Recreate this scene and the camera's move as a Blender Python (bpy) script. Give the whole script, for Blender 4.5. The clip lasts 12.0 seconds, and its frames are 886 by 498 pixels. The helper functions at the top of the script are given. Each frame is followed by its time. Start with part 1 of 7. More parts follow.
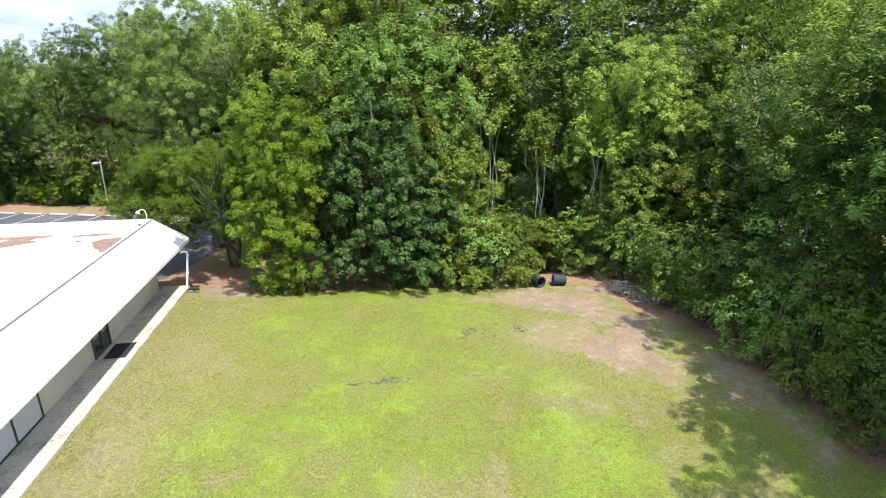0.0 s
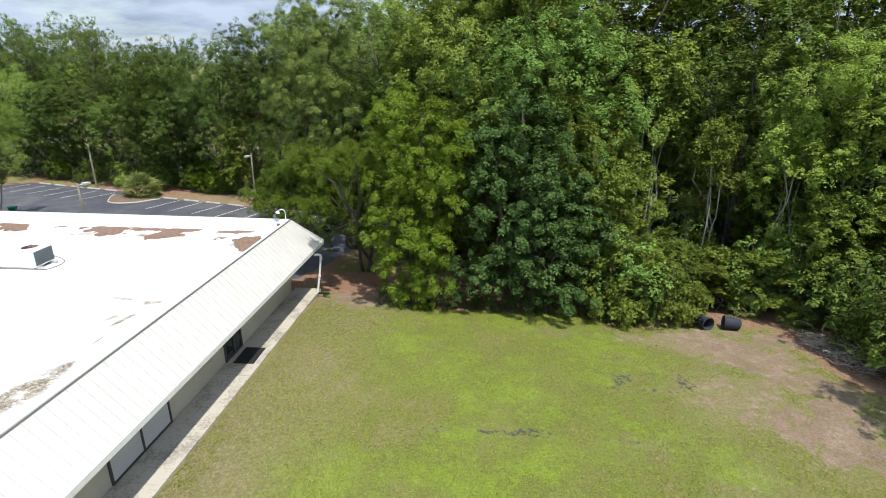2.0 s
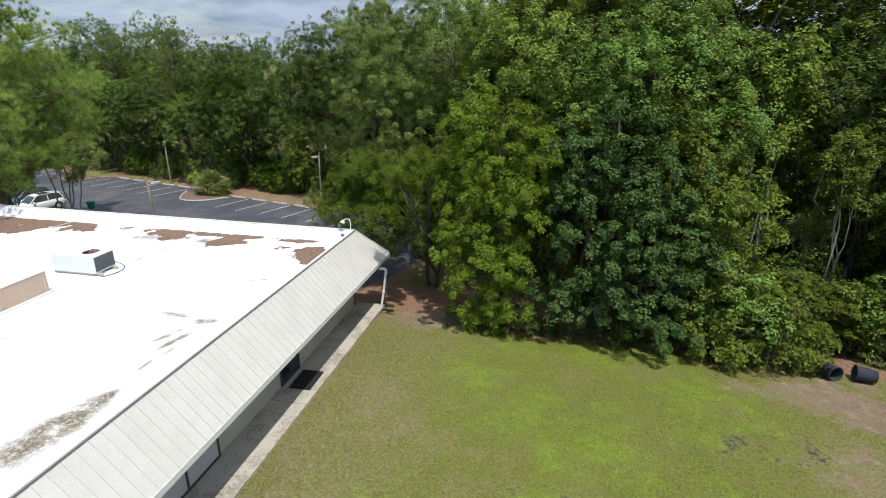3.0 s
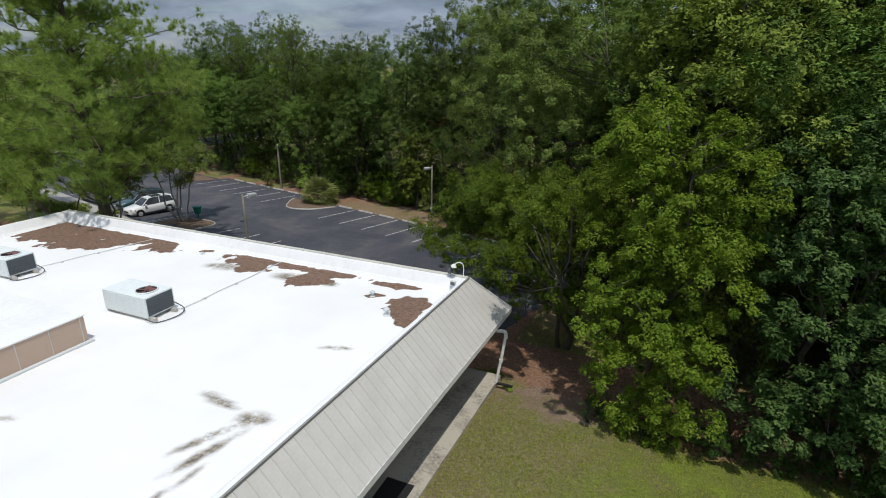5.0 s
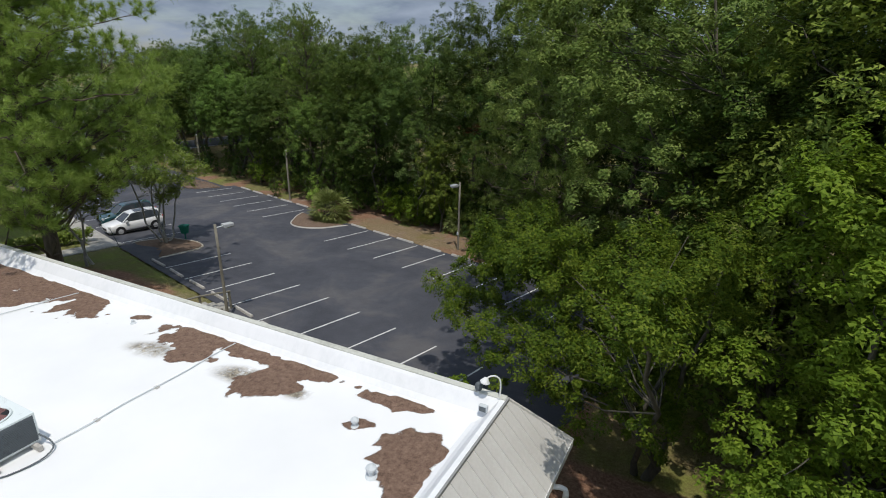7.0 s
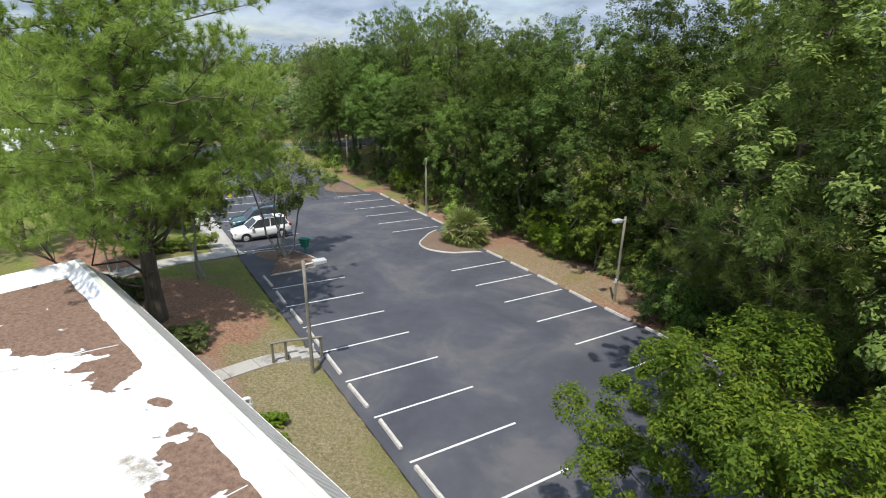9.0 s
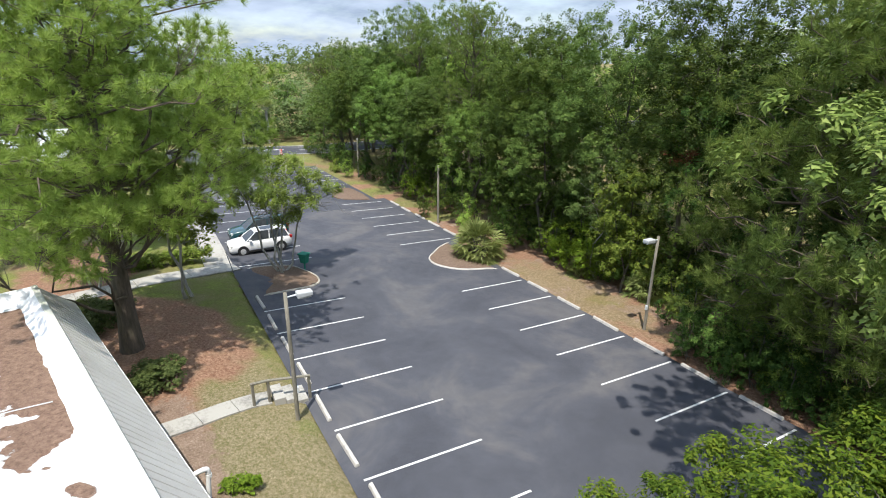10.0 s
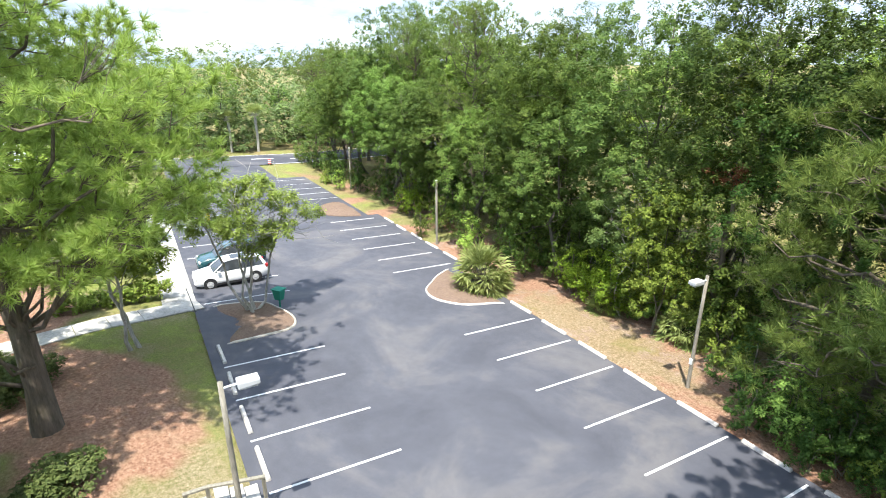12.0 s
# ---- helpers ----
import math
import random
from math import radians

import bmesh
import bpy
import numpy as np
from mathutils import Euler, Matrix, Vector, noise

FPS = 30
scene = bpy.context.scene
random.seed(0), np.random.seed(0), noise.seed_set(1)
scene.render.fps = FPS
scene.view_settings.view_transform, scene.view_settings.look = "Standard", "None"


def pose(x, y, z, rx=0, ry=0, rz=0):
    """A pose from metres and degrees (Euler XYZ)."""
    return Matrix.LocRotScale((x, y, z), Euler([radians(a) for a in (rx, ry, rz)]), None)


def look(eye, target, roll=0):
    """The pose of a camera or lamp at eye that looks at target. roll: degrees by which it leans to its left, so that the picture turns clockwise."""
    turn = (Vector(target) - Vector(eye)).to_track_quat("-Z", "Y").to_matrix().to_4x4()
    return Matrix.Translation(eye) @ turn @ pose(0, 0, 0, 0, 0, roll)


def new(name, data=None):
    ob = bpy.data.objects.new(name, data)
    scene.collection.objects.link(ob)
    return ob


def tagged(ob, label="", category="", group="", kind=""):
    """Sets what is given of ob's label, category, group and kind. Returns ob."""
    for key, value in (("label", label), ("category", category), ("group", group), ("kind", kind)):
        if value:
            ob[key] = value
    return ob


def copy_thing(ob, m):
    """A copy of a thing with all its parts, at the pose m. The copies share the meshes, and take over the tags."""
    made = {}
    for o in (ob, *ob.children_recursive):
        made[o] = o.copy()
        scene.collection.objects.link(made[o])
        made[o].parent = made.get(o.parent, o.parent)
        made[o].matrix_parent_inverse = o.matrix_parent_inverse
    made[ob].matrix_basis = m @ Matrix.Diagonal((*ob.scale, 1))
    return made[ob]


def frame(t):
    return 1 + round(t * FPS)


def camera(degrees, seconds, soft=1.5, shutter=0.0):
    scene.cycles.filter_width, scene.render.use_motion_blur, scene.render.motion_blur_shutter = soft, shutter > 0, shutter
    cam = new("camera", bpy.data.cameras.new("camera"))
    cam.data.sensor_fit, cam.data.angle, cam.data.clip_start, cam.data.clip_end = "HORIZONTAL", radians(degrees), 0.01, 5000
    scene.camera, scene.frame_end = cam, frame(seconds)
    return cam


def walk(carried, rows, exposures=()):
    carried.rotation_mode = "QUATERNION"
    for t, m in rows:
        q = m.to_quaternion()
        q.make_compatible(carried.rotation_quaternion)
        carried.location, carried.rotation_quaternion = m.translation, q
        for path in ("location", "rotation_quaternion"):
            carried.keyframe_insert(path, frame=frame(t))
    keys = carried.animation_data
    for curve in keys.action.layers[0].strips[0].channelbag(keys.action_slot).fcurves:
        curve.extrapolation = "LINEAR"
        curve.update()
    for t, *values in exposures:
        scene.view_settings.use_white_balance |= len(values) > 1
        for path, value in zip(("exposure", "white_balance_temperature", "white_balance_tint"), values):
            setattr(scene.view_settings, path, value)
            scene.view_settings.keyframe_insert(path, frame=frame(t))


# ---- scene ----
cam = camera(78.2, 12.0, soft=1.0)
# seconds, place, and the yaw, pitch and roll in degrees
ROWS = [
    (0, -0.164, 0.079, 12.823, -6.94, -19.27, -0.32),
    (0.5, -0.387, 0.669, 12.794, -1.04, -19.21, -0.25),
    (1, -0.516, 1.447, 12.775, 4.62, -19.17, -0.20),
    (1.5, -0.748, 2.293, 12.786, 5.97, -19.27, -0.27),
    (2, -1.164, 3.378, 12.799, 6.43, -19.33, -0.21),
    (2.5, -1.669, 4.645, 12.808, 7.08, -19.38, -0.18),
    (3, -2.278, 6.080, 12.775, 13.14, -19.38, -0.09),
    (3.5, -2.955, 7.619, 12.695, 19.37, -19.27, -0.01),
    (5.5, -6.056, 14.479, 12.352, 25.76, -19.06, -0.18),
    (6, -6.883, 16.339, 12.363, 26.84, -19.22, -0.05),
    (6.5, -7.786, 18.170, 12.370, 27.24, -19.28, 0.18),
    (7, -8.672, 20.030, 12.309, 28.30, -19.32, 0.19),
    (7.5, -9.539, 21.809, 12.258, 32.70, -19.26, 0.42),
    (9.5, -13.281, 27.954, 12.132, 46.74, -19.34, 0.05),
    (10, -14.289, 29.157, 12.110, 47.02, -19.32, 0.04),
    (10.5, -15.406, 30.282, 12.090, 47.10, -19.27, 0.05),
    (11, -16.515, 31.332, 12.043, 47.09, -19.15, -0.05),
    (11.5, -17.386, 32.164, 12.017, 47.13, -19.08, -0.14),
    (12, -17.972, 32.787, 12.007, 47.17, -19.08, -0.40),
]
EXPOSURES = [(0.0, 1.3), (0.5, 1.26), (1.5, 0.8), (2.5, 0.45), (3.5, 0.06), (5.5, -0.42), (6.5, -0.44), (7.5, -0.18), (9.5, 0.62), (10.0, 0.76), (10.5, 0.92), (11.0, 1.05), (11.5, 1.36), (12.0, 1.66)]
walk(cam, [(t, pose(x, y, z, 90 + pitch, 0, yaw) @ pose(0, 0, 0, 0, 0, roll)) for t, x, y, z, yaw, pitch, roll in ROWS], EXPOSURES)

# ---- world and sun ----
SUN = Vector((0.225, -0.30, 0.927)).normalized()  # towards the sun


def make_world():
    w = bpy.data.worlds.new("sky")
    scene.world = w
    w.use_nodes = True
    nt = w.node_tree
    nt.nodes.clear()
    out = nt.nodes.new("ShaderNodeOutputWorld")
    bg = nt.nodes.new("ShaderNodeBackground")
    bg.inputs["Strength"].default_value = 0.12
    sky = nt.nodes.new("ShaderNodeTexSky")
    sky.sky_type = "NISHITA"
    sky.sun_disc = False
    sky.sun_elevation = math.asin(SUN.z)
    sky.sun_rotation = math.atan2(SUN.x, SUN.y)
    # broken cloud over the whole sky, on a flat layer
    tc = nt.nodes.new("ShaderNodeTexCoord")
    sep = nt.nodes.new("ShaderNodeSeparateXYZ")
    nt.links.new(tc.outputs["Generated"], sep.inputs[0])
    zz = nt.nodes.new("ShaderNodeMath")
    zz.operation = "MAXIMUM"
    zz.inputs[1].default_value = 0.0
    nt.links.new(sep.outputs["Z"], zz.inputs[0])
    za = nt.nodes.new("ShaderNodeMath")
    za.operation = "ADD"
    za.inputs[1].default_value = 0.22
    nt.links.new(zz.outputs[0], za.inputs[0])
    comb = nt.nodes.new("ShaderNodeCombineXYZ")
    for axis in ("X", "Y"):
        dv = nt.nodes.new("ShaderNodeMath")
        dv.operation = "DIVIDE"
        nt.links.new(sep.outputs[axis], dv.inputs[0])
        nt.links.new(za.outputs[0], dv.inputs[1])
        nt.links.new(dv.outputs[0], comb.inputs[axis])
    no = nt.nodes.new("ShaderNodeTexNoise")
    no.inputs["Scale"].default_value = 1.1
    no.inputs["Detail"].default_value = 7
    no.inputs["Roughness"].default_value = 0.6
    nt.links.new(comb.outputs[0], no.inputs["Vector"])
    ramp = nt.nodes.new("ShaderNodeValToRGB")
    ramp.color_ramp.elements[0].position = 0.32
    ramp.color_ramp.elements[1].position = 0.52
    nt.links.new(no.outputs["Fac"], ramp.inputs["Fac"])
    no2 = nt.nodes.new("ShaderNodeTexNoise")
    no2.inputs["Scale"].default_value = 2.7
    no2.inputs["Detail"].default_value = 6
    nt.links.new(comb.outputs[0], no2.inputs["Vector"])
    cloud = nt.nodes.new("ShaderNodeValToRGB")
    cloud.color_ramp.elements[0].position = 0.33
    cloud.color_ramp.elements[0].color = (2.5, 3.15, 4.25, 1)
    cloud.color_ramp.elements[1].position = 0.62
    cloud.color_ramp.elements[1].color = (4.0, 4.75, 6.0, 1)
    nt.links.new(no2.outputs["Fac"], cloud.inputs["Fac"])
    # an overcast sky is brighter overhead than at the horizon
    lift = nt.nodes.new("ShaderNodeMath")
    lift.operation = "MULTIPLY_ADD"
    lift.inputs[1].default_value, lift.inputs[2].default_value = 1.0, 0.78
    nt.links.new(zz.outputs[0], lift.inputs[0])
    high = nt.nodes.new("ShaderNodeVectorMath")
    high.operation = "SCALE"
    nt.links.new(cloud.outputs["Color"], high.inputs[0])
    nt.links.new(lift.outputs[0], high.inputs["Scale"])
    mix = nt.nodes.new("ShaderNodeMix")
    mix.data_type = "RGBA"
    nt.links.new(ramp.outputs["Color"], mix.inputs["Factor"])
    nt.links.new(sky.outputs["Color"], mix.inputs["A"])
    nt.links.new(high.outputs[0], mix.inputs["B"])
    nt.links.new(mix.outputs["Result"], bg.inputs["Color"])
    nt.links.new(bg.outputs[0], out.inputs[0])


make_world()
sun = new("sun", bpy.data.lights.new("sun", "SUN"))
sun.data.energy, sun.data.angle, sun.data.color = 3.6, radians(0.53), (1.0, 0.955, 0.88)
sun.matrix_world = look(SUN * 60, (0, 0, 0))

# ---- materials ----
class Nodes:
    """A short way to write node materials."""

    def __init__(self, name):
        self.mat = bpy.data.materials.new(name)
        self.mat.use_nodes = True
        self.nt = self.mat.node_tree
        self.nt.nodes.clear()
        self.out = self.nt.nodes.new("ShaderNodeOutputMaterial")
        self.co = self.node("ShaderNodeTexCoord").outputs["Object"]

    def node(self, kind, **values):
        n = self.nt.nodes.new("" + kind)
        for k, v in values.items():
            self.feed(n.inputs[k.replace("_", " ")], v)
        return n

    def feed(self, socket, v):
        if isinstance(v, bpy.types.NodeSocket):
            self.nt.links.new(v, socket)
        elif isinstance(v, tuple) and len(v) == 3 and socket.type == "RGBA":
            socket.default_value = (*v, 1)
        else:
            socket.default_value = v

    def noise(self, scale, detail=4, rough=0.55, vec=None, dist=0.0):
        return self.node("ShaderNodeTexNoise", Vector=vec or self.co, Scale=scale, Detail=detail, Roughness=rough, Distortion=dist).outputs["Fac"]

    def stretch(self, x, y, z, vec=None):
        n = self.node("ShaderNodeMapping", Vector=vec or self.co)
        n.inputs["Scale"].default_value = (x, y, z)
        return n.outputs[0]

    def ramp(self, fac, *stops):
        n = self.node("ShaderNodeValToRGB", Fac=fac)
        els = n.color_ramp.elements
        while len(els) < len(stops):
            els.new(0.5)
        for e, (p, c) in zip(els, stops):
            e.position = p
            e.color = (c, c, c, 1) if isinstance(c, (int, float)) else (*c, 1)
        return n.outputs["Color"]

    def mix(self, fac, a, b, blend="MIX"):
        n = self.nt.nodes.new("ShaderNodeMix")
        n.data_type, n.blend_type = "RGBA", blend
        for key, v in (("Factor", fac), ("A", a), ("B", b)):
            for s in n.inputs:
                if s.name == key and s.enabled and s.type == ("VALUE" if key == "Factor" else "RGBA"):
                    self.feed(s, v)
                    break
        return [o for o in n.outputs if o.type == "RGBA"][0]

    def math(self, op, a, b=0.0):
        n = self.nt.nodes.new("ShaderNodeMath")
        n.operation = op
        self.feed(n.inputs[0], a)
        self.feed(n.inputs[1], b)
        return n.outputs[0]

    def bump(self, height, strength=0.3, distance=0.02):
        return self.node("ShaderNodeBump", Height=height, Strength=strength, Distance=distance).outputs[0]

    def attr(self, name):
        n = self.nt.nodes.new("ShaderNodeAttribute")
        n.attribute_name = name
        return n

    def surface(self, color, rough=0.7, normal=None, metal=0.0, spec=0.4, **more):
        b = self.node("ShaderNodeBsdfPrincipled")
        self.feed(b.inputs["Base Color"], color)
        self.feed(b.inputs["Roughness"], rough)
        self.feed(b.inputs["Metallic"], metal)
        self.feed(b.inputs["Specular IOR Level"], spec)
        if normal is not None:
            self.feed(b.inputs["Normal"], normal)
        for k, v in more.items():
            self.feed(b.inputs[k.replace("_", " ")], v)
        self.nt.links.new(b.outputs[0], self.out.inputs[0])
        return self.mat


def leaf_material(name, dark, mid, light, through_colour, amount=0.28, patch=0.55, vary=1.0):
    n = Nodes(name)
    dark, mid, light = [(r * 0.98, g * 0.98, b * 0.92) for r, g, b in (dark, mid, light)]
    isl = n.node("ShaderNodeNewGeometry").outputs["Random Per Island"]
    obj = n.node("ShaderNodeObjectInfo").outputs["Random"]
    clump = n.noise(patch, 3, 0.6)
    f = n.math("ADD", n.math("MULTIPLY", isl, 0.5), n.math("MULTIPLY", clump, 0.6))
    f = n.math("ADD", f, n.math("MULTIPLY", n.math("SUBTRACT", obj, 0.5), 0.46 * vary))
    col = n.ramp(f, (0.22, dark), (0.52, mid), (0.86, light))
    hue = n.node("ShaderNodeHueSaturation", Color=col, Hue=n.math("ADD", 0.5 - 0.028 * vary, n.math("MULTIPLY", obj, 0.052 * vary)), Saturation=1.0, Value=n.math("ADD", 1.0 - 0.20 * vary, n.math("MULTIPLY", obj, 0.5 * vary))).outputs[0]
    b = n.node("ShaderNodeBsdfPrincipled")
    n.feed(b.inputs["Base Color"], hue)
    b.inputs["Roughness"].default_value = 0.5
    b.inputs["Specular IOR Level"].default_value = 0.08
    t = n.node("ShaderNodeBsdfTranslucent", Color=n.mix(0.5, hue, through_colour))
    m = n.node("ShaderNodeMixShader", Fac=amount)
    n.nt.links.new(b.outputs[0], m.inputs[1])
    n.nt.links.new(t.outputs[0], m.inputs[2])
    n.nt.links.new(m.outputs[0], n.out.inputs[0])
    return n.mat


LEAF_MID = leaf_material("leaf_mid_green", (0.070, 0.114, 0.022), (0.158, 0.226, 0.038), (0.285, 0.345, 0.072), (0.21, 0.28, 0.035))
LEAF_DARK = leaf_material("leaf_dark_green", (0.044, 0.082, 0.018), (0.102, 0.165, 0.034), (0.195, 0.262, 0.062), (0.16, 0.23, 0.03))
LEAF_LIME = leaf_material("leaf_lime_green", (0.070, 0.125, 0.014), (0.150, 0.238, 0.026), (0.272, 0.362, 0.050), (0.30, 0.42, 0.03), 0.38, vary=0.15)
LEAF_GREY = leaf_material("leaf_grey_green", (0.045, 0.078, 0.022), (0.095, 0.148, 0.042), (0.185, 0.245, 0.085), (0.18, 0.25, 0.06))
LEAF_OAK = leaf_material("leaf_live_oak", (0.030, 0.060, 0.008), (0.080, 0.130, 0.014), (0.180, 0.225, 0.028), (0.21, 0.27, 0.02), vary=0.0, patch=0.8)
LEAF_ELM = leaf_material("leaf_elm", (0.066, 0.110, 0.024), (0.160, 0.226, 0.054), (0.285, 0.345, 0.105), (0.22, 0.30, 0.05), vary=0.0, patch=0.8)
LEAF_MYRTLE = leaf_material("leaf_crape_myrtle", (0.115, 0.165, 0.030), (0.235, 0.305, 0.065), (0.38, 0.44, 0.13), (0.27, 0.36, 0.06), 0.45, vary=0.0)
# green darkened so that canopy shade is in the leaf colour itself
LEAF_SHADE_TINT = leaf_material("leaf_shade_tint", (0.016, 0.040, 0.010), (0.042, 0.088, 0.020), (0.100, 0.165, 0.036), (0.11, 0.19, 0.025), vary=0.0)
LEAF_WATER = leaf_material("leaf_water_oak", (0.027, 0.060, 0.018), (0.064, 0.120, 0.034), (0.132, 0.198, 0.062), (0.14, 0.24, 0.04), 0.2, vary=0.0, patch=0.7)
LEAF_DULL = leaf_material("leaf_dull_green", (0.032, 0.060, 0.014), (0.074, 0.120, 0.027), (0.150, 0.200, 0.052), (0.13, 0.20, 0.03), vary=0.6)
LEAF_RUST = leaf_material("leaf_rust", (0.09, 0.035, 0.018), (0.19, 0.075, 0.04), (0.28, 0.13, 0.07), (0.25, 0.1, 0.04), 0.3)
LEAF_OLIVE = leaf_material("leaf_olive", (0.030, 0.048, 0.014), (0.070, 0.094, 0.030), (0.14, 0.165, 0.06), (0.12, 0.15, 0.04), 0.3, vary=0.3)
LEAF_FAR = leaf_material("leaf_far", (0.060, 0.095, 0.036), (0.115, 0.165, 0.060), (0.19, 0.24, 0.095), (0.18, 0.25, 0.06), 0.3, 0.12)
LEAF_BRIGHT = leaf_material("leaf_fresh_green", (0.076, 0.120, 0.022), (0.172, 0.236, 0.040), (0.30, 0.355, 0.076), (0.25, 0.33, 0.05), 0.32)
# darker copy of the pine needle colour, with shade painted in
NEEDLE_SHADE_TINT = leaf_material("pine_needle_shade_tint", (0.058, 0.092, 0.022), (0.130, 0.185, 0.046), (0.24, 0.30, 0.085), (0.22, 0.29, 0.05), 0.36, 0.8, 0.25)
NEEDLE = leaf_material("pine_needle", (0.106, 0.162, 0.036), (0.232, 0.324, 0.074), (0.39, 0.475, 0.135), (0.36, 0.46, 0.08), 0.48, 0.8, 0.25)
LEAF_LIGHT = leaf_material("leaf_light_green", (0.060, 0.090, 0.014), (0.128, 0.172, 0.028), (0.215, 0.255, 0.052), (0.21, 0.27, 0.03), 0.3, vary=0.5)
GRASS = leaf_material("grass_blade", (0.130, 0.145, 0.024), (0.208, 0.240, 0.032), (0.300, 0.308, 0.058), (0.26, 0.30, 0.025), 0.3, 0.35)


def bark_material(name, dark, light, scale=6.0):
    n = Nodes(name)
    v = n.stretch(1, 1, 0.16)
    a = n.noise(scale * 2, 6, 0.7, v)
    b = n.noise(0.7, 3)
    col = n.mix(n.math("MULTIPLY", b, 0.6), n.ramp(a, (0.32, dark), (0.66, light)), (0.10, 0.11, 0.075))
    return n.surface(col, 0.9, n.bump(a, 0.7, 0.03), spec=0.2)


BARK = bark_material("bark_grey_brown", (0.045, 0.037, 0.030), (0.13, 0.11, 0.09))
BARK_PALE = bark_material("bark_pale", (0.26, 0.24, 0.21), (0.58, 0.55, 0.50))
BARK_PINE = bark_material("bark_pine", (0.05, 0.036, 0.028), (0.19, 0.14, 0.11), 4.0)

# ---- the plan ----
LOT_O = Vector((-30.8, 37.7))                    # corner of the parking lot's building side
LOT_A = radians(13.3)
LOT_U = Vector((-math.cos(LOT_A), math.sin(LOT_A)))  # along the lot, away from the lawn
LOT_V = Vector((math.sin(LOT_A), math.cos(LOT_A)))   # across it, towards the woods
LOT_W = 15.1


def lot_uv(x, y):
    d = Vector((x, y)) - LOT_O
    return d @ LOT_U, d @ LOT_V


def lot_xy(u, v):
    p = LOT_O + LOT_U * u + LOT_V * v
    return p.x, p.y


def smooth(a, b, x):
    t = min(1.0, max(0.0, (x - a) / (b - a)))
    return t * t * (3 - 2 * t)


def lot_z(v):
    return -0.04 - 0.042 * min(20.0, max(-1.0, v))


def ground_z(x, y):
    u, v = lot_uv(x, y)
    z = 0.40 + (lot_z(v) - 0.40) * smooth(-5.5, 0.3, v)
    return z


# ---- mesh helpers ----
def thing(name, x, y, z, rz=0.0, label="", category="", group="", kind=""):
    e = new(name)
    e.empty_display_size = 0.2
    e.matrix_world = pose(x, y, z, 0, 0, rz)
    return tagged(e, label, category, group, kind)


def mesh_from(name, verts, faces, material=None, flat=True):
    me = bpy.data.meshes.new(name)
    me.from_pydata(verts, [], faces)
    if material:
        me.materials.append(material)
    if not flat:
        me.polygons.foreach_set("use_smooth", [True] * len(me.polygons))
    me.update()
    return me


def quads_mesh(name, verts, quads, material, flat=True):
    """A mesh from numpy arrays of places and of four corners each."""
    me = bpy.data.meshes.new(name)
    nq = len(quads)
    me.vertices.add(len(verts))
    me.vertices.foreach_set("co", np.asarray(verts, np.float32).ravel())
    me.loops.add(nq * 4)
    me.loops.foreach_set("vertex_index", np.asarray(quads, np.int32).ravel())
    me.polygons.add(nq)
    me.polygons.foreach_set("loop_start", np.arange(0, nq * 4, 4, dtype=np.int32))
    if not flat:
        me.polygons.foreach_set("use_smooth", np.ones(nq, bool))
    me.materials.append(material)
    me.update(calc_edges=True)
    return me


def tris_mesh(name, verts, material):
    """A mesh of loose triangles from a numpy array of their corners."""
    me = bpy.data.meshes.new(name)
    n = len(verts) // 3
    me.vertices.add(n * 3)
    me.vertices.foreach_set("co", np.asarray(verts, np.float32).ravel())
    me.loops.add(n * 3)
    me.loops.foreach_set("vertex_index", np.arange(n * 3, dtype=np.int32))
    me.polygons.add(n)
    me.polygons.foreach_set("loop_start", np.arange(0, n * 3, 3, dtype=np.int32))
    me.materials.append(material)
    me.update(calc_edges=True)
    return me


def part(name, data, material, parent, label=""):
    """One mesh object under a thing or a part; data is a bmesh or a mesh."""
    if isinstance(data, bmesh.types.BMesh):
        me = bpy.data.meshes.new(name)
        bmesh.ops.recalc_face_normals(data, faces=data.faces)
        data.to_mesh(me)
        data.free()
    else:
        me = data
    if material and not me.materials:
        me.materials.append(material)
    ob = new(name, me)
    ob.parent = parent
    return tagged(ob, label)


def box(bm, x0, y0, z0, x1, y1, z1, bevel=0.0, m=None):
    r = bmesh.ops.create_cube(bm, size=1.0)
    vs = r["verts"]
    bmesh.ops.transform(bm, verts=vs, matrix=Matrix.Translation(((x0 + x1) / 2, (y0 + y1) / 2, (z0 + z1) / 2)) @ Matrix.Diagonal((x1 - x0, y1 - y0, z1 - z0, 1)))
    if bevel:
        es = list({e for v in vs for e in v.link_edges})
        vs = bmesh.ops.bevel(bm, geom=es, offset=bevel, segments=2, affect="EDGES", profile=0.6)["verts"]
    if m is not None:
        bmesh.ops.transform(bm, verts=vs, matrix=m)
    return bm


def cyl(bm, a, b, r0, r1=None, n=12):
    a, b = Vector(a), Vector(b)
    d = b - a
    m = Matrix.Translation((a + b) / 2) @ d.to_track_quat("Z", "Y").to_matrix().to_4x4()
    bmesh.ops.create_cone(bm, cap_ends=True, segments=n, radius1=r0, radius2=r0 if r1 is None else r1, depth=d.length, matrix=m)
    return bm


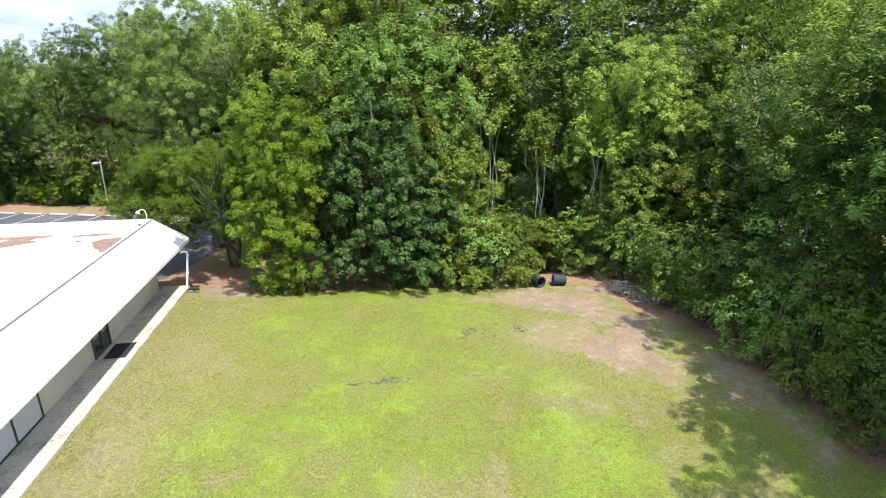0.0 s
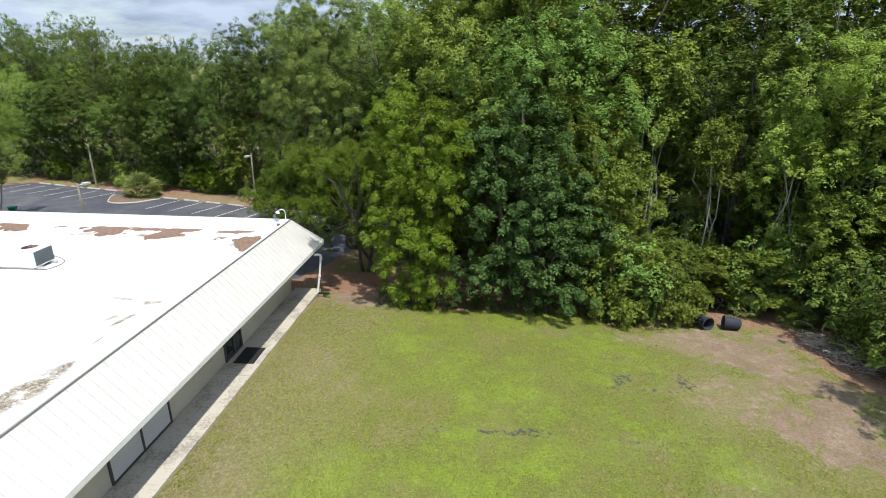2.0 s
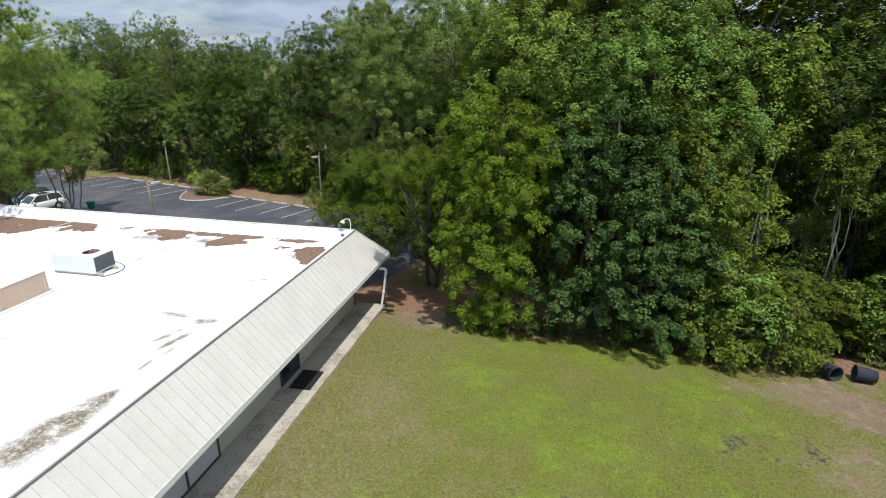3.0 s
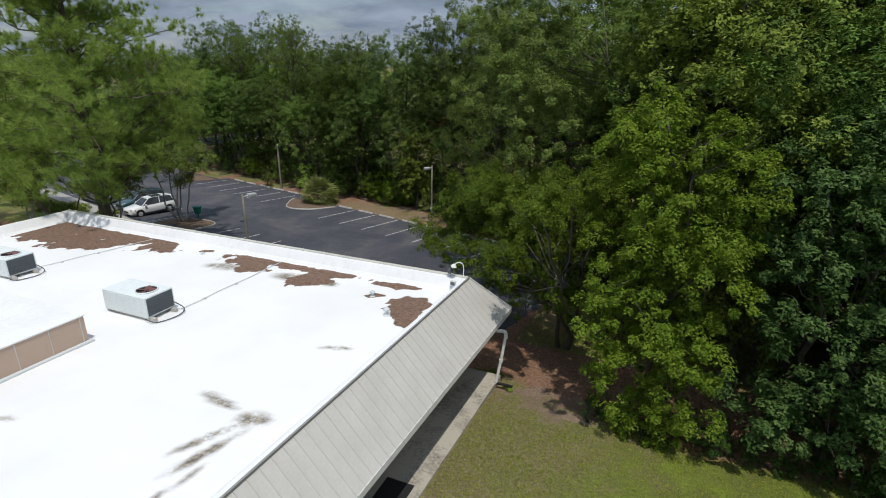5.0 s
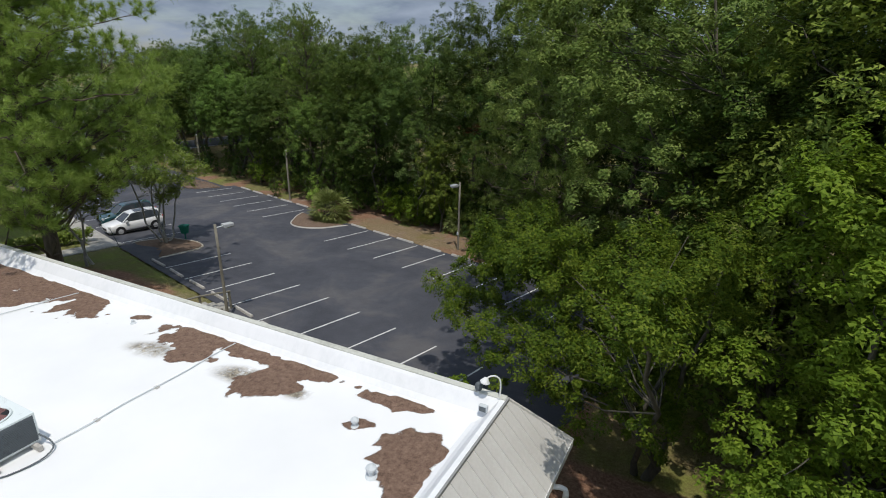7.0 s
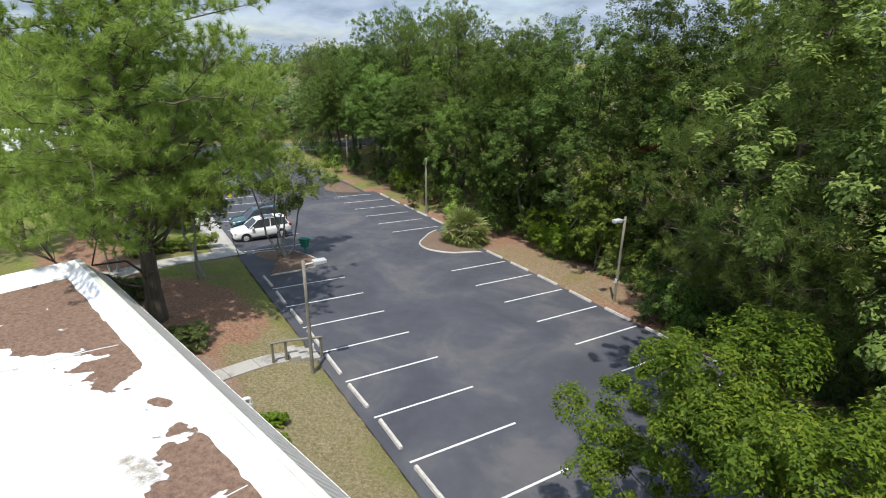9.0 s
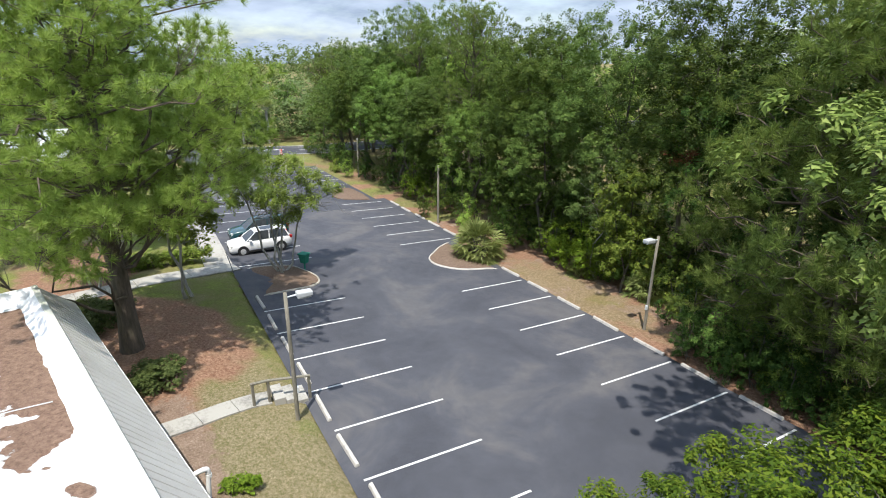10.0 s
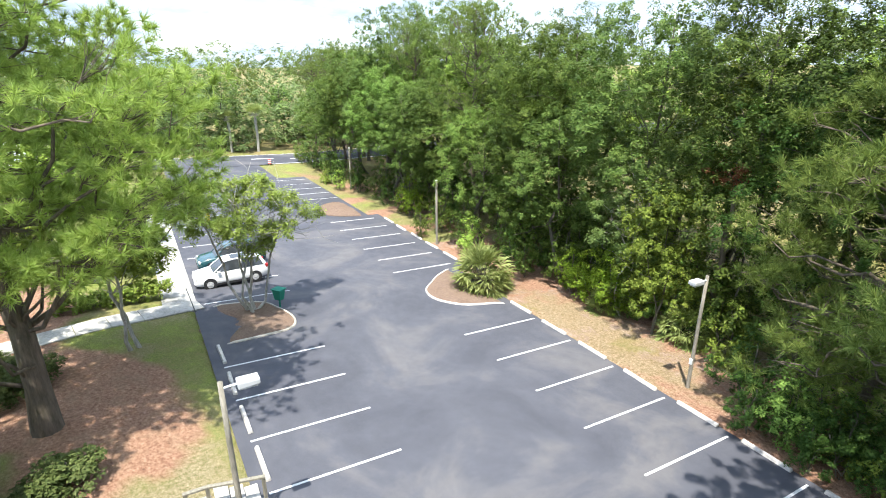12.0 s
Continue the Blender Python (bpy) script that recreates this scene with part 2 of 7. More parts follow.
def tube(verts, faces, path, radii, sides=7):
    """Adds a tapered tube along a path to lists of places and faces."""
    base = len(verts)
    up = Vector((0.31, 0.17, 0.93))
    k = len(path)
    for i, p in enumerate(path):
        d = (path[min(i + 1, k - 1)] - path[max(i - 1, 0)]).normalized()
        a = d.cross(up)
        a = (a if a.length > 0.05 else d.cross(Vector((1, 0, 0)))).normalized()
        b = d.cross(a)
        for j in range(sides):
            w = 2 * math.pi * j / sides
            verts.append(tuple(p + (a * math.cos(w) + b * math.sin(w)) * radii[i]))
    for i in range(k - 1):
        for j in range(sides):
            q = (j + 1) % sides
            faces.append((base + i * sides + j, base + i * sides + q, base + (i + 1) * sides + q, base + (i + 1) * sides + j))
    faces.append(tuple(base + (k - 1) * sides + j for j in range(sides)))


def limb(rng, a, b, r0, r1, bend=0.12, steps=5):
    """A crooked path from a to b with its radii."""
    a, b = Vector(a), Vector(b)
    L = (b - a).length
    pts, rad = [], []
    off = Vector((0, 0, 0))
    for i in range(steps + 1):
        t = i / steps
        if 0 < i < steps:
            off = off * 0.6 + Vector(rng.normal(0, 1, 3)) * L * bend * 0.5
        else:
            off = off * (0 if i == 0 else 0.4)
        pts.append(a.lerp(b, t) + off)
        rad.append(r0 + (r1 - r0) * t)
    return pts, rad

# ---- trees ----
def leaf_mesh(name, rng, centres, normals, length, width, material):
    """Small pointed leaves, one at each centre."""
    n = len(centres)
    nor = normals / (np.linalg.norm(normals, axis=1, keepdims=True) + 1e-9)
    r = rng.normal(0, 1, (n, 3))
    a = np.cross(nor, r)
    a /= np.linalg.norm(a, axis=1, keepdims=True) + 1e-9
    b = np.cross(nor, a)
    s = rng.uniform(0.65, 1.35, (n, 1))
    L, W = length * s, width * s
    v = np.empty((n, 3, 3))
    v[:, 0] = centres - a * L * 0.5 + b * W * 0.5
    v[:, 1] = centres - a * L * 0.35 - b * W * 0.5
    v[:, 2] = centres + a * L * 0.6 + nor * L * rng.uniform(-0.35, 0.1, (n, 1))
    return tris_mesh(name, v.reshape(-1, 3), material)


def clumps_on(rng, lobes, count, inner=0.5):
    """Places of leaf clumps on the boughs' ends of the lobes (x, y, z, radius, height factor), with gaps between them."""
    lob = np.array(lobes, float)
    subs, hubs = [], []
    for x, y, z, r, f in lob:
        k = 8
        for i in range(k):
            zf = 1 - 1.75 * (i + 0.5) / k
            w = i * 2.4 + rng.uniform(-0.7, 0.7)
            q = math.sqrt(max(0.04, 1 - zf * zf))
            d = rng.uniform(0.5, 0.95) * r
            subs.append((x + math.cos(w) * q * d, y + math.sin(w) * q * d, z + zf * d * f, r * rng.uniform(0.30, 0.52)))
            hubs.append((x, y, z))
    subs, hubs = np.array(subs), np.array(hubs)
    wt = subs[:, 3] ** 2
    pick = rng.choice(len(subs), count, p=wt / wt.sum())
    d = rng.normal(0, 1, (count, 3))
    d[:, 2] += 0.3
    d /= np.linalg.norm(d, axis=1, keepdims=True)
    rad = subs[pick, 3] * (inner + (1.0 - inner) * rng.uniform(0, 1, count) ** 0.45)
    out = subs[pick, :3] + d * rad[:, None]
    away = out - hubs[pick]
    away /= np.linalg.norm(away, axis=1, keepdims=True) + 1e-9
    return out, d * 0.6 + away * 0.4


def leaves_round(rng, places, outward, each, spread, flat=0.7):
    """Leaves in rounded puffs that face outward and up."""
    n = len(places)
    ax = outward * 0.8 + rng.normal(0, 0.28, (n, 3))
    ax[:, 2] += 0.7
    ax /= np.linalg.norm(ax, axis=1, keepdims=True) + 1e-9
    ax = ax[:, None, :]
    off = rng.normal(0, 1, (n, each, 3))
    off /= np.linalg.norm(off, axis=2, keepdims=True)
    off *= rng.uniform(0.2, 1.0, (n, each, 1)) ** 0.6
    along = (off * ax).sum(2, keepdims=True)
    turned = (along < -0.1) & (rng.uniform(0, 1, along.shape) < 0.7)
    off = off - np.where(turned, 2.0, 1.0 - flat) * along * ax
    size = spread * rng.uniform(0.5, 1.5, (n, 1, 1))
    pos = places[:, None, :] + off * size
    nor = off * 0.7 + ax * 0.45 + rng.normal(0, 0.24, (n, each, 3))
    nor[:, :, 2] += 0.5
    return pos.reshape(-1, 3), nor.reshape(-1, 3)


def broadleaf(name, seed, height, lobes, leaf, count, each, spread, material, bark=BARK, trunk_r=0.18, stems=1, lean=0.3, inner=0.5, width=0.58, flat=0.7, label="", category="tree", bare=0):
    """A tree at the origin: one or more trunks with limbs up into its lobes, and a crown of leaf clumps."""
    rng = np.random.default_rng(seed)
    t = thing(name, 0, 0, 0, 0, label, category)
    verts, faces = [], []
    tops = sorted(lobes, key=lambda q: -q[2])
    for s in range(stems):
        w = 2 * math.pi * (s + rng.uniform(0, 0.6)) / max(stems, 1)
        foot = Vector((math.cos(w), math.sin(w), 0)) * (0.16 * (stems > 1)) - Vector((0, 0, 0.25))
        top = Vector(tops[s % len(tops)][:3])
        top.z += tops[s % len(tops)][3] * 0.1
        pts, rad = limb(rng, foot, top, trunk_r * (1 if stems == 1 else 0.72), 0.03, lean * 0.22, 7)
        rad[0] *= 1.35
        tube(verts, faces, pts, rad, 8)
        for q in (lobes if s == 0 else tops[s::stems]):
            c = Vector(q[:3])
            k = min(range(1, 7), key=lambda i: abs(pts[i].z - max(0.22 * height, c.z - 0.9 * q[3])))
            for e in range((1 if len(lobes) > 13 else 2) + bare):
                aim = c + Vector(rng.normal(0, 0.45, 3)) * q[3]
                p2, r2 = limb(rng, pts[k], aim, rad[k] * 0.42, 0.010, 0.08, 5)
                tube(verts, faces, p2, r2, 5)
                if bare:
                    for f in range(3):
                        p3, r3 = limb(rng, p2[3], aim + Vector(rng.normal(0, 0.8, 3)) * q[3], r2[3] * 0.6, 0.008, 0.15, 4)
                        tube(verts, faces, p3, r3, 4)
    part("trunk", mesh_from("trunk", verts, faces, bark, False), bark, t)
    if count:
        places, outward = clumps_on(rng, lobes, int(count * 1.45), inner)
        pos, nor = leaves_round(rng, places, outward, int(each * 0.72), spread * 0.66, flat)
        part("crown", leaf_mesh("crown", rng, pos, nor, leaf, leaf * width, material), material, t)
    return t


def needles_mesh(name, rng, tips, dirs, length, count, material, thick=0.034):
    """Tufts of long needles, each tuft a brush round a twig's end."""
    n = len(tips)
    d = dirs / (np.linalg.norm(dirs, axis=1, keepdims=True) + 1e-9)
    spray = d[:, None, :] * 0.7 + rng.normal(0, 0.62, (n, count, 3))
    spray /= np.linalg.norm(spray, axis=2, keepdims=True)
    L = length * rng.uniform(0.7, 1.15, (n, count, 1))
    base = tips[:, None, :] - d[:, None, :] * length * rng.uniform(0, 0.3, (n, count, 1))
    side = np.cross(spray, rng.normal(0, 1, (n, count, 3)))
    side /= np.linalg.norm(side, axis=2, keepdims=True) + 1e-9
    wd = length * thick
    v = np.empty((n, count, 3, 3))
    v[:, :, 0] = base + side * wd
    v[:, :, 1] = base - side * wd
    v[:, :, 2] = base + spray * L
    return tris_mesh(name, v.reshape(-1, 3), material)


def pine(name, seed, height, first, reach, whorls, tufts, needle, per_tuft, trunk_r=0.22, label="", sway=0.015, material=None, thick=0.034, droop=0.0, pads=()):
    """A pine: a straight trunk, tiers of crooked boughs and brushes of needles at the twig ends."""
    rng = np.random.default_rng(seed)
    t = thing(name, 0, 0, 0, 0, label, "pine tree")
    verts, faces = [], []
    pts, rad = limb(rng, (0, 0, -0.3), (rng.normal(0, 0.3), rng.normal(0, 0.3), height * 0.93), trunk_r, trunk_r * 0.22, sway, 9)
    rad[0] *= 1.3
    tube(verts, faces, pts, rad, 10)
    tips, dirs = [], []
    for i in range(whorls):
        f = max(0.0, (i + rng.uniform(-0.3, 0.3)) / max(1, whorls - 1))
        z = first + (height - first) * min(1, max(0, f)) * 0.93
        k = min(8, max(0, int(z / height * 9)))
        axis = pts[k].lerp(pts[k + 1], min(1, max(0, z / height * 9 - k)))
        for j in range(rng.integers(3, 6)):
            w = rng.uniform(0, 2 * math.pi)
            g = f ** 0.8
            R = reach * (1.0 - 0.78 * f ** 1.7) * rng.uniform(0.55, 1.1) * (0.75 + 0.25 * min(1, f * 5))
            end = axis + Vector((math.cos(w) * R, math.sin(w) * R, R * (0.10 - droop + (0.5 + droop) * g) + rng.normal(0, 0.25)))
            bp, br = limb(rng, axis, end, 0.022 + 0.045 * R / reach, 0.012, 0.12, 6)
            tube(verts, faces, bp, br, 5)
            for q in range(max(2, int(tufts * (0.35 + R / reach) / 7))):
                s = 1.0 if q == 0 else rng.uniform(0.25, 1.0) ** 0.8
                h = min(5, int(s * 6))
                a = bp[h].lerp(bp[h + 1], s * 6 - h)
                twig = a + Vector((rng.normal(0, 0.42), rng.normal(0, 0.42), abs(rng.normal(0.15, 0.2)))) * (0.35 + 0.26 * R)
                tp, tr = limb(rng, a, twig, 0.010, 0.005, 0.1, 3)
                tube(verts, faces, tp, tr, 3)
                # a pad of brushes round the twig's end
                pad = needle * 1.05
                for e in range(3):
                    off = Vector((rng.normal(0, 0.85), rng.normal(0, 0.85), rng.normal(0.2, 0.55))) * pad * (e > 0)
                    tips.append(twig + off)
                    dirs.append(off * 1.2 + (twig - a).normalized() * 0.2 + Vector((0, 0, 0.22)))
    for dx, dy, z, r, count in pads:
        c = Vector((dx, dy, z))
        low = max(0.2 * height, z - 0.35 * math.hypot(dx, dy) - 0.4)
        k = min(8, int(low / height * 9))
        bp, br = limb(rng, pts[k], c, 0.03 + 0.012 * math.hypot(dx, dy), 0.014, 0.12, 6)
        tube(verts, faces, bp, br, 5)
        for q in range(count):
            d = Vector(rng.normal(0, 1, 3))
            d.z += 0.25
            d.normalize()
            tip = c + Vector((d.x, d.y, d.z * 0.7)) * r * rng.uniform(0.45, 1.0)
            if q % 4 == 0:
                bq, rq = limb(rng, bp[4], tip, 0.014, 0.006, 0.1, 3)
                tube(verts, faces, bq, rq, 4)
            tips.append(tip)
            dirs.append(d + Vector((0, 0, 0.5)))
    part("trunk", mesh_from("trunk", verts, faces, BARK_PINE, False), BARK_PINE, t)
    part("crown", needles_mesh("crown", rng, np.array([tuple(p) for p in tips]), np.array([tuple(p) for p in dirs]), needle, per_tuft, material or NEEDLE, thick), material or NEEDLE, t)
    return t


def lobes_round(seed, height, low, radius, n, point=0.0):
    """Rounded lobes over an egg-shaped crown between two heights; point narrows its top."""
    rng = np.random.default_rng(seed)
    out = []
    mid, half = (height + low) / 2, (height - low) / 2
    for i in range(n):
        zf = 1 - 1.75 * ((i + 0.5) / n) ** 1.2
        w = i * 2.4 + rng.uniform(-0.5, 0.5)
        f = rng.uniform(0.5, 0.8)
        wide = radius * max(0.4, math.sqrt(1 - abs(zf) ** 3)) * (1 - point * 0.5 * (1 + zf))
        r = radius * rng.uniform(0.36, 0.54)
        out.append((math.cos(w) * wide * f, math.sin(w) * wide * f, mid + zf * (half - 0.7 * r), r, rng.uniform(0.75, 1.0)))
    return out


# ---- ground ----
LAWN = [(-11.25, -30), (-11.25, 31.4), (-9.2, 30.8), (-6.6, 30.2), (-2.0, 29.8), (3.7, 29.8), (8.0, 29.8), (12.4, 29.4), (13.0, 25.2), (14.6, 21.5), (15.6, 17.2), (15.4, 13.0), (15.0, -30)]


def inside(poly, x, y):
    hit = False
    k = len(poly)
    for i in range(k):
        (x0, y0), (x1, y1) = poly[i], poly[(i + 1) % k]
        if (y0 > y) != (y1 > y) and x < x0 + (x1 - x0) * (y - y0) / (y1 - y0):
            hit = not hit
    return hit


def edge_distance(poly, x, y):
    """Metres to the polygon's edge, positive inside."""
    best = 1e9
    p = Vector((x, y))
    k = len(poly)
    for i in range(k):
        a, b = Vector(poly[i]), Vector(poly[(i + 1) % k])
        d = b - a
        t = min(1, max(0, (p - a) @ d / d.length_squared))
        best = min(best, (p - a - d * t).length)
    return best if inside(poly, x, y) else -best


def fbm(x, y, scale, seed=0.0):
    return noise.fractal(Vector((x * scale, y * scale, seed)), 1.0, 2.1, 4)


# bare and worn places in the lawn: x, y, half-width, half-depth, strength
WORN = [(14.3, 16.5, 1.5, 3.2, 0.9), (10.2, 25.2, 2.5, 4.4, 1.05), (10.9, 21.2, 1.9, 3.2, 1.1), (9.0, 27.8, 2.0, 1.2, 1.0), (8.8, 27.0, 2.8, 1.5, 0.75), (12.0, 28.2, 1.5, 1.0, 1.0), (5.3, 27.2, 2.4, 0.7, 0.6),
        (-9.2, 30.3, 2.2, 1.2, 1.0), (9.0, 23.0, 2.4, 2.6, 0.65), (7.2, 17.4, 1.3, 2.2, 0.55), (-8.6, 12.5, 1.4, 1.0, 0.6), (-9.8, 16.5, 0.9, 2.6, 0.5), (2.0, 27.6, 3.0, 0.5, 0.5), (11.6, 18.6, 1.2, 1.6, 0.7)]
# blackened, matted turf
BURNT = [(6.3, 23.2, 0.5, 0.6, 0.9), (3.9, 23.3, 0.5, 0.5, 0.9), (5.0, 22.6, 1.8, 0.22, 0.75), (-0.6, 19.4, 1.5, 0.25, 0.9), (-3.2, 19.4, 0.42, 0.28, 1.0), (-5.3, 13.4, 0.8, 0.3, 0.7), (7.0, 17.0, 0.4, 0.5, 0.6), (3.3, 19.3, 0.8, 0.25, 0.7)]
BED = [(-41.0, 34.2, 4.2, 2.8), (-37.2, 35.0, 3.8, 2.6), (-39.4, 36.2, 2.0, 1.6), (-33.2, 33.4, 2.6, 1.0), (-50.0, 34.0, 6.0, 2.2), (-46.0, 31.5, 7.0, 1.2)]


def zones(x, y):
    """How much of lawn, bare soil, straw and litter, and black turf lies at a place."""
    u, v = lot_uv(x, y)
    n1 = fbm(x, y, 0.35, 3.0)
    n2 = fbm(x, y, 1.3, 9.0)
    lawn = soil = burnt = 0.0
    straw = 1.0
    if v > 20.5 or (y > 35 and x > -12) or x > 19 or u > 70:
        # undergrowth
        return 0.7, 0.0, 0.3, 0.0
    if -12 < x < 22 and y < 33:
        e = edge_distance(LAWN, x, y) + n1 * 0.9 + n2 * 0.35
        if x < -9.5 and y < 29:
            e = max(e, 0.4)
        lawn = smooth(-0.35, 0.35, e)
        for a, b, rx, ry, s in WORN:
            q = math.hypot((x - a) / rx, (y - b) / ry) + n1 * 0.6 + n2 * 0.8
            soil = max(soil, s * smooth(1.25, 0.55, q))
        for a, b, rx, ry, s in BURNT:
            q = math.hypot((x - a) / rx, (y - b) / ry) * 0.8 + n2 * 0.7
            burnt = max(burnt, s * smooth(1.2, 0.5, q))
        straw = 1 - lawn
    elif v < 0.6 and x < -12 and u < 60:
        # turf between the building and the lot, with straw beds under the trees
        lawn = 1.0
        for a, b, rx, ry in BED:
            q = math.hypot((x - a) / rx, (y - b) / ry) + n1 * 0.35 + n2 * 0.2
            lawn = min(lawn, smooth(0.85, 1.1, q))
        if u < -13:
            lawn = 0.0
        straw = 1 - lawn
        soil = max(0.35 * smooth(0.1, 0.6, n1), 1.3 * smooth(-3.0, -4.2, v + 0.6 * n1) * smooth(2.5, 1.0, u))
    elif u > 44 and v < 60:
        lawn = smooth(-0.2, 0.3, n1 + 0.35)
        straw = 1 - lawn
    elif 13.5 < v < 22 and -4 < u < 20:
        # dry strip beside the woods
        q = math.hypot((u - 3.6) / 5.8, (v - 16.4) / 2.4) + n2 * 0.5
        lawn = 0.65 * smooth(1.2, 0.75, q)
        soil = 0.85 * smooth(-0.3, 0.3, n1)
        straw = 1 - lawn
    elif 13.5 < v < 19 and u >= 20:
        lawn = 0.95 * smooth(-0.3, 0.1, n1)
        straw = 1 - lawn
    return lawn, soil, straw, burnt


def dryness(x, y):
    """How far the turf has dried to tan."""
    u, v = lot_uv(x, y)
    n1 = fbm(x, y, 0.5, 13.0)
    d = 0.05 + 0.45 * smooth(0.1, 0.5, n1)
    if x < -12 and v < 0.8:
        d = max(d, 0.42 if u < 3 else 0.2, 0.97 * smooth(1.25, 0.8, math.hypot((u + 4.0) / 8.0, (v + 3.4) / 3.2) + 0.3 * n1))
    elif -11.5 < x < 16 and y < 32:
        # paler beside the building and at the worn far corner, green in the middle
        d = max(d * (1 - 0.75 * smooth(7.0, 3.0, math.hypot(x + 0.5, (y - 21) * 0.8))), 0.62 * smooth(-4.5, -10.5, x + 1.8 * n1), 0.5 * smooth(3.0, 8.5, x + 2.0 * n1) * smooth(14, 21, y + 2.0 * n1))
    elif 13.5 < v < 22 and -6 < u < 20:
        d = 1.0 - 0.75 * smooth(0.25, 0.5, n1)
    elif u > 20:
        d = 0.3
    return d


def ground_material():
    n = Nodes("ground")
    z = n.attr("zone")
    sep = n.node("ShaderNodeSeparateColor", Color=z.outputs["Color"])
    soil, straw, burnt = sep.outputs["Red"], sep.outputs["Green"], sep.outputs["Blue"]
    big, mid, fine, blade = n.noise(0.22, 4, 0.6), n.noise(1.3, 6, 0.7), n.noise(9.0, 5, 0.7), n.noise(42.0, 4, 0.75)
    lush = n.math("MULTIPLY", n.math("SUBTRACT", 0.26, z.outputs["Alpha"]), 0.20)
    g = n.ramp(n.math("ADD", n.math("ADD", n.math("MULTIPLY", big, 0.55), n.math("MULTIPLY", mid, 0.45)), lush),
               (0.39, (0.275, 0.222, 0.112)), (0.455, (0.228, 0.216, 0.072)), (0.50, (0.196, 0.212, 0.058)), (0.55, (0.206, 0.250, 0.050)), (0.61, (0.246, 0.330, 0.044)))
    dry = n.math("MULTIPLY", z.outputs["Alpha"], n.ramp(n.math("ADD", n.math("MULTIPLY", fine, 0.6), n.math("MULTIPLY", mid, 0.4)), (0.36, 0.6), (0.55, 1.0)))
    g = n.mix(dry, g, n.ramp(fine, (0.35, (0.205, 0.160, 0.098)), (0.65, (0.40, 0.325, 0.215))))
    g = n.mix(n.ramp(fine, (0.36, 0.4), (0.56, 0.0)), g, (0.14, 0.135, 0.045))
    g = n.mix(n.ramp(blade, (0.36, 0.8), (0.58, 0.0)), g, (0.05, 0.07, 0.014))
    dirt = n.ramp(n.math("ADD", n.math("MULTIPLY", n.noise(16.0, 6, 0.8), 0.65), n.math("MULTIPLY", mid, 0.35)), (0.36, (0.105, 0.068, 0.050)), (0.50, (0.265, 0.185, 0.138)), (0.64, (0.43, 0.335, 0.265)))
    dirt = n.mix(n.ramp(blade, (0.35, 0.4), (0.6, 0.0)), dirt, (0.06, 0.05, 0.03))
    lit = n.ramp(n.math("ADD", n.math("MULTIPLY", fine, 0.6), n.math("MULTIPLY", blade, 0.4)),
                 (0.34, (0.085, 0.043, 0.028)), (0.50, (0.255, 0.142, 0.092)), (0.64, (0.40, 0.265, 0.185)))
    lit = n.mix(n.ramp(mid, (0.45, 0.0), (0.7, 0.45)), lit, (0.21, 0.155, 0.10))
    mottle = n.noise(2.6, 6, 0.72)
    soil_f = n.ramp(n.math("ADD", n.math("MULTIPLY", soil, 0.36), mottle), (0.74, 0.0), (0.88, 0.95))
    col = n.mix(straw, g, lit)
    col = n.mix(soil_f, col, dirt)
    col = n.mix(n.ramp(n.math("ADD", n.math("MULTIPLY", burnt, 0.30), n.noise(5.5, 6, 0.75)), (0.72, 0.0), (0.80, 0.9)), col, (0.060, 0.056, 0.048))
    h = n.math("ADD", n.math("MULTIPLY", fine, 0.6), blade)
    return n.surface(col, 0.95, n.bump(h, 0.75, 0.05), spec=0.12)


def axis(lo, hi, step, far, growth=1.45):
    a = list(np.arange(lo, hi + 1e-6, step))
    d, x = step, hi
    while x < far:
        d *= growth
        x += d
        a.append(x)
    d, x = step, lo
    while x > -far:
        d *= growth
        x -= d
        a.insert(0, x)
    return a


def make_ground():
    xs, ys = axis(-62, 18, 0.32, 900), axis(4, 62, 0.32, 900)
    nx, ny = len(xs), len(ys)
    co = np.empty((ny, nx, 3))
    zone = np.zeros((ny, nx, 4), np.float32)
    for j, y in enumerate(ys):
        for i, x in enumerate(xs):
            lawn, soil, straw, burnt = zones(x, y)
            u, v = lot_uv(x, y)
            z = ground_z(x, y)
            if abs(x) < 90 and -40 < y < 120:
                z += 0.035 * noise.noise(Vector((x * 0.4, y * 0.4, 0.0))) + 0.02 * noise.noise(Vector((x * 1.7, y * 1.7, 4.0)))
            if -17.7 < u < 59 and -0.5 < v < LOT_W + (1.0 if 14 < u < 30 else 0.1):
                z -= 0.16
            co[j, i] = (x, y, z)
            zone[j, i] = (soil, straw, burnt, dryness(x, y))
    k = np.arange(nx * ny).reshape(ny, nx)
    quads = np.stack([k[:-1, :-1], k[:-1, 1:], k[1:, 1:], k[1:, :-1]], 2).reshape(-1, 4)
    me = quads_mesh("ground", co.reshape(-1, 3), quads, ground_material(), False)
    at = me.attributes.new("zone", "FLOAT_COLOR", "POINT")
    at.data.foreach_set("color", zone.ravel())
    tagged(new("ground", me), "mown yellow-green lawn with worn brown patches and leaf litter", "ground", kind="structure")


make_ground()


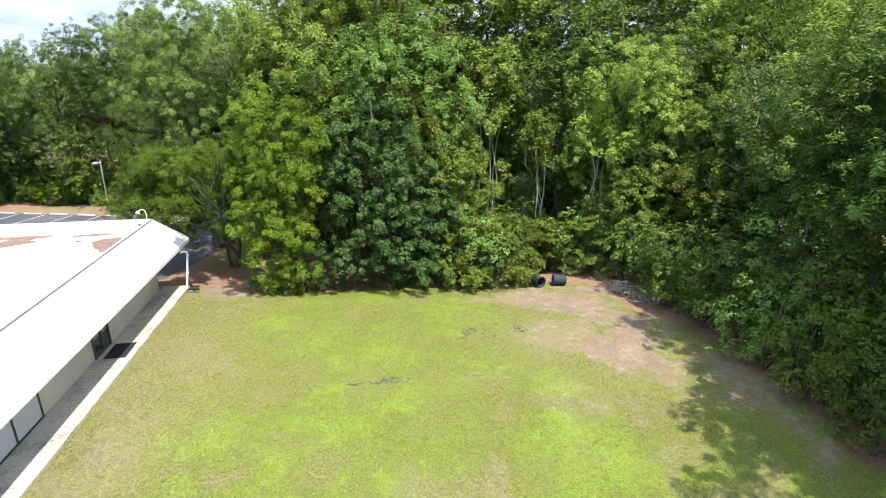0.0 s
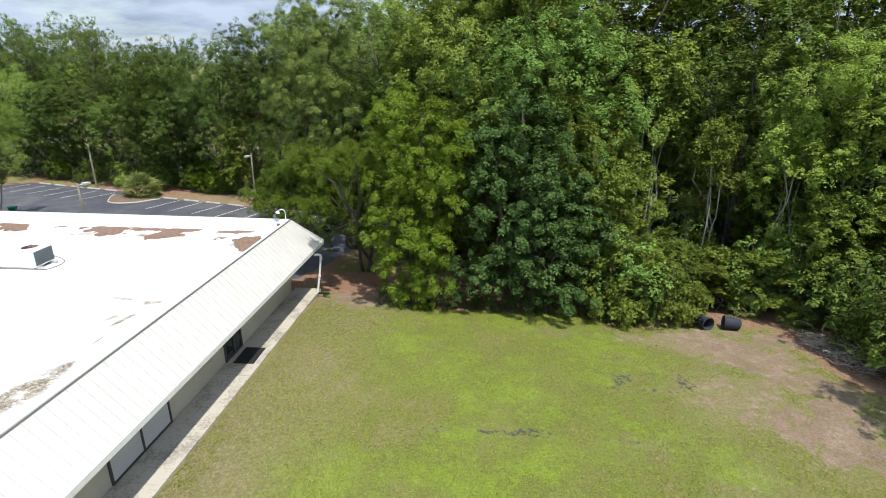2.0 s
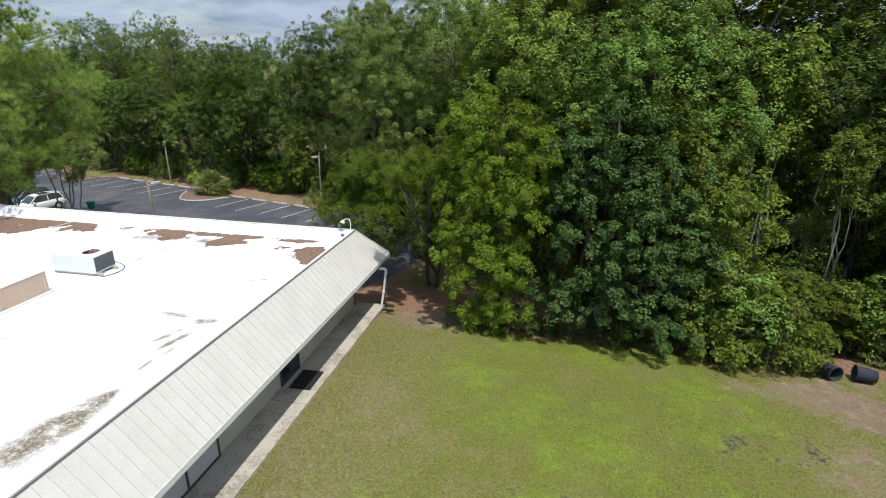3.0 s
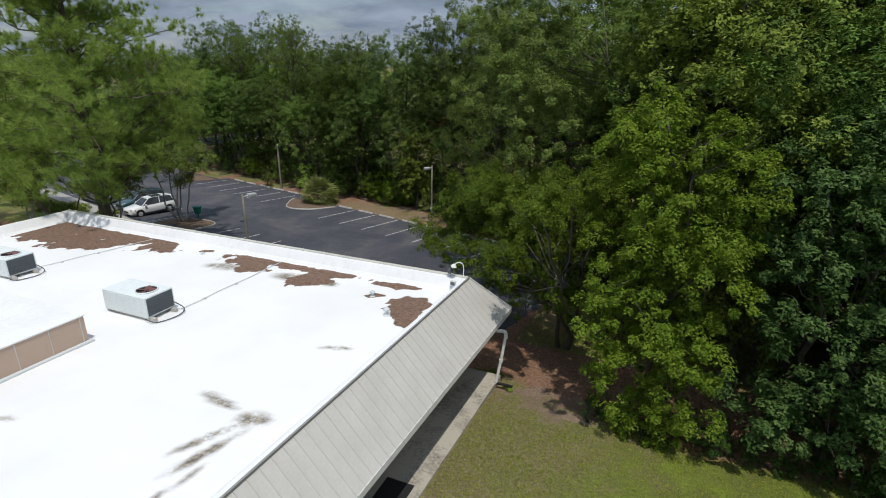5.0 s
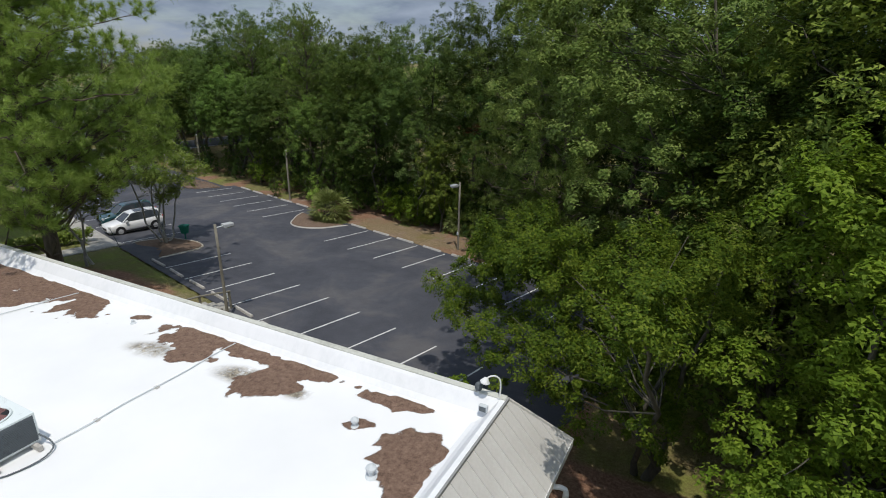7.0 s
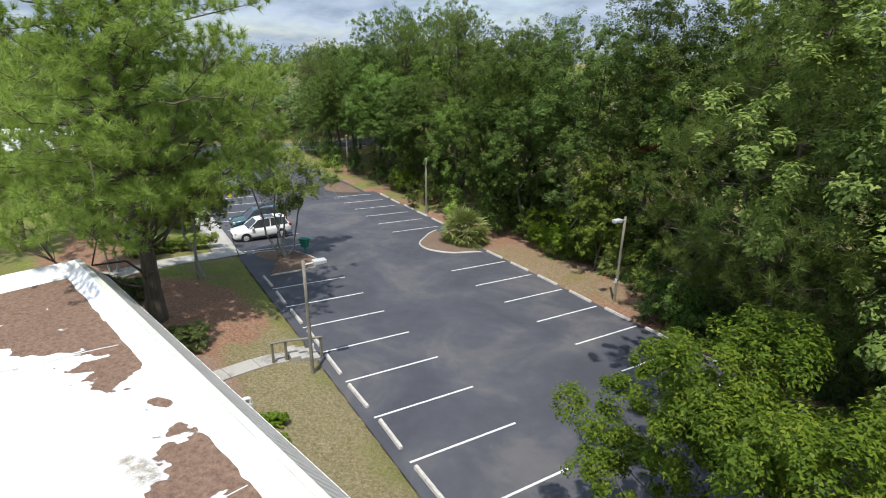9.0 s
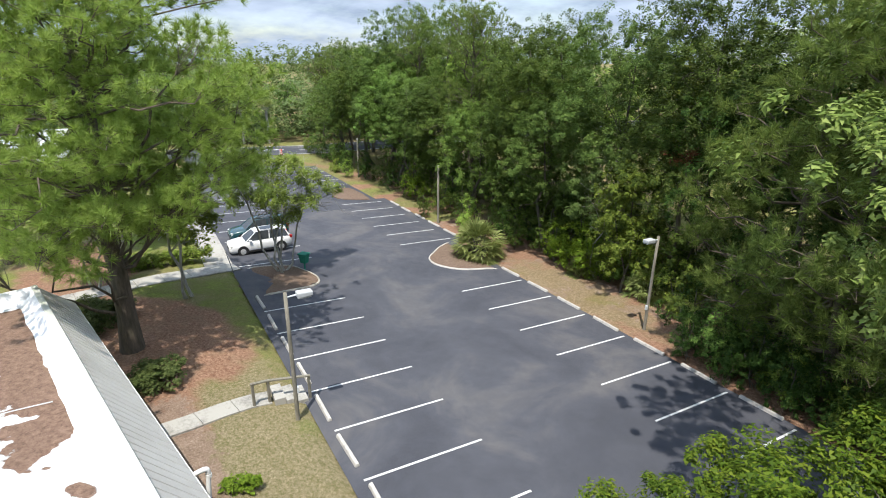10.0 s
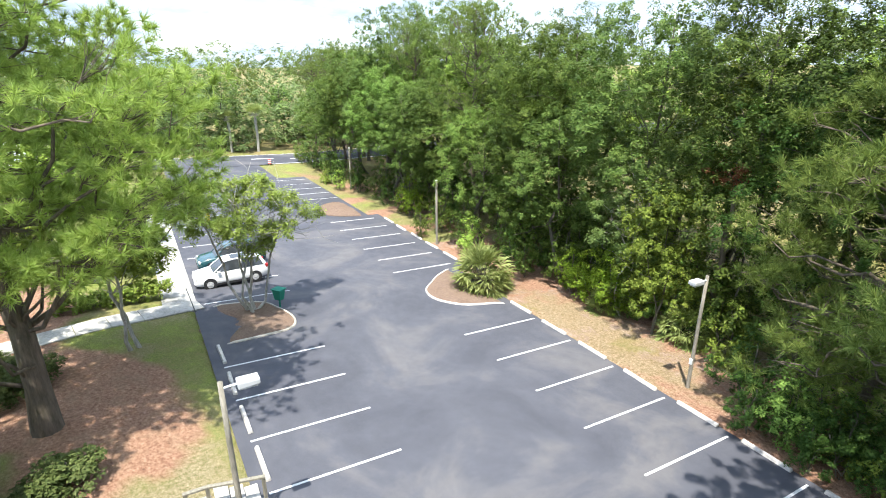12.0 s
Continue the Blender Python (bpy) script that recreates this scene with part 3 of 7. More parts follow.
# ---- parking lot ----
def asphalt_material():
    n = Nodes("asphalt")
    big, mid, fine = n.noise(0.22, 5, 0.6, dist=0.6), n.noise(1.6, 4, 0.6), n.noise(70, 3, 0.7)
    c = n.ramp(big, (0.36, (0.047, 0.050, 0.063)), (0.52, (0.067, 0.070, 0.085)), (0.64, (0.112, 0.108, 0.112)))
    c = n.mix(n.math("MULTIPLY", mid, 0.35), c, (0.050, 0.050, 0.055))
    c = n.mix(n.ramp(fine, (0.45, 0.0), (0.75, 0.45)), c, (0.13, 0.13, 0.135))
    return n.surface(c, n.ramp(mid, (0.3, 0.72), (0.7, 0.9)), n.bump(fine, 0.4, 0.006), spec=0.3)


ASPHALT = asphalt_material()


def lot_mesh(name, u0, u1, v0, v1, step, lift=0.0, skip=None):
    us, vs = np.arange(u0, u1 + step * 0.5, step), np.linspace(v0, v1, max(2, int((v1 - v0) / step) + 1))
    verts = [(*lot_xy(u, v), lot_z(v) + lift) for v in vs for u in us]
    w = len(us)
    faces = [(j * w + i, j * w + i + 1, (j + 1) * w + i + 1, (j + 1) * w + i) for j in range(len(vs) - 1) for i in range(w - 1)]
    return mesh_from(name, verts, faces, ASPHALT, False)


tagged(new("road", lot_mesh("road", -18, 49.0, -0.42, LOT_W, 1.0)), "dark grey asphalt parking lot with worn patches", "road", kind="structure")

tagged(new("road_bay", lot_mesh("road_bay", 14.5, 29.5, LOT_W, LOT_W + 0.95, 1.0)), "dark grey asphalt at the heads of the far stalls", "road", kind="structure")

# ---- the building ----
RX, RY, RZ = -12.62, 30.7, 4.52       # top edge of the mansard: its north-east corner
EX, EY, EZ = -11.23, 31.87, 3.03      # eave line
WX0, SY0 = -37.0, -34.0               # west and south ends
DECK = 4.02
SLAB = 0.46


def painted_metal(name="painted_roof_metal", tone=1.0):
    n = Nodes(name)
    v = n.stretch(1, 1, 1)
    a, b = n.noise(0.8, 5, 0.6), n.noise(14, 4, 0.6)
    c = n.ramp(n.math("ADD", n.math("MULTIPLY", a, 0.6), n.math("MULTIPLY", b, 0.4)), (0.3, (0.49 * tone, 0.47 * tone, 0.435 * tone)), (0.7, (0.61 * tone, 0.595 * tone, 0.56 * tone)))
    return n.surface(c, 0.55, n.bump(b, 0.1, 0.01), spec=0.35)


def stucco():
    n = Nodes("stucco")
    a, b = n.noise(0.6, 4), n.noise(40, 4, 0.7)
    c = n.ramp(a, (0.3, (0.50, 0.46, 0.38)), (0.7, (0.62, 0.58, 0.49)))
    return n.surface(c, 0.9, n.bump(b, 0.35, 0.01), spec=0.2)


def concrete(name="concrete", dark=(0.33, 0.31, 0.27), light=(0.58, 0.55, 0.49)):
    n = Nodes(name)
    a, b, c = n.noise(0.9, 5, 0.65), n.noise(9, 5, 0.65), n.noise(60, 3, 0.7)
    col = n.ramp(n.math("ADD", n.math("MULTIPLY", a, 0.6), n.math("MULTIPLY", b, 0.4)), (0.32, dark), (0.52, light), (0.75, light))
    return n.surface(col, 0.9, n.bump(n.math("ADD", b, n.math("MULTIPLY", c, 0.4)), 0.3, 0.012), spec=0.2)


METAL_ROOF, STUCCO, CONCRETE = painted_metal(), stucco(), concrete()
CONCRETE_WALK = concrete("walk_concrete", (0.18, 0.172, 0.155), (0.38, 0.365, 0.33))
CONCRETE_OLD = concrete("stained_concrete", (0.13, 0.12, 0.10), (0.44, 0.41, 0.35))


def make_shell():
    wt = 0.22
    wx, wy = -12.75, 30.35
    bm = bmesh.new()
    box(bm, wx - wt, SY0, SLAB - 0.5, wx, wy, DECK - 0.15)
    tagged(part("wall_east", bm, STUCCO, None), "cream stucco outer wall under a deep eave", "wall", kind="structure")
    bm = bmesh.new()
    box(bm, WX0 - 0.2, wy - wt, SLAB - 0.7, wx - wt, wy, DECK - 0.15)
    tagged(part("wall_north", bm, STUCCO, None), "cream stucco outer wall behind shrubs", "wall", kind="structure")
    bm = bmesh.new()
    box(bm, WX0 - 0.2, SY0, SLAB - 0.5, WX0 - 0.2 + wt, wy - wt, DECK - 0.15)
    tagged(part("wall_west", bm, STUCCO, None), "cream stucco outer wall", "wall", kind="structure")
    # mansard slopes: east, north and west, each a solid board of tin
    t = 0.09
    wex = WX0 - (EX - RX)
    for name, a, b, c, d in (("mansard_east", (RX, SY0, RZ), (RX, RY, RZ), (EX, EY, EZ), (EX, SY0, EZ)),
                             ("mansard_north", (RX, RY, RZ), (WX0, RY, RZ), (wex, EY, EZ), (EX, EY, EZ)),
                             ("mansard_west", (WX0, RY, RZ), (WX0, SY0, RZ), (wex, SY0, EZ), (wex, EY, EZ))):
        p = [Vector(q) for q in (a, b, c, d)]
        vs = [tuple(q) for q in p] + [tuple(q - Vector((0, 0, t * 2))) for q in p]
        fs = [(0, 1, 2, 3), (7, 6, 5, 4), (0, 4, 5, 1), (1, 5, 6, 2), (2, 6, 7, 3), (3, 7, 4, 0)]
        tagged(part(name, mesh_from(name, vs, fs, METAL_ROOF), METAL_ROOF, None), "off-white ribbed metal mansard roof", "roof", kind="structure")
    t = thing("pavement", -12.0, 30.9, SLAB, 0, "stained concrete walk along the building wall", "pavement", kind="structure")
    y, k = 0.0, 0
    while y > -64:
        n = 2.9 if k % 3 else 3.25
        bm = bmesh.new()
        box(bm, -0.745, y - n + 0.012, -0.45, 0.75, y, 0.004 * ((k * 7) % 3 - 1), 0.006)
        part("slab", bm, CONCRETE_OLD, t)
        y, k = y - n, k + 1


make_shell()


def roof_material():
    n = Nodes("roof_membrane")
    z = n.attr("dirt")
    sep = n.node("ShaderNodeSeparateColor", Color=z.outputs["Color"])
    big, mid, fine, grit = n.noise(0.3, 4), n.noise(1.8, 5, 0.65), n.noise(8, 5, 0.7), n.noise(45, 4, 0.75)
    c = n.ramp(big, (0.3, (0.76, 0.76, 0.75)), (0.7, (0.83, 0.83, 0.82)))
    grime = n.math("MULTIPLY", sep.outputs["Green"], n.ramp(n.math("ADD", n.math("MULTIPLY", mid, 0.6), n.math("MULTIPLY", fine, 0.4)), (0.36, 0.0), (0.50, 1.0)))
    c = n.mix(grime, c, n.ramp(fine, (0.36, (0.055, 0.050, 0.044)), (0.50, (0.215, 0.185, 0.14)), (0.66, (0.48, 0.43, 0.34))))
    deb = n.ramp(n.math("ADD", sep.outputs["Red"], n.math("MULTIPLY", n.math("SUBTRACT", n.math("ADD", n.math("MULTIPLY", fine, 0.6), n.math("MULTIPLY", grit, 0.4)), 0.5), 1.1)), (0.46, 0.0), (0.56, 1.0))
    dc = n.ramp(n.math("ADD", n.math("MULTIPLY", fine, 0.5), n.math("MULTIPLY", grit, 0.5)), (0.36, (0.085, 0.052, 0.036)), (0.5, (0.20, 0.125, 0.088)), (0.66, (0.33, 0.225, 0.165)))
    col = n.mix(deb, c, dc)
    h = n.math("MULTIPLY", deb, n.math("ADD", grit, fine))
    return n.surface(col, 0.8, n.bump(h, 0.8, 0.04), spec=0.25)


# needle litter lying on the roof: x, y, half-width, half-depth, turn
DEBRIS = [(-13.95, 28.45, 0.6, 1.15, -14), (-13.6, 27.6, 0.34, 0.7, 10), (-15.25, 29.88, 0.95, 0.27, 6), (-22.7, 29.75, 1.5, 0.75, 12), (-21.9, 28.95, 0.7, 0.55, 20), (-20.4, 29.88, 1.7, 0.36, 0),
          (-18.3, 29.98, 1.4, 0.40, 5), (-18.8, 28.85, 0.66, 0.85, -15), (-25.5, 29.75, 0.6, 0.26, 20), (-15.66, 28.65, 0.36, 0.22, 30), (-16.6, 29.9, 0.16, 0.08, 0),
          (-33.5, 29.7, 6.4, 1.3, 0), (-35.0, 28.4, 4.2, 1.1, 0), (-29.8, 29.75, 2.6, 0.9, -8), (-27.7, 29.5, 0.9, 0.6, -45), (-31.6, 28.3, 2.4, 0.8, 22)]
# black mould and rust smears
GRIME = [(-14.75, 12.4, 0.75, 2.4, -4), (-14.4, 14.8, 0.62, 1.9, -6), (-14.2, 16.2, 0.24, 1.0, -6), (-14.3, 18.1, 0.07, 1.4, -8), (-14.45, 19.6, 0.13, 1.1, -14), (-14.75, 20.2, 0.12, 0.9, -25), (-14.3, 21.0, 0.42, 0.2, 10),
         (-23.35, 28.6, 0.85, 0.42, 10), (-19.9, 28.9, 0.8, 0.35, 10), (-14.5, 20.95, 0.5, 0.35, 20), (-15.6, 21.2, 0.9, 0.16, -10), (-14.6, 24.8, 0.5, 0.08, 20), (-17.8, 28.9, 0.4, 0.25, 0), (-20.0, 18.4, 0.4, 0.1, 20)]


def make_roof():
    step = 0.14
    xs, ys = np.arange(WX0, RX + 0.01, step), np.concatenate([np.arange(SY0, 6, 2.0), np.arange(6, RY, step), [RY]])
    dirt = np.zeros((len(ys), len(xs), 4), np.float32)
    co = np.empty((len(ys), len(xs), 3))
    for j, y in enumerate(ys):
        for i, x in enumerate(xs):
            n2 = fbm(x, y, 0.9, 5.0) if y > 5 else 0
            n3 = fbm(x, y, 2.6, 8.0) if y > 5 else 0
            d = g = 0.0
            for a, b, rx, ry, w in DEBRIS:
                if abs(x - a) > 2 * max(rx, ry) or abs(y - b) > 2 * max(rx, ry):
                    continue
                c, s = math.cos(radians(w)), math.sin(radians(w))
                q = math.hypot(((x - a) * c + (y - b) * s) / rx, ((y - b) * c - (x - a) * s) / ry) + n2 * 0.6 + n3 * 0.35
                d = max(d, smooth(1.25, 0.75, q))
            for a, b, rx, ry, w in GRIME:
                c, s = math.cos(radians(w)), math.sin(radians(w))
                q = math.hypot(((x - a) * c + (y - b) * s) / rx, ((y - b) * c - (x - a) * s) / ry) + n2 * 0.4
                g = max(g, smooth(1.3, 0.45, q))
            dirt[j, i] = (d, g, 0, 1)
            co[j, i] = (x, y, DECK + 0.015 * n2 + 0.03 * smooth(0.5, 1.0, d))
    k = np.arange(len(xs) * len(ys)).reshape(len(ys), len(xs))
    quads = np.stack([k[:-1, :-1], k[:-1, 1:], k[1:, 1:], k[1:, :-1]], 2).reshape(-1, 4)
    me = quads_mesh("roof", co.reshape(-1, 3), quads, roof_material(), False)
    at = me.attributes.new("dirt", "FLOAT_COLOR", "POINT")
    at.data.foreach_set("color", dirt.ravel())
    tagged(new("roof", me), "flat white membrane roof with drifts of brown needles", "roof", kind="structure")


make_roof()

# ---- markings, kerbs and islands ----
def paint_material(name, colour, worn):
    n = Nodes(name)
    a, b = n.noise(5, 5, 0.7), n.noise(60, 3, 0.7)
    f = n.ramp(n.math("ADD", n.math("MULTIPLY", a, 0.6), n.math("MULTIPLY", b, 0.4)), (0.34, 0.8), (0.46, 0.0))
    return n.surface(n.mix(f, colour, worn), 0.75, n.bump(b, 0.3, 0.004), spec=0.25)


LINE_PAINT = paint_material("road_paint", (0.62, 0.62, 0.60), (0.15, 0.15, 0.155))
KERB = concrete("kerb_concrete", (0.27, 0.25, 0.225), (0.52, 0.495, 0.455))


def strip(name, u0, v0, u1, v1, width, lift=0.004):
    """A flat painted strip on the lot, thin but solid."""
    a, b = Vector((u0, v0)), Vector((u1, v1))
    d = (b - a).normalized()
    n = Vector((-d.y, d.x)) * width / 2
    k = max(1, int((b - a).length / 1.0))
    verts, faces = [], []
    for i in range(k + 1):
        p = a.lerp(b, i / k)
        for q in (p - n, p + n):
            verts.append((*lot_xy(q.x, q.y), lot_z(q.y) + lift))
    faces = [(2 * i, 2 * i + 1, 2 * i + 3, 2 * i + 2) for i in range(k)]
    me = mesh_from(name, verts, faces, LINE_PAINT)
    return tagged(new(name, me), "white painted parking stall line on asphalt", "road marking", "stall lines", "structure")


PITCH = 2.69
for k in range(-5, 4):
    strip("stall_line", 0.12 + PITCH * k, 0.0, 0.12 + PITCH * k, 4.3, 0.088)
for k in range(-5, 3):
    strip("stall_line", 0.855 + 2.716 * k, 10.6, 0.855 + 2.716 * k, 14.85, 0.088)
for k in range(6):
    strip("stall_line", 15.5 + 2.57 * k, 11.1 + 0.05 * k, 15.5 + 2.57 * k, 15.2, 0.088)
for k in range(5):
    strip("stall_line", 37.1 + 2.6 * k, 11.5, 37.1 + 2.6 * k, 15.0, 0.088)
for k in range(8):
    strip("stall_line", 15.4 + 2.68 * k, 0.1, 15.4 + 2.68 * k, 4.6, 0.088)


def wheel_stop_mesh():
    bm = bmesh.new()
    box(bm, -0.87, -0.085, 0.0, 0.87, 0.085, 0.125)
    for v in bm.verts:
        if v.co.z > 0.1:
            v.co.y *= 0.62
            v.co.x *= 0.985
    bmesh.ops.bevel(bm, geom=list(bm.edges), offset=0.015, segments=2, affect="EDGES")
    return bm


stop = tagged(part("wheel_stop", wheel_stop_mesh(), KERB, None), "weathered concrete wheel stop at the head of a stall", "wheel stop", "wheel stops")
stop_rng = random.Random(3)
first_stop = True
for side, v, us in (("a", 0.07, [-11.8, -9.1, -6.4, -3.75, -1.12, 1.5, 4.1, 6.75, 9.35]), ("b", 15.0, [-8.6, -5.85, -3.2, -0.5, 2.3, 4.95, 7.65]), ("c", 15.95, [16.8, 19.4, 21.9, 24.5, 27.0])):
    for u in us:
        x, y = lot_xy(u, v + stop_rng.uniform(-0.04, 0.04))
        tilt = math.degrees(math.atan(0.042)) * 0
        m = pose(x, y, lot_z(v) - 0.004, 0, tilt, 180 - math.degrees(LOT_A) + stop_rng.uniform(-1.6, 1.6))
        if first_stop:
            stop.matrix_world, first_stop = m, False
        else:
            copy_thing(stop, m)


def mulch_material():
    n = Nodes("pine_straw")
    a, b, c = n.noise(1.2, 4), n.noise(11, 5, 0.7), n.noise(50, 4, 0.75)
    col = n.ramp(n.math("ADD", n.math("MULTIPLY", b, 0.55), n.math("MULTIPLY", c, 0.45)), (0.34, (0.055, 0.036, 0.026)), (0.5, (0.165, 0.112, 0.082)), (0.65, (0.30, 0.22, 0.165)))
    col = n.mix(n.math("MULTIPLY", a, 0.5), col, (0.22, 0.165, 0.125))
    return n.surface(col, 0.95, n.bump(n.math("ADD", b, c), 0.8, 0.05), spec=0.1)


MULCH = mulch_material()


def island(pts, label, edge=None):
    """A planted island: a rounded concrete kerb round a low bed."""
    k = len(pts)
    cu, cv = sum(p[0] for p in pts) / k, sum(p[1] for p in pts) / k
    dense = []
    for i in range(k):
        p0, p1, p2, p3 = (pts[(i + q) % k] for q in (-1, 0, 1, 2))
        for s in range(5):
            t = s / 5
            dense.append(tuple(0.5 * (2 * p1[j] + (p2[j] - p0[j]) * t + (2 * p0[j] - 5 * p1[j] + 4 * p2[j] - p3[j]) * t * t + (3 * p1[j] - p0[j] - 3 * p2[j] + p3[j]) * t ** 3) for j in (0, 1)))
    n = len(dense)

    def ring(f, z):
        # the side away from the asphalt sinks into the ground
        return [(*lot_xy(cu + (u - cu) * f, cv + (v - cv) * f), lot_z(v) + z - 0.22 * smooth(14.3, 15.2, v) - 0.22 * smooth(0.6, -0.1, v)) for u, v in dense]

    size = sum(math.hypot(u - cu, v - cv) for u, v in dense) / n
    w = 0.11 / size
    t = thing("traffic_island", *lot_xy(cu, cv), lot_z(cv), 0, label, "traffic island")
    inv = t.matrix_world.inverted()
    rings = [ring(1.0, -0.03), ring(1.0, 0.06), ring(1 - w * 0.2, 0.08), ring(1 - w, 0.08), ring(1 - w, 0.0)]
    verts = [tuple(inv @ Vector(p)) for r in rings for p in r]
    faces = [(j * n + i, j * n + (i + 1) % n, (j + 1) * n + (i + 1) % n, (j + 1) * n + i) for j in range(4) for i in range(n)]
    part("kerb", mesh_from("kerb", verts, faces, edge or KERB, False), edge or KERB, t)
    rings = [ring(1 - w, 0.05), ring(0.8 * (1 - w), 0.09), ring(0.5, 0.12), ring(0.2, 0.13)]
    verts = [tuple(inv @ Vector(p)) for r in rings for p in r]
    verts = [(x, y, z + 0.03 * noise.noise(Vector((x * 3, y * 3, cu)))) for x, y, z in verts]
    faces = [(j * n + i, j * n + (i + 1) % n, (j + 1) * n + (i + 1) % n, (j + 1) * n + i) for j in range(3) for i in range(n)] + [tuple(3 * n + i for i in range(n))]
    part("soil", mesh_from("soil", verts, faces, MULCH, False), MULCH, t)
    return t


island([(8.3, 16.4), (8.75, 14.0), (9.3, 12.4), (10.6, 11.4), (12.0, 11.5), (13.2, 12.6), (14.2, 13.8), (15.2, 16.2), (12.0, 17.6)], "rounded straw-covered kerbed island beside the woods")
island([(10.45, -0.3), (10.35, 2.4), (10.7, 3.6), (11.8, 3.9), (13.2, 3.5), (14.5, 2.6), (14.8, -0.3), (12.6, -1.4)], "mulched kerbed island under a crape myrtle", CONCRETE_OLD)
island([(29.2, 17.0), (29.6, 13.6), (30.8, 11.8), (32.8, 11.9), (34.8, 13.2), (35.2, 17.0), (32.2, 17.8)], "straw-covered kerbed island at the lot's far end", MULCH)

# the street beyond and its verge
SIDE = [(58.6, -60), (67.2, -60), (67.2, 0), (58.6, 0), (67.2, 20), (58.6, 20), (67.2, 120), (58.6, 120)]
tagged(new("road_street", mesh_from("road_street", [(*lot_xy(u, v), lot_z(v) + 0.05) for u, v in SIDE], [(0, 1, 2, 3), (3, 2, 4, 5), (5, 4, 6, 7)], ASPHALT)), "grey asphalt street beyond the parking lot", "road", kind="structure")
tagged(new("road_exit", lot_mesh("road_exit", 49.0, 59.0, 1.0, 12.0, 1.0, 0.01)), "asphalt driveway from the lot to the street", "road", kind="structure")
for u, v0, v1, w in ((58.8, 13.5, 60, 0.22), (67.0, -20, 60, 0.18), (63.5, 12, 15, 0.5), (62.5, 17, 20, 0.3)):
    s = strip("street_line", u, v0, u, v1, w, 0.06)
    tagged(s, "white painted line along the street", "road marking", "street lines")


# ---- walks and steps ----
def walkway(name, path, width, label, lift=0.05, joint=1.4):
    """A concrete walk along a path of places, with tooled joints between its slabs."""
    pts = [Vector(p) for p in path]
    run = [0.0]
    for a, b in zip(pts, pts[1:]):
        run.append(run[-1] + (b - a).length)

    def at(s):
        for i in range(len(pts) - 1):
            if s <= run[i + 1] + 1e-6:
                t = (s - run[i]) / (run[i + 1] - run[i])
                return pts[i].lerp(pts[i + 1], t)
        return pts[-1]

    def side(s):
        d = (at(min(run[-1], s + 0.4)) - at(max(0, s - 0.4))).normalized()
        return Vector((-d.y, d.x))

    t = thing(name, 0, 0, 0, 0, label, "pavement", kind="structure")
    k = max(1, round(run[-1] / joint))
    for i in range(k):
        s0, s1 = run[-1] * i / k + 0.012, run[-1] * (i + 1) / k - 0.012
        verts, faces = [], []
        m = 4
        for j in range(m + 1):
            s = s0 + (s1 - s0) * j / m
            c, n = at(s), side(s)
            for q in (c - n * width / 2, c + n * width / 2):
                z = ground_z(q.x, q.y) + lift
                verts += [(q.x, q.y, z), (q.x, q.y, z - 0.2)]
        for j in range(m):
            a = 4 * j
            faces += [(a, a + 2, a + 6, a + 4), (a + 1, a + 5, a + 7, a + 3), (a, a + 4, a + 5, a + 1), (a + 2, a + 3, a + 7, a + 6)]
        faces += [(0, 1, 3, 2), (4 * m, 4 * m + 2, 4 * m + 3, 4 * m + 1)]
        part("slab", mesh_from("slab", verts, faces, CONCRETE_WALK), CONCRETE_WALK, t)
    return t


walkway("pavement_steps", [(-31.75, 31.2), (-31.56, 33.4), (-31.62, 34.7), (-31.6, 35.6), (-31.42, 36.3)], 0.86, "curved concrete walk from the building to the lot")
walkway("pavement_front", [(-46.2, 30.0), (-46.0, 33.0), (-45.9, 36.0), (-45.9, 39.0), (-45.9, 41.2)], 1.4, "pale concrete walk across the turf")
walkway("pavement_stalls", [lot_xy(14.8, -1.0), lot_xy(20.0, -1.0), lot_xy(28.0, -1.0), lot_xy(36.0, -1.0)], 1.6, "concrete walk along the heads of the stalls")


def steps():
    t = thing("garden_steps", -31.17, 36.95, 0.02, -15, "three pale concrete steps down to the lot", "steps")
    for i, (d, z) in enumerate(((-0.42, 0.30), (-0.02, 0.17), (0.38, 0.05))):
        bm = bmesh.new()
        box(bm, -0.52 + 0.05 * i, d - 0.2, z - 0.35, 0.52 + 0.04 * i, d + 0.19, z + 0.03, 0.02)
        part("step", bm, CONCRETE_WALK, t)


steps()

# ---- parts of the building ----
WHITE_PAINT = paint_material("white_paint", (0.78, 0.78, 0.76), (0.52, 0.50, 0.46))
GREY_METAL = paint_material("galvanised_metal", (0.58, 0.61, 0.62), (0.42, 0.44, 0.44))
UNIT_METAL = paint_material("pale_enamel", (0.70, 0.75, 0.742), (0.52, 0.552, 0.54))
RUST_METAL = paint_material("rusty_fan", (0.17, 0.085, 0.08), (0.09, 0.055, 0.05))
DARK_METAL = paint_material("dark_coil", (0.115, 0.13, 0.14), (0.07, 0.08, 0.085))
BLACK = paint_material("black_rubber", (0.02, 0.02, 0.022), (0.035, 0.035, 0.035))
PINK_METAL = paint_material("buff_metal", (0.47, 0.355, 0.275), (0.38, 0.29, 0.225))
RIB = paint_material("seam_metal", (0.54, 0.525, 0.495), (0.42, 0.41, 0.385))


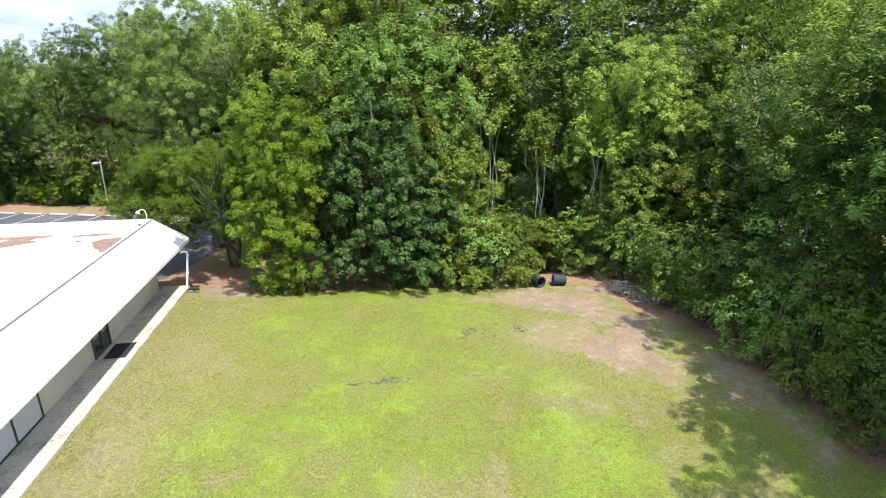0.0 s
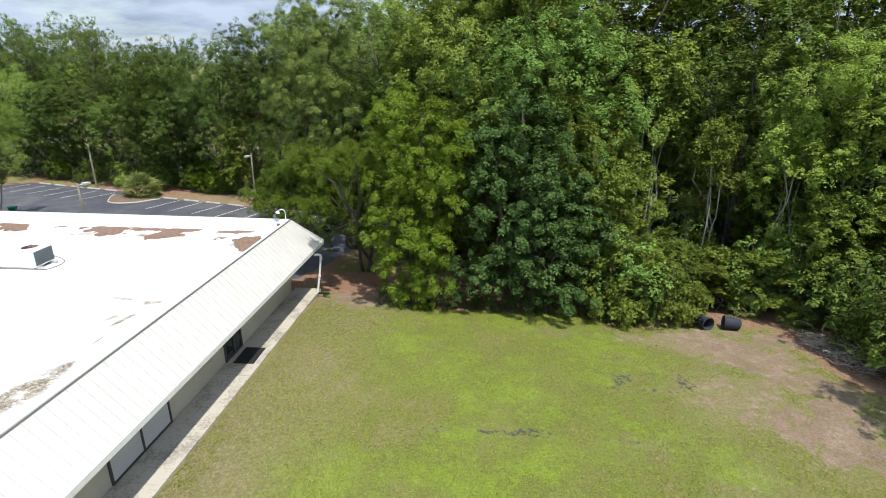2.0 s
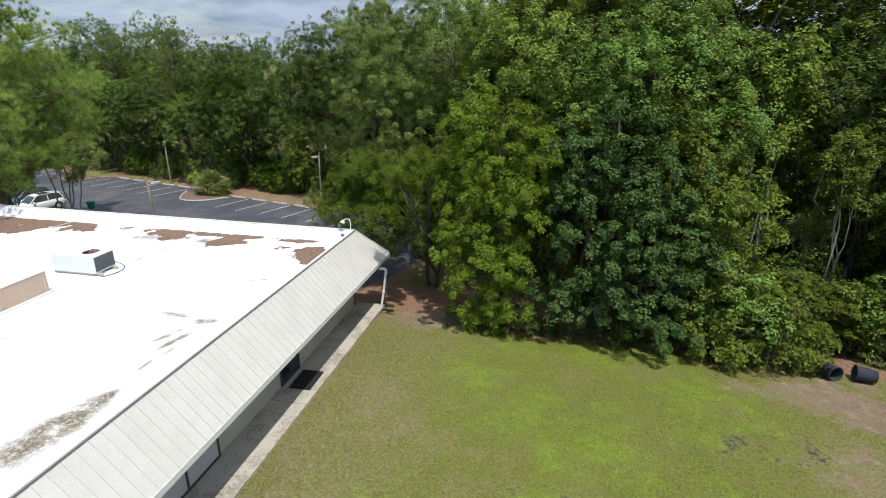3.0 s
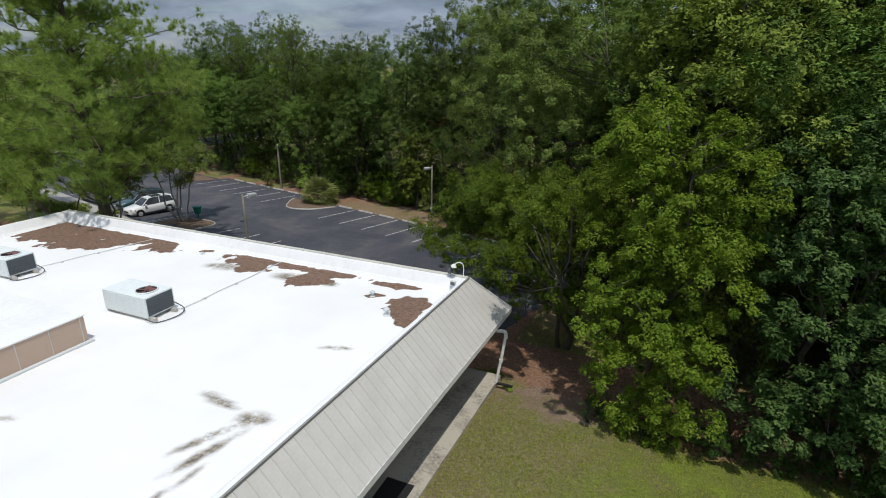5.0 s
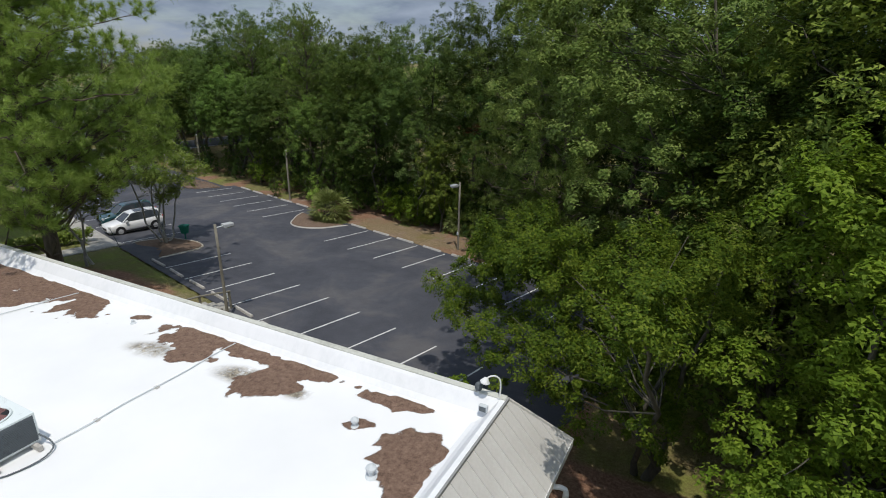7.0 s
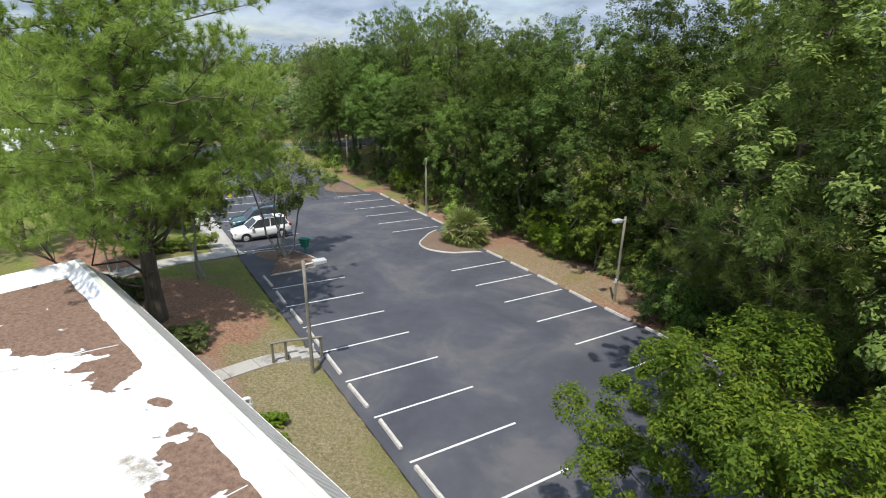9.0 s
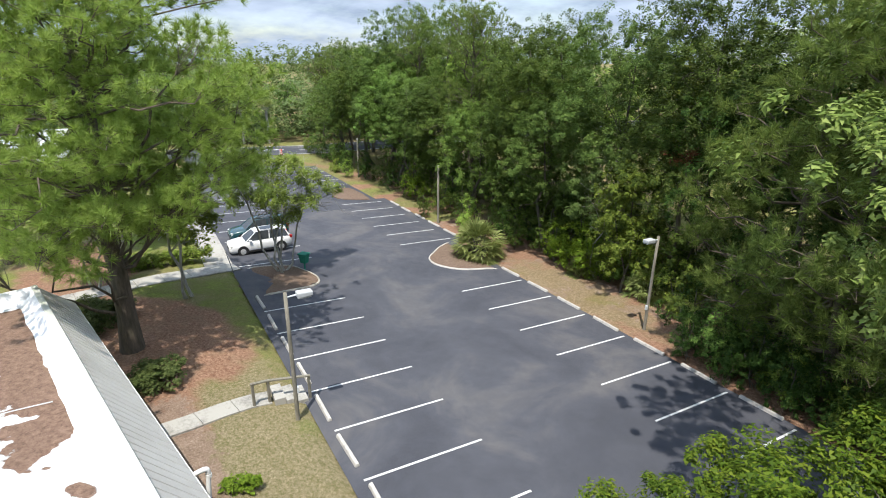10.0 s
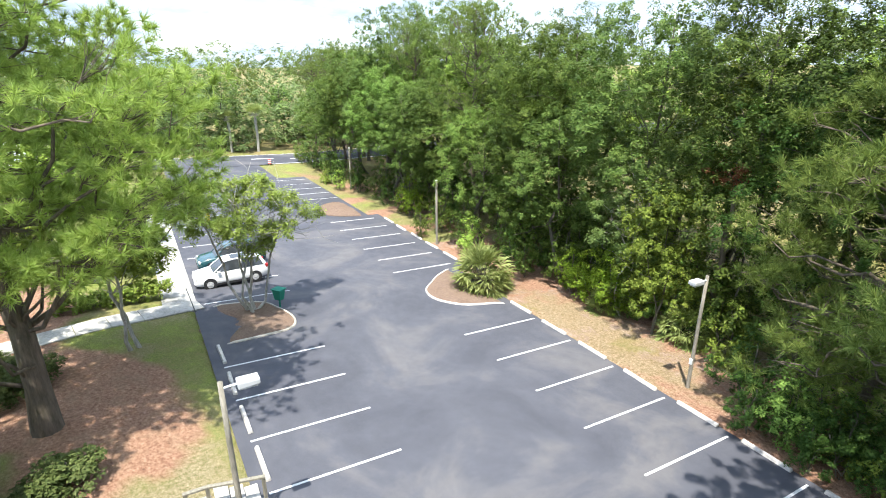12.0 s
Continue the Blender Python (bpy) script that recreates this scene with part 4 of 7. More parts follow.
def membrane(name):
    n = Nodes(name)
    a, b = n.noise(0.7, 4), n.noise(5, 4, 0.6, n.stretch(1, 1, 0.2))
    c = n.ramp(n.math("ADD", n.math("MULTIPLY", a, 0.5), n.math("MULTIPLY", b, 0.5)), (0.32, (0.72, 0.73, 0.73)), (0.55, (0.80, 0.80, 0.80)))
    return n.surface(c, 0.75, n.bump(b, 0.25, 0.03), spec=0.25)


MEMBRANE = membrane("parapet_membrane")


COPING = concrete("coping_metal", (0.36, 0.36, 0.31), (0.56, 0.56, 0.50))


EDGE_STRIP = paint_material("edge_strip", (0.27, 0.27, 0.26), (0.17, 0.17, 0.165))


def make_parapets():
    # upstands inside the mansard's top edge: sloped inner face, narrow cap
    for name, a, b, inward in (("parapet_east", (RX, SY0), (RX, RY), (-1, 0)), ("parapet_north", (RX, RY), (WX0, RY), (0, -1)), ("parapet_west", (WX0, RY), (WX0, SY0), (1, 0))):
        A, B, I = Vector(a), Vector(b), Vector(inward)
        d = (B - A).normalized()
        prof = [(0.0, RZ - 0.15), (0.0, RZ + 0.012), (0.13, RZ + 0.012), (0.19, RZ - 0.05), (0.40, DECK + 0.16), (0.54, DECK + 0.05), (0.76, DECK - 0.03), (0.0, DECK - 0.03)]
        k = max(2, int((B - A).length / 0.5))
        verts, faces = [], []
        m = len(prof)
        for i in range(k + 1):
            t = i / k
            p = A.lerp(B, t)
            for o, z in prof:
                w = 0.012 * noise.noise(Vector((p.x, p.y, z * 3)))
                # mitred at the corners
                e0 = o if name != "parapet_east" else 0
                mit = 0.0
                if i == 0 and name != "parapet_east":
                    mit = o
                if i == k and name != "parapet_west":
                    mit = -o
                q = p + I * (o + w) + d * mit
                verts.append((q.x, q.y, z))
        for i in range(k):
            for j in range(m):
                q = (j + 1) % m
                faces.append((i * m + j, i * m + q, (i + 1) * m + q, (i + 1) * m + j))
        faces += [tuple(range(m)), tuple(k * m + j for j in reversed(range(m)))]
        tagged(new(name, mesh_from(name, verts, faces, MEMBRANE, True)), "white membrane-covered roof parapet", "parapet", kind="structure")
    # metal edge strip along the mansard's top
    for name, a, b in (("trim_east", (RX + 0.02, SY0, RZ), (RX + 0.02, RY + 0.02, RZ)), ("trim_north", (RX + 0.02, RY + 0.02, RZ), (WX0, RY + 0.02, RZ))):
        bm = bmesh.new()
        A, B = Vector(a), Vector(b)
        if name == "trim_east":
            box(bm, A.x - 0.025, A.y, RZ - 0.03, A.x + 0.03, B.y, RZ + 0.04, 0.008)
        else:
            box(bm, B.x, A.y - 0.15, RZ - 0.03, A.x - 0.04, A.y + 0.035, RZ + 0.045, 0.012)
        tagged(part(name, bm, EDGE_STRIP if "east" in name else COPING, None), "grey metal edge strip along the roof", "trim", kind="structure")


make_parapets()


def slope_ribs():
    """Standing seams up the mansard slopes, each a part of its slope."""
    east, north = bpy.data.objects["mansard_east"], bpy.data.objects["mansard_north"]
    se, sn = Vector((EX - RX, 0, EZ - RZ)), Vector((0, EY - RY, EZ - RZ))

    def rib(parent, top, foot, normal, material=RIB):
        d = (foot - top)
        w = d.cross(normal).normalized() * 0.011
        n = normal.normalized() * (0.02 if material is RIB else 0.01)
        vs = [top - w, top + w, foot + w, foot - w]
        vs = [tuple(v - n * 0.1) for v in vs] + [tuple(v + n) for v in vs]
        fs = [(4, 5, 6, 7), (0, 4, 7, 3), (1, 2, 6, 5), (3, 7, 6, 2), (0, 1, 5, 4)]
        part("seam", mesh_from("seam", vs, fs, material), material, parent)

    ne = Vector((0, 1, 0)).cross(se).normalized()
    ne = ne if ne.z > 0 else -ne
    y = RY - 0.2
    while y > 2:
        a = Vector((RX + 0.04, y, RZ - 0.04))
        rib(east, a, Vector((EX, y, EZ)), ne)
        y -= 0.36
    for y in (RY + 0.16, RY + 0.52, RY + 0.88):
        f = (y - RY) / (EY - RY)
        rib(east, Vector((RX, RY, RZ)).lerp(Vector((EX, EY, EZ)), f), Vector((EX, y, EZ)), ne)
    nn = Vector((1, 0, 0)).cross(sn).normalized()
    nn = nn if nn.z > 0 else -nn
    x = RX - 0.3
    while x > WX0 + 0.2:
        rib(north, Vector((x, RY + 0.04, RZ - 0.04)), Vector((x, EY, EZ)), nn, METAL_ROOF)
        x -= 0.36
    # hip cap over the corner
    bm = bmesh.new()
    cyl(bm, (RX, RY, RZ + 0.01), (EX, EY, EZ + 0.01), 0.04, 0.04, 6)
    tagged(part("trim_hip", bm, METAL_ROOF, None), "metal cap along the roof's hip", "trim", kind="structure")
    # fascia and soffit
    bm = bmesh.new()
    box(bm, EX - 0.03, SY0, EZ - 0.20, EX + 0.012, EY + 0.012, EZ + 0.004)
    tagged(part("trim_fascia_east", bm, WHITE_PAINT, None), "painted fascia along the eave", "trim", kind="structure")
    bm = bmesh.new()
    box(bm, WX0 - 1.4, EY - 0.03, EZ - 0.20, EX - 0.032, EY + 0.012, EZ + 0.004)
    tagged(part("trim_fascia_north", bm, WHITE_PAINT, None), "painted fascia along the eave", "trim", kind="structure")
    bm = bmesh.new()
    box(bm, -12.74, SY0, EZ - 0.19, EX - 0.032, EY - 0.032, EZ - 0.17)
    tagged(part("ceiling_soffit_east", bm, STUCCO, None), "plain soffit under the eave", "soffit", kind="structure")
    bm = bmesh.new()
    box(bm, WX0 - 1.3, 30.36, EZ - 0.19, -12.745, EY - 0.032, EZ - 0.17)
    tagged(part("ceiling_soffit_north", bm, STUCCO, None), "plain soffit under the eave", "soffit", kind="structure")


slope_ribs()


def glass_material():
    n = Nodes("window_glass")
    a = n.noise(1.5, 3)
    return n.surface(n.ramp(a, (0.3, (0.02, 0.025, 0.03)), (0.7, (0.05, 0.055, 0.06))), 0.08, spec=0.6)


GLASS = glass_material()
FRAME_DARK = paint_material("bronze_frame", (0.075, 0.07, 0.07), (0.11, 0.10, 0.095))
PANEL = paint_material("window_panel", (0.56, 0.56, 0.58), (0.47, 0.47, 0.48))


def make_openings():
    x = -12.75
    # a set of windows: dark frame with pale lower panels and dark glass above
    for name, y0, y1, bays in (("window_1", 15.55, 18.62, 2), ("window_2", 9.4, 12.5, 2), ("window_3", 3.2, 6.3, 2)):
        w = thing(name, x, (y0 + y1) / 2, SLAB, 0, "dark-framed window with pale panels below the eave", "window", kind="structure")
        L = (y1 - y0) / 2
        for k in range(bays + 1):
            yy = -L + 2 * L * k / bays
            bm = bmesh.new()
            box(bm, -0.02, yy - 0.035, 0.02, 0.07, yy + 0.035, 2.3, 0.006)
            part("window_frame", bm, FRAME_DARK, w)
        for z in (0.04, 1.12, 2.3):
            bm = bmesh.new()
            box(bm, -0.02, -L - 0.03, z - 0.035, 0.062, L + 0.03, z + 0.035, 0.006)
            part("window_frame", bm, FRAME_DARK, w)
        for k in range(bays):
            a, b = -L + 2 * L * k / bays + 0.035, -L + 2 * L * (k + 1) / bays - 0.035
            bm = bmesh.new()
            box(bm, -0.015, a, 0.075, 0.03, b, 1.085)
            part("panel", bm, PANEL, w, "pale opaque lower panel")
            bm = bmesh.new()
            box(bm, -0.015, a, 1.155, 0.018, b, 2.265)
            part("pane", bm, GLASS, w)
    d = thing("door_1", x, 23.45, SLAB, 0, "closed dark glass door with bronze frame", "door", kind="structure")
    for a, b in ((-0.76, -0.70), (0.0, 0.06), (0.70, 0.76)):
        bm = bmesh.new()
        box(bm, -0.02, a, 0.0, 0.07, b, 2.2, 0.006)
        part("door_frame", bm, FRAME_DARK, d)
    for z in (0.05, 2.17):
        bm = bmesh.new()
        box(bm, -0.02, -0.76, z - 0.05, 0.062, 0.76, z + 0.03, 0.006)
        part("door_frame", bm, FRAME_DARK, d)
    for a, b in ((-0.70, 0.0), (0.06, 0.70)):
        bm = bmesh.new()
        box(bm, -0.015, a, 0.08, 0.02, b, 2.12)
        part("pane", bm, GLASS, d)
    bm = bmesh.new()
    cyl(bm, (0.11, 0.12, 0.95), (0.11, 0.12, 1.25), 0.015, n=8)
    cyl(bm, (0.02, 0.12, 0.98), (0.11, 0.12, 0.98), 0.01, n=6)
    cyl(bm, (0.02, 0.12, 1.22), (0.11, 0.12, 1.22), 0.01, n=6)
    part("door_handle", bm, GREY_METAL, d)
    # raised surround beside the door
    bm = bmesh.new()
    box(bm, -0.01, 0.78, 0.0, 0.05, 0.95, 2.25, 0.01)
    part("jamb", bm, STUCCO, d)
    bm = bmesh.new()
    box(bm, -0.46, -0.68, 0.0, 0.46, 0.68, 0.016, 0.004)
    mat = tagged(part("door_mat", bm, BLACK, None), "black rubber mat lying before the glass door", "door mat")
    mat.matrix_world = pose(-12.0, 23.4, SLAB + 0.002, 0, 0, 1.5)


make_openings()


def pipe(name, path, r, material, parent, label="", sides=10):
    verts, faces = [], []
    pts = [Vector(p) for p in path]
    fine = []
    for i in range(len(pts) - 1):
        for s in range(4):
            p0, p1, p2, p3 = pts[max(i - 1, 0)], pts[i], pts[i + 1], pts[min(i + 2, len(pts) - 1)]
            t = s / 4
            fine.append(0.5 * (2 * p1 + (p2 - p0) * t + (2 * p0 - 5 * p1 + 4 * p2 - p3) * t * t + (3 * p1 - p0 - 3 * p2 + p3) * t ** 3))
    fine.append(pts[-1])
    tube(verts, faces, fine, [r] * len(fine), sides)
    return part(name, mesh_from(name, verts, faces, material, False), material, parent, label)


def downspout(x, y, z, rz, out):
    t = thing("downspout", x, y, z, rz, "white plastic downspout pipe hanging from the eave", "downspout")
    pipe("elbow", [(-out - 0.1, 0, 2.22), (-out + 0.05, 0, 2.24), (-0.12, 0, 2.24), (-0.02, 0, 2.2), (0, 0, 2.08)], 0.065, WHITE_PAINT, t)
    pipe("pipe", [(0, 0, 2.1), (-0.12, -0.05, 1.2), (-0.27, -0.12, 0.25), (-0.31, -0.14, 0.0)], 0.06, WHITE_PAINT, t)
    for zz, o in ((2.02, 0.0), (1.0, -0.15)):
        bm = bmesh.new()
        cyl(bm, (o, o * 0.4, zz - 0.05), (o, o * 0.4, zz + 0.05), 0.078, n=10)
        part("collar", bm, WHITE_PAINT, t)
    pipe("outlet", [(-0.31, -0.14, 0.08), (-0.28, -0.14, 0.02), (0.0, -0.18, 0.02), (0.35, -0.25, 0.01)], 0.055, BLACK, t, "black corrugated outlet pipe")


downspout(-10.98, 30.55, 0.40, 12, 0.25)
downspout(-26.25, 32.35, 0.30, 90, 0.3)


# ---- things on the roof ----
def air_unit(name_pose, label):
    """A packaged rooftop unit on rails: cabinet with panels, coil end, fan opening on top."""
    t = thing("air_conditioner", 0, 0, 0, 0, label, "air conditioner", "rooftop units")
    L, W, H, b = 2.12, 1.13, 0.74, 0.12
    bm = bmesh.new()
    box(bm, -L / 2, -W / 2, b, L / 2, W / 2, b + H, 0.015)
    part("cabinet", bm, UNIT_METAL, t)
    for x0, x1 in ((-0.97, -0.46), (-0.44, 0.05), (0.07, 0.72)):
        for s in (-1, 1):
            bm = bmesh.new()
            box(bm, x0, s * (W / 2 + 0.001) - 0.006, b + 0.05, x1, s * (W / 2 + 0.001) + 0.006, b + H - 0.06, 0.004)
            part("panel", bm, UNIT_METAL, t)
    bm = bmesh.new()
    box(bm, L / 2 - 0.01, -W / 2 + 0.05, b + 0.06, L / 2 + 0.012, W / 2 - 0.05, b + H - 0.05, 0.004)
    coil = part("coil", bm, DARK_METAL, t, "dark finned coil face")
    for k in range(16):
        bm = bmesh.new()
        z = b + 0.08 + 0.037 * k
        box(bm, L / 2 + 0.012, -W / 2 + 0.06, z, L / 2 + 0.022, W / 2 - 0.06, z + 0.02)
        part("fin", bm, DARK_METAL, coil)
    # fan ring and blades over a dark well
    bm = bmesh.new()
    bmesh.ops.create_circle(bm, cap_ends=True, segments=28, radius=0.34, matrix=Matrix.Translation((0.48, 0, b + H + 0.008)))
    well = part("fan_well", bm, BLACK, t, "dark round fan opening")
    verts, faces = [], []
    ring = [Vector((0.48 + 0.36 * math.cos(w), 0.36 * math.sin(w), b + H + 0.02)) for w in np.linspace(0, 2 * math.pi, 29)]
    tube(verts, faces, ring, [0.028] * 29, 6)
    part("fan_ring", mesh_from("fan_ring", verts, faces, UNIT_METAL, False), UNIT_METAL, t)
    bm = bmesh.new()
    for k in range(4):
        w = k * math.pi / 2 + 0.3
        box(bm, 0.05, -0.11, -0.004, 0.32, 0.11, 0.004, m=Matrix.Translation((0.48, 0, b + H + 0.02)) @ Matrix.Rotation(w, 4, "Z") @ Matrix.Rotation(0.25, 4, "X"))
    cyl(bm, (0.48, 0, b + H + 0.01), (0.48, 0, b + H + 0.05), 0.07, n=12)
    part("fan", bm, RUST_METAL, well, "rust-brown fan blades")
    for y in (-0.42, 0.42):
        bm = bmesh.new()
        box(bm, -L / 2 - 0.08, y - 0.05, 0, L / 2 + 0.22, y + 0.05, b, 0.01)
        part("rail", bm, KERB, t)
    pipe("cable", [(L / 2 - 0.1, 0.5, 0.35), (L / 2 + 0.35, 0.62, 0.1), (L / 2 + 0.55, 0.2, 0.03), (L / 2 + 0.35, -0.5, 0.03), (L / 2 - 0.05, -0.62, 0.12)], 0.02, DARK_METAL, t, "looped dark conduit", 6)
    t.matrix_world = name_pose
    return t


unit = air_unit(pose(-22.5, 24.12, DECK + 0.01, 0, 0, 1.0), "pale grey rooftop air unit with a round fan opening")
copy_thing(unit, pose(-31.0, 24.35, DECK + 0.01, 0, 0, 1.5))


def raised_roof():
    t = thing("roof_penthouse", -25.45, 13.35, DECK, 0, "low raised roof section with buff metal sides", "roof section", kind="structure")
    bm = bmesh.new()
    box(bm, -3.55, -8.6, -0.02, 3.5, 8.5, 0.9)
    part("body", bm, PINK_METAL, t)
    bm = bmesh.new()
    box(bm, -3.58, -8.63, 0.9, 3.53, 8.53, 0.95, 0.015)
    part("top", bm, MEMBRANE, t)
    y = -8.2
    while y < 8.4:
        bm = bmesh.new()
        box(bm, 3.5, y - 0.012, 0.0, 3.515, y + 0.012, 0.88)
        part("joint", bm, RIB, t)
        y += 0.92
    bm = bmesh.new()
    box(bm, 3.45, -8.6, -0.02, 3.62, 8.62, 0.07, 0.02)
    part("skirt", bm, GREY_METAL, t)


raised_roof()


def vent(x, y, h, r, cap, z=DECK):
    t = thing("roof_vent", x, y, z, 0, "small grey roof vent pipe with a cap", "vent", "roof vents")
    bm = bmesh.new()
    cyl(bm, (0, 0, 0), (0, 0, 0.05), r * 2.2, r * 1.3, 14)
    cyl(bm, (0, 0, 0), (0, 0, h), r, n=12)
    part("pipe", bm, GREY_METAL, t)
    if cap:
        bm = bmesh.new()
        cyl(bm, (0, 0, h), (0, 0, h + 0.05), r * 1.7, r * 1.7, 12)
        cyl(bm, (0, 0, h + 0.05), (0, 0, h + 0.11), r * 1.6, r * 0.5, 12)
        part("cap", bm, GREY_METAL, t)


vent(-14.34, 27.43, 0.2, 0.07, True)
vent(-15.64, 28.59, 0.16, 0.06, True)
vent(-25.3, 29.4, 0.12, 0.05, False)
vent(-24.3, 15.6, 0.18, 0.08, True, DECK + 0.98)
vent(-25.2, 14.6, 0.18, 0.08, True, DECK + 0.98)
vent(-23.4, 19.2, 0.10, 0.05, False)


def conduit(a, b, name, label):
    t = thing(name, a[0], a[1], DECK + 0.02, 0, label, "conduit")
    d = Vector((b[0] - a[0], b[1] - a[1], 0))
    k = 6
    pts = [d * i / k + Vector((0.03 * math.sin(i * 2.1), 0.02 * math.cos(i), 0.02)) for i in range(k + 1)]
    pipe("pipe", pts, 0.016, GREY_METAL, t, sides=6)
    for f in (0.2, 0.5, 0.8):
        bm = bmesh.new()
        p = d * f
        box(bm, p.x - 0.07, p.y - 0.05, -0.02, p.x + 0.07, p.y + 0.05, 0.012, 0.008)
        part("block", bm, KERB, t)


conduit((-21.25, 24.75), (-21.25, 30.0), "roof_conduit", "thin conduit running across the white roof")
conduit((-30.4, 25.1), (-29.3, 29.9), "roof_conduit", "thin conduit running across the white roof")


def corner_lights():
    t = thing("gooseneck_lamp", -12.85, 30.55, RZ + 0.01, 0, "white gooseneck lamp on the parapet corner", "lamp")
    pipe("arm", [(0.05, 0.06, 0), (0.06, 0.08, 0.3), (0.04, 0.06, 0.52), (-0.06, 0.0, 0.62), (-0.18, -0.06, 0.6), (-0.24, -0.1, 0.54)], 0.02, WHITE_PAINT, t, sides=8)
    bm = bmesh.new()
    cyl(bm, (-0.24, -0.1, 0.56), (-0.27, -0.12, 0.46), 0.05, 0.12, 14)
    cyl(bm, (-0.27, -0.12, 0.46), (-0.275, -0.125, 0.43), 0.12, 0.10, 14)
    part("shade", bm, WHITE_PAINT, t)
    bm = bmesh.new()
    cyl(bm, (0.05, 0.06, -0.01), (0.05, 0.06, 0.02), 0.06, n=10)
    part("base", bm, GREY_METAL, t)
    t = thing("flood_lamp", -13.32, 30.52, RZ + 0.01, 0, "grey dome flood lamp on the parapet", "lamp")
    bm = bmesh.new()
    cyl(bm, (0, 0, 0), (0, 0, 0.14), 0.025, n=8)
    part("stem", bm, GREY_METAL, t)
    bm = bmesh.new()
    bmesh.ops.create_uvsphere(bm, u_segments=14, v_segments=8, radius=0.11, matrix=Matrix.Translation((0, 0, 0.22)) @ Matrix.Diagonal((0.9, 0.9, 1.15, 1)))
    part("dome", bm, DARK_METAL, t)
    t = thing("junction_box", -13.05, 30.22, RZ - 0.12, 0, "grey junction box fixed to the parapet", "electrical box")
    bm = bmesh.new()
    box(bm, -0.11, -0.05, -0.09, 0.11, 0.06, 0.09, 0.012)
    part("body", bm, GREY_METAL, t)
    bm = bmesh.new()
    box(bm, -0.085, -0.056, -0.065, 0.085, -0.049, 0.065, 0.003)
    part("cover", bm, DARK_METAL, t)


corner_lights()

# ---- the woods ----
USED = set()


def plant(proto, x, y, rz=0.0, s=1.0, sz=None, dz=-0.05):
    """The first call moves the tree itself, later ones copy it."""
    m = pose(x, y, ground_z(x, y) + dz, 0, 0, rz) @ Matrix.Diagonal((s, s, sz or s, 1))
    if proto.name in USED:
        made = copy_thing(proto, Matrix.Identity(4))
        made.matrix_basis = m
        return made
    USED.add(proto.name)
    proto.matrix_basis = m
    return proto


def rel(x, y, *lobes):
    return [(a - x, b - y, c, r, f) for a, b, c, r, f in lobes]


# trees with a place of their own
oak = broadleaf("oak_tree", 11, 8.2, rel(-9.8, 35.3, (-17.2, 37.0, 4.5, 1.0, 0.7), (-15.6, 36.8, 5.8, 1.5, 0.8), (-14.4, 36.2, 6.8, 1.6, 0.85), (-13.0, 35.2, 6.5, 1.9, 0.8), (-13.3, 33.9, 4.6, 1.5, 0.7), (-11.2, 35.8, 6.7, 1.9, 0.8), (-10.8, 34.4, 4.6, 1.4, 0.7), (-16.2, 36.4, 3.8, 1.1, 0.7), (-9.2, 36.4, 5.4, 1.8, 0.8), (-12.0, 34.1, 3.7, 1.3, 0.8), (-11.5, 34.4, 4.4, 1.5, 0.8), (-10.1, 30.0, 7.8, 1.35, 0.7), (-9.2, 31.8, 7.6, 1.3, 0.7), (-8.6, 34.2, 7.4, 1.4, 0.8), (-9.7, 34.1, 3.2, 1.3, 0.85), (-10.9, 33.9, 3.0, 1.25, 0.85), (-12.6, 36.6, 5.0, 1.5, 0.8), (-14.6, 36.9, 5.2, 1.2, 0.7)),
                0.080, 860, 165, 0.42, LEAF_OAK, trunk_r=0.15, stems=3, width=0.6, inner=0.55, flat=0.85, label="spreading dark-green live oak leaning over the roof corner")
plant(oak, -9.8, 35.3)
lime = broadleaf("laurel_tree", 12, 11.4, rel(-5.6, 31.2, (-6.4, 31.0, 10.6, 1.2, 0.9), (-7.0, 31.3, 9.8, 1.1, 0.9), (-4.9, 31.2, 10.0, 1.2, 0.9), (-3.9, 31.2, 8.8, 1.3, 0.9), (-6.6, 30.8, 8.8, 1.3, 0.9), (-5.2, 30.6, 7.6, 1.6, 0.9), (-6.7, 30.4, 6.6, 1.5, 0.9), (-4.2, 30.6, 6.0, 1.6, 0.9), (-6.6, 30.2, 4.6, 1.6, 0.9), (-4.8, 30.0, 3.9, 1.5, 0.9), (-6.3, 29.9, 2.6, 1.4, 0.9), (-4.7, 29.7, 1.9, 1.3, 0.9), (-5.6, 29.5, 0.9, 1.0, 0.9)),
                 0.095, 560, 130, 0.42, LEAF_LIME, trunk_r=0.14, stems=2, width=0.66, inner=0.55, flat=0.85, label="tall yellow-green laurel tree leafy down to the ground")
plant(lime, -5.6, 31.2)
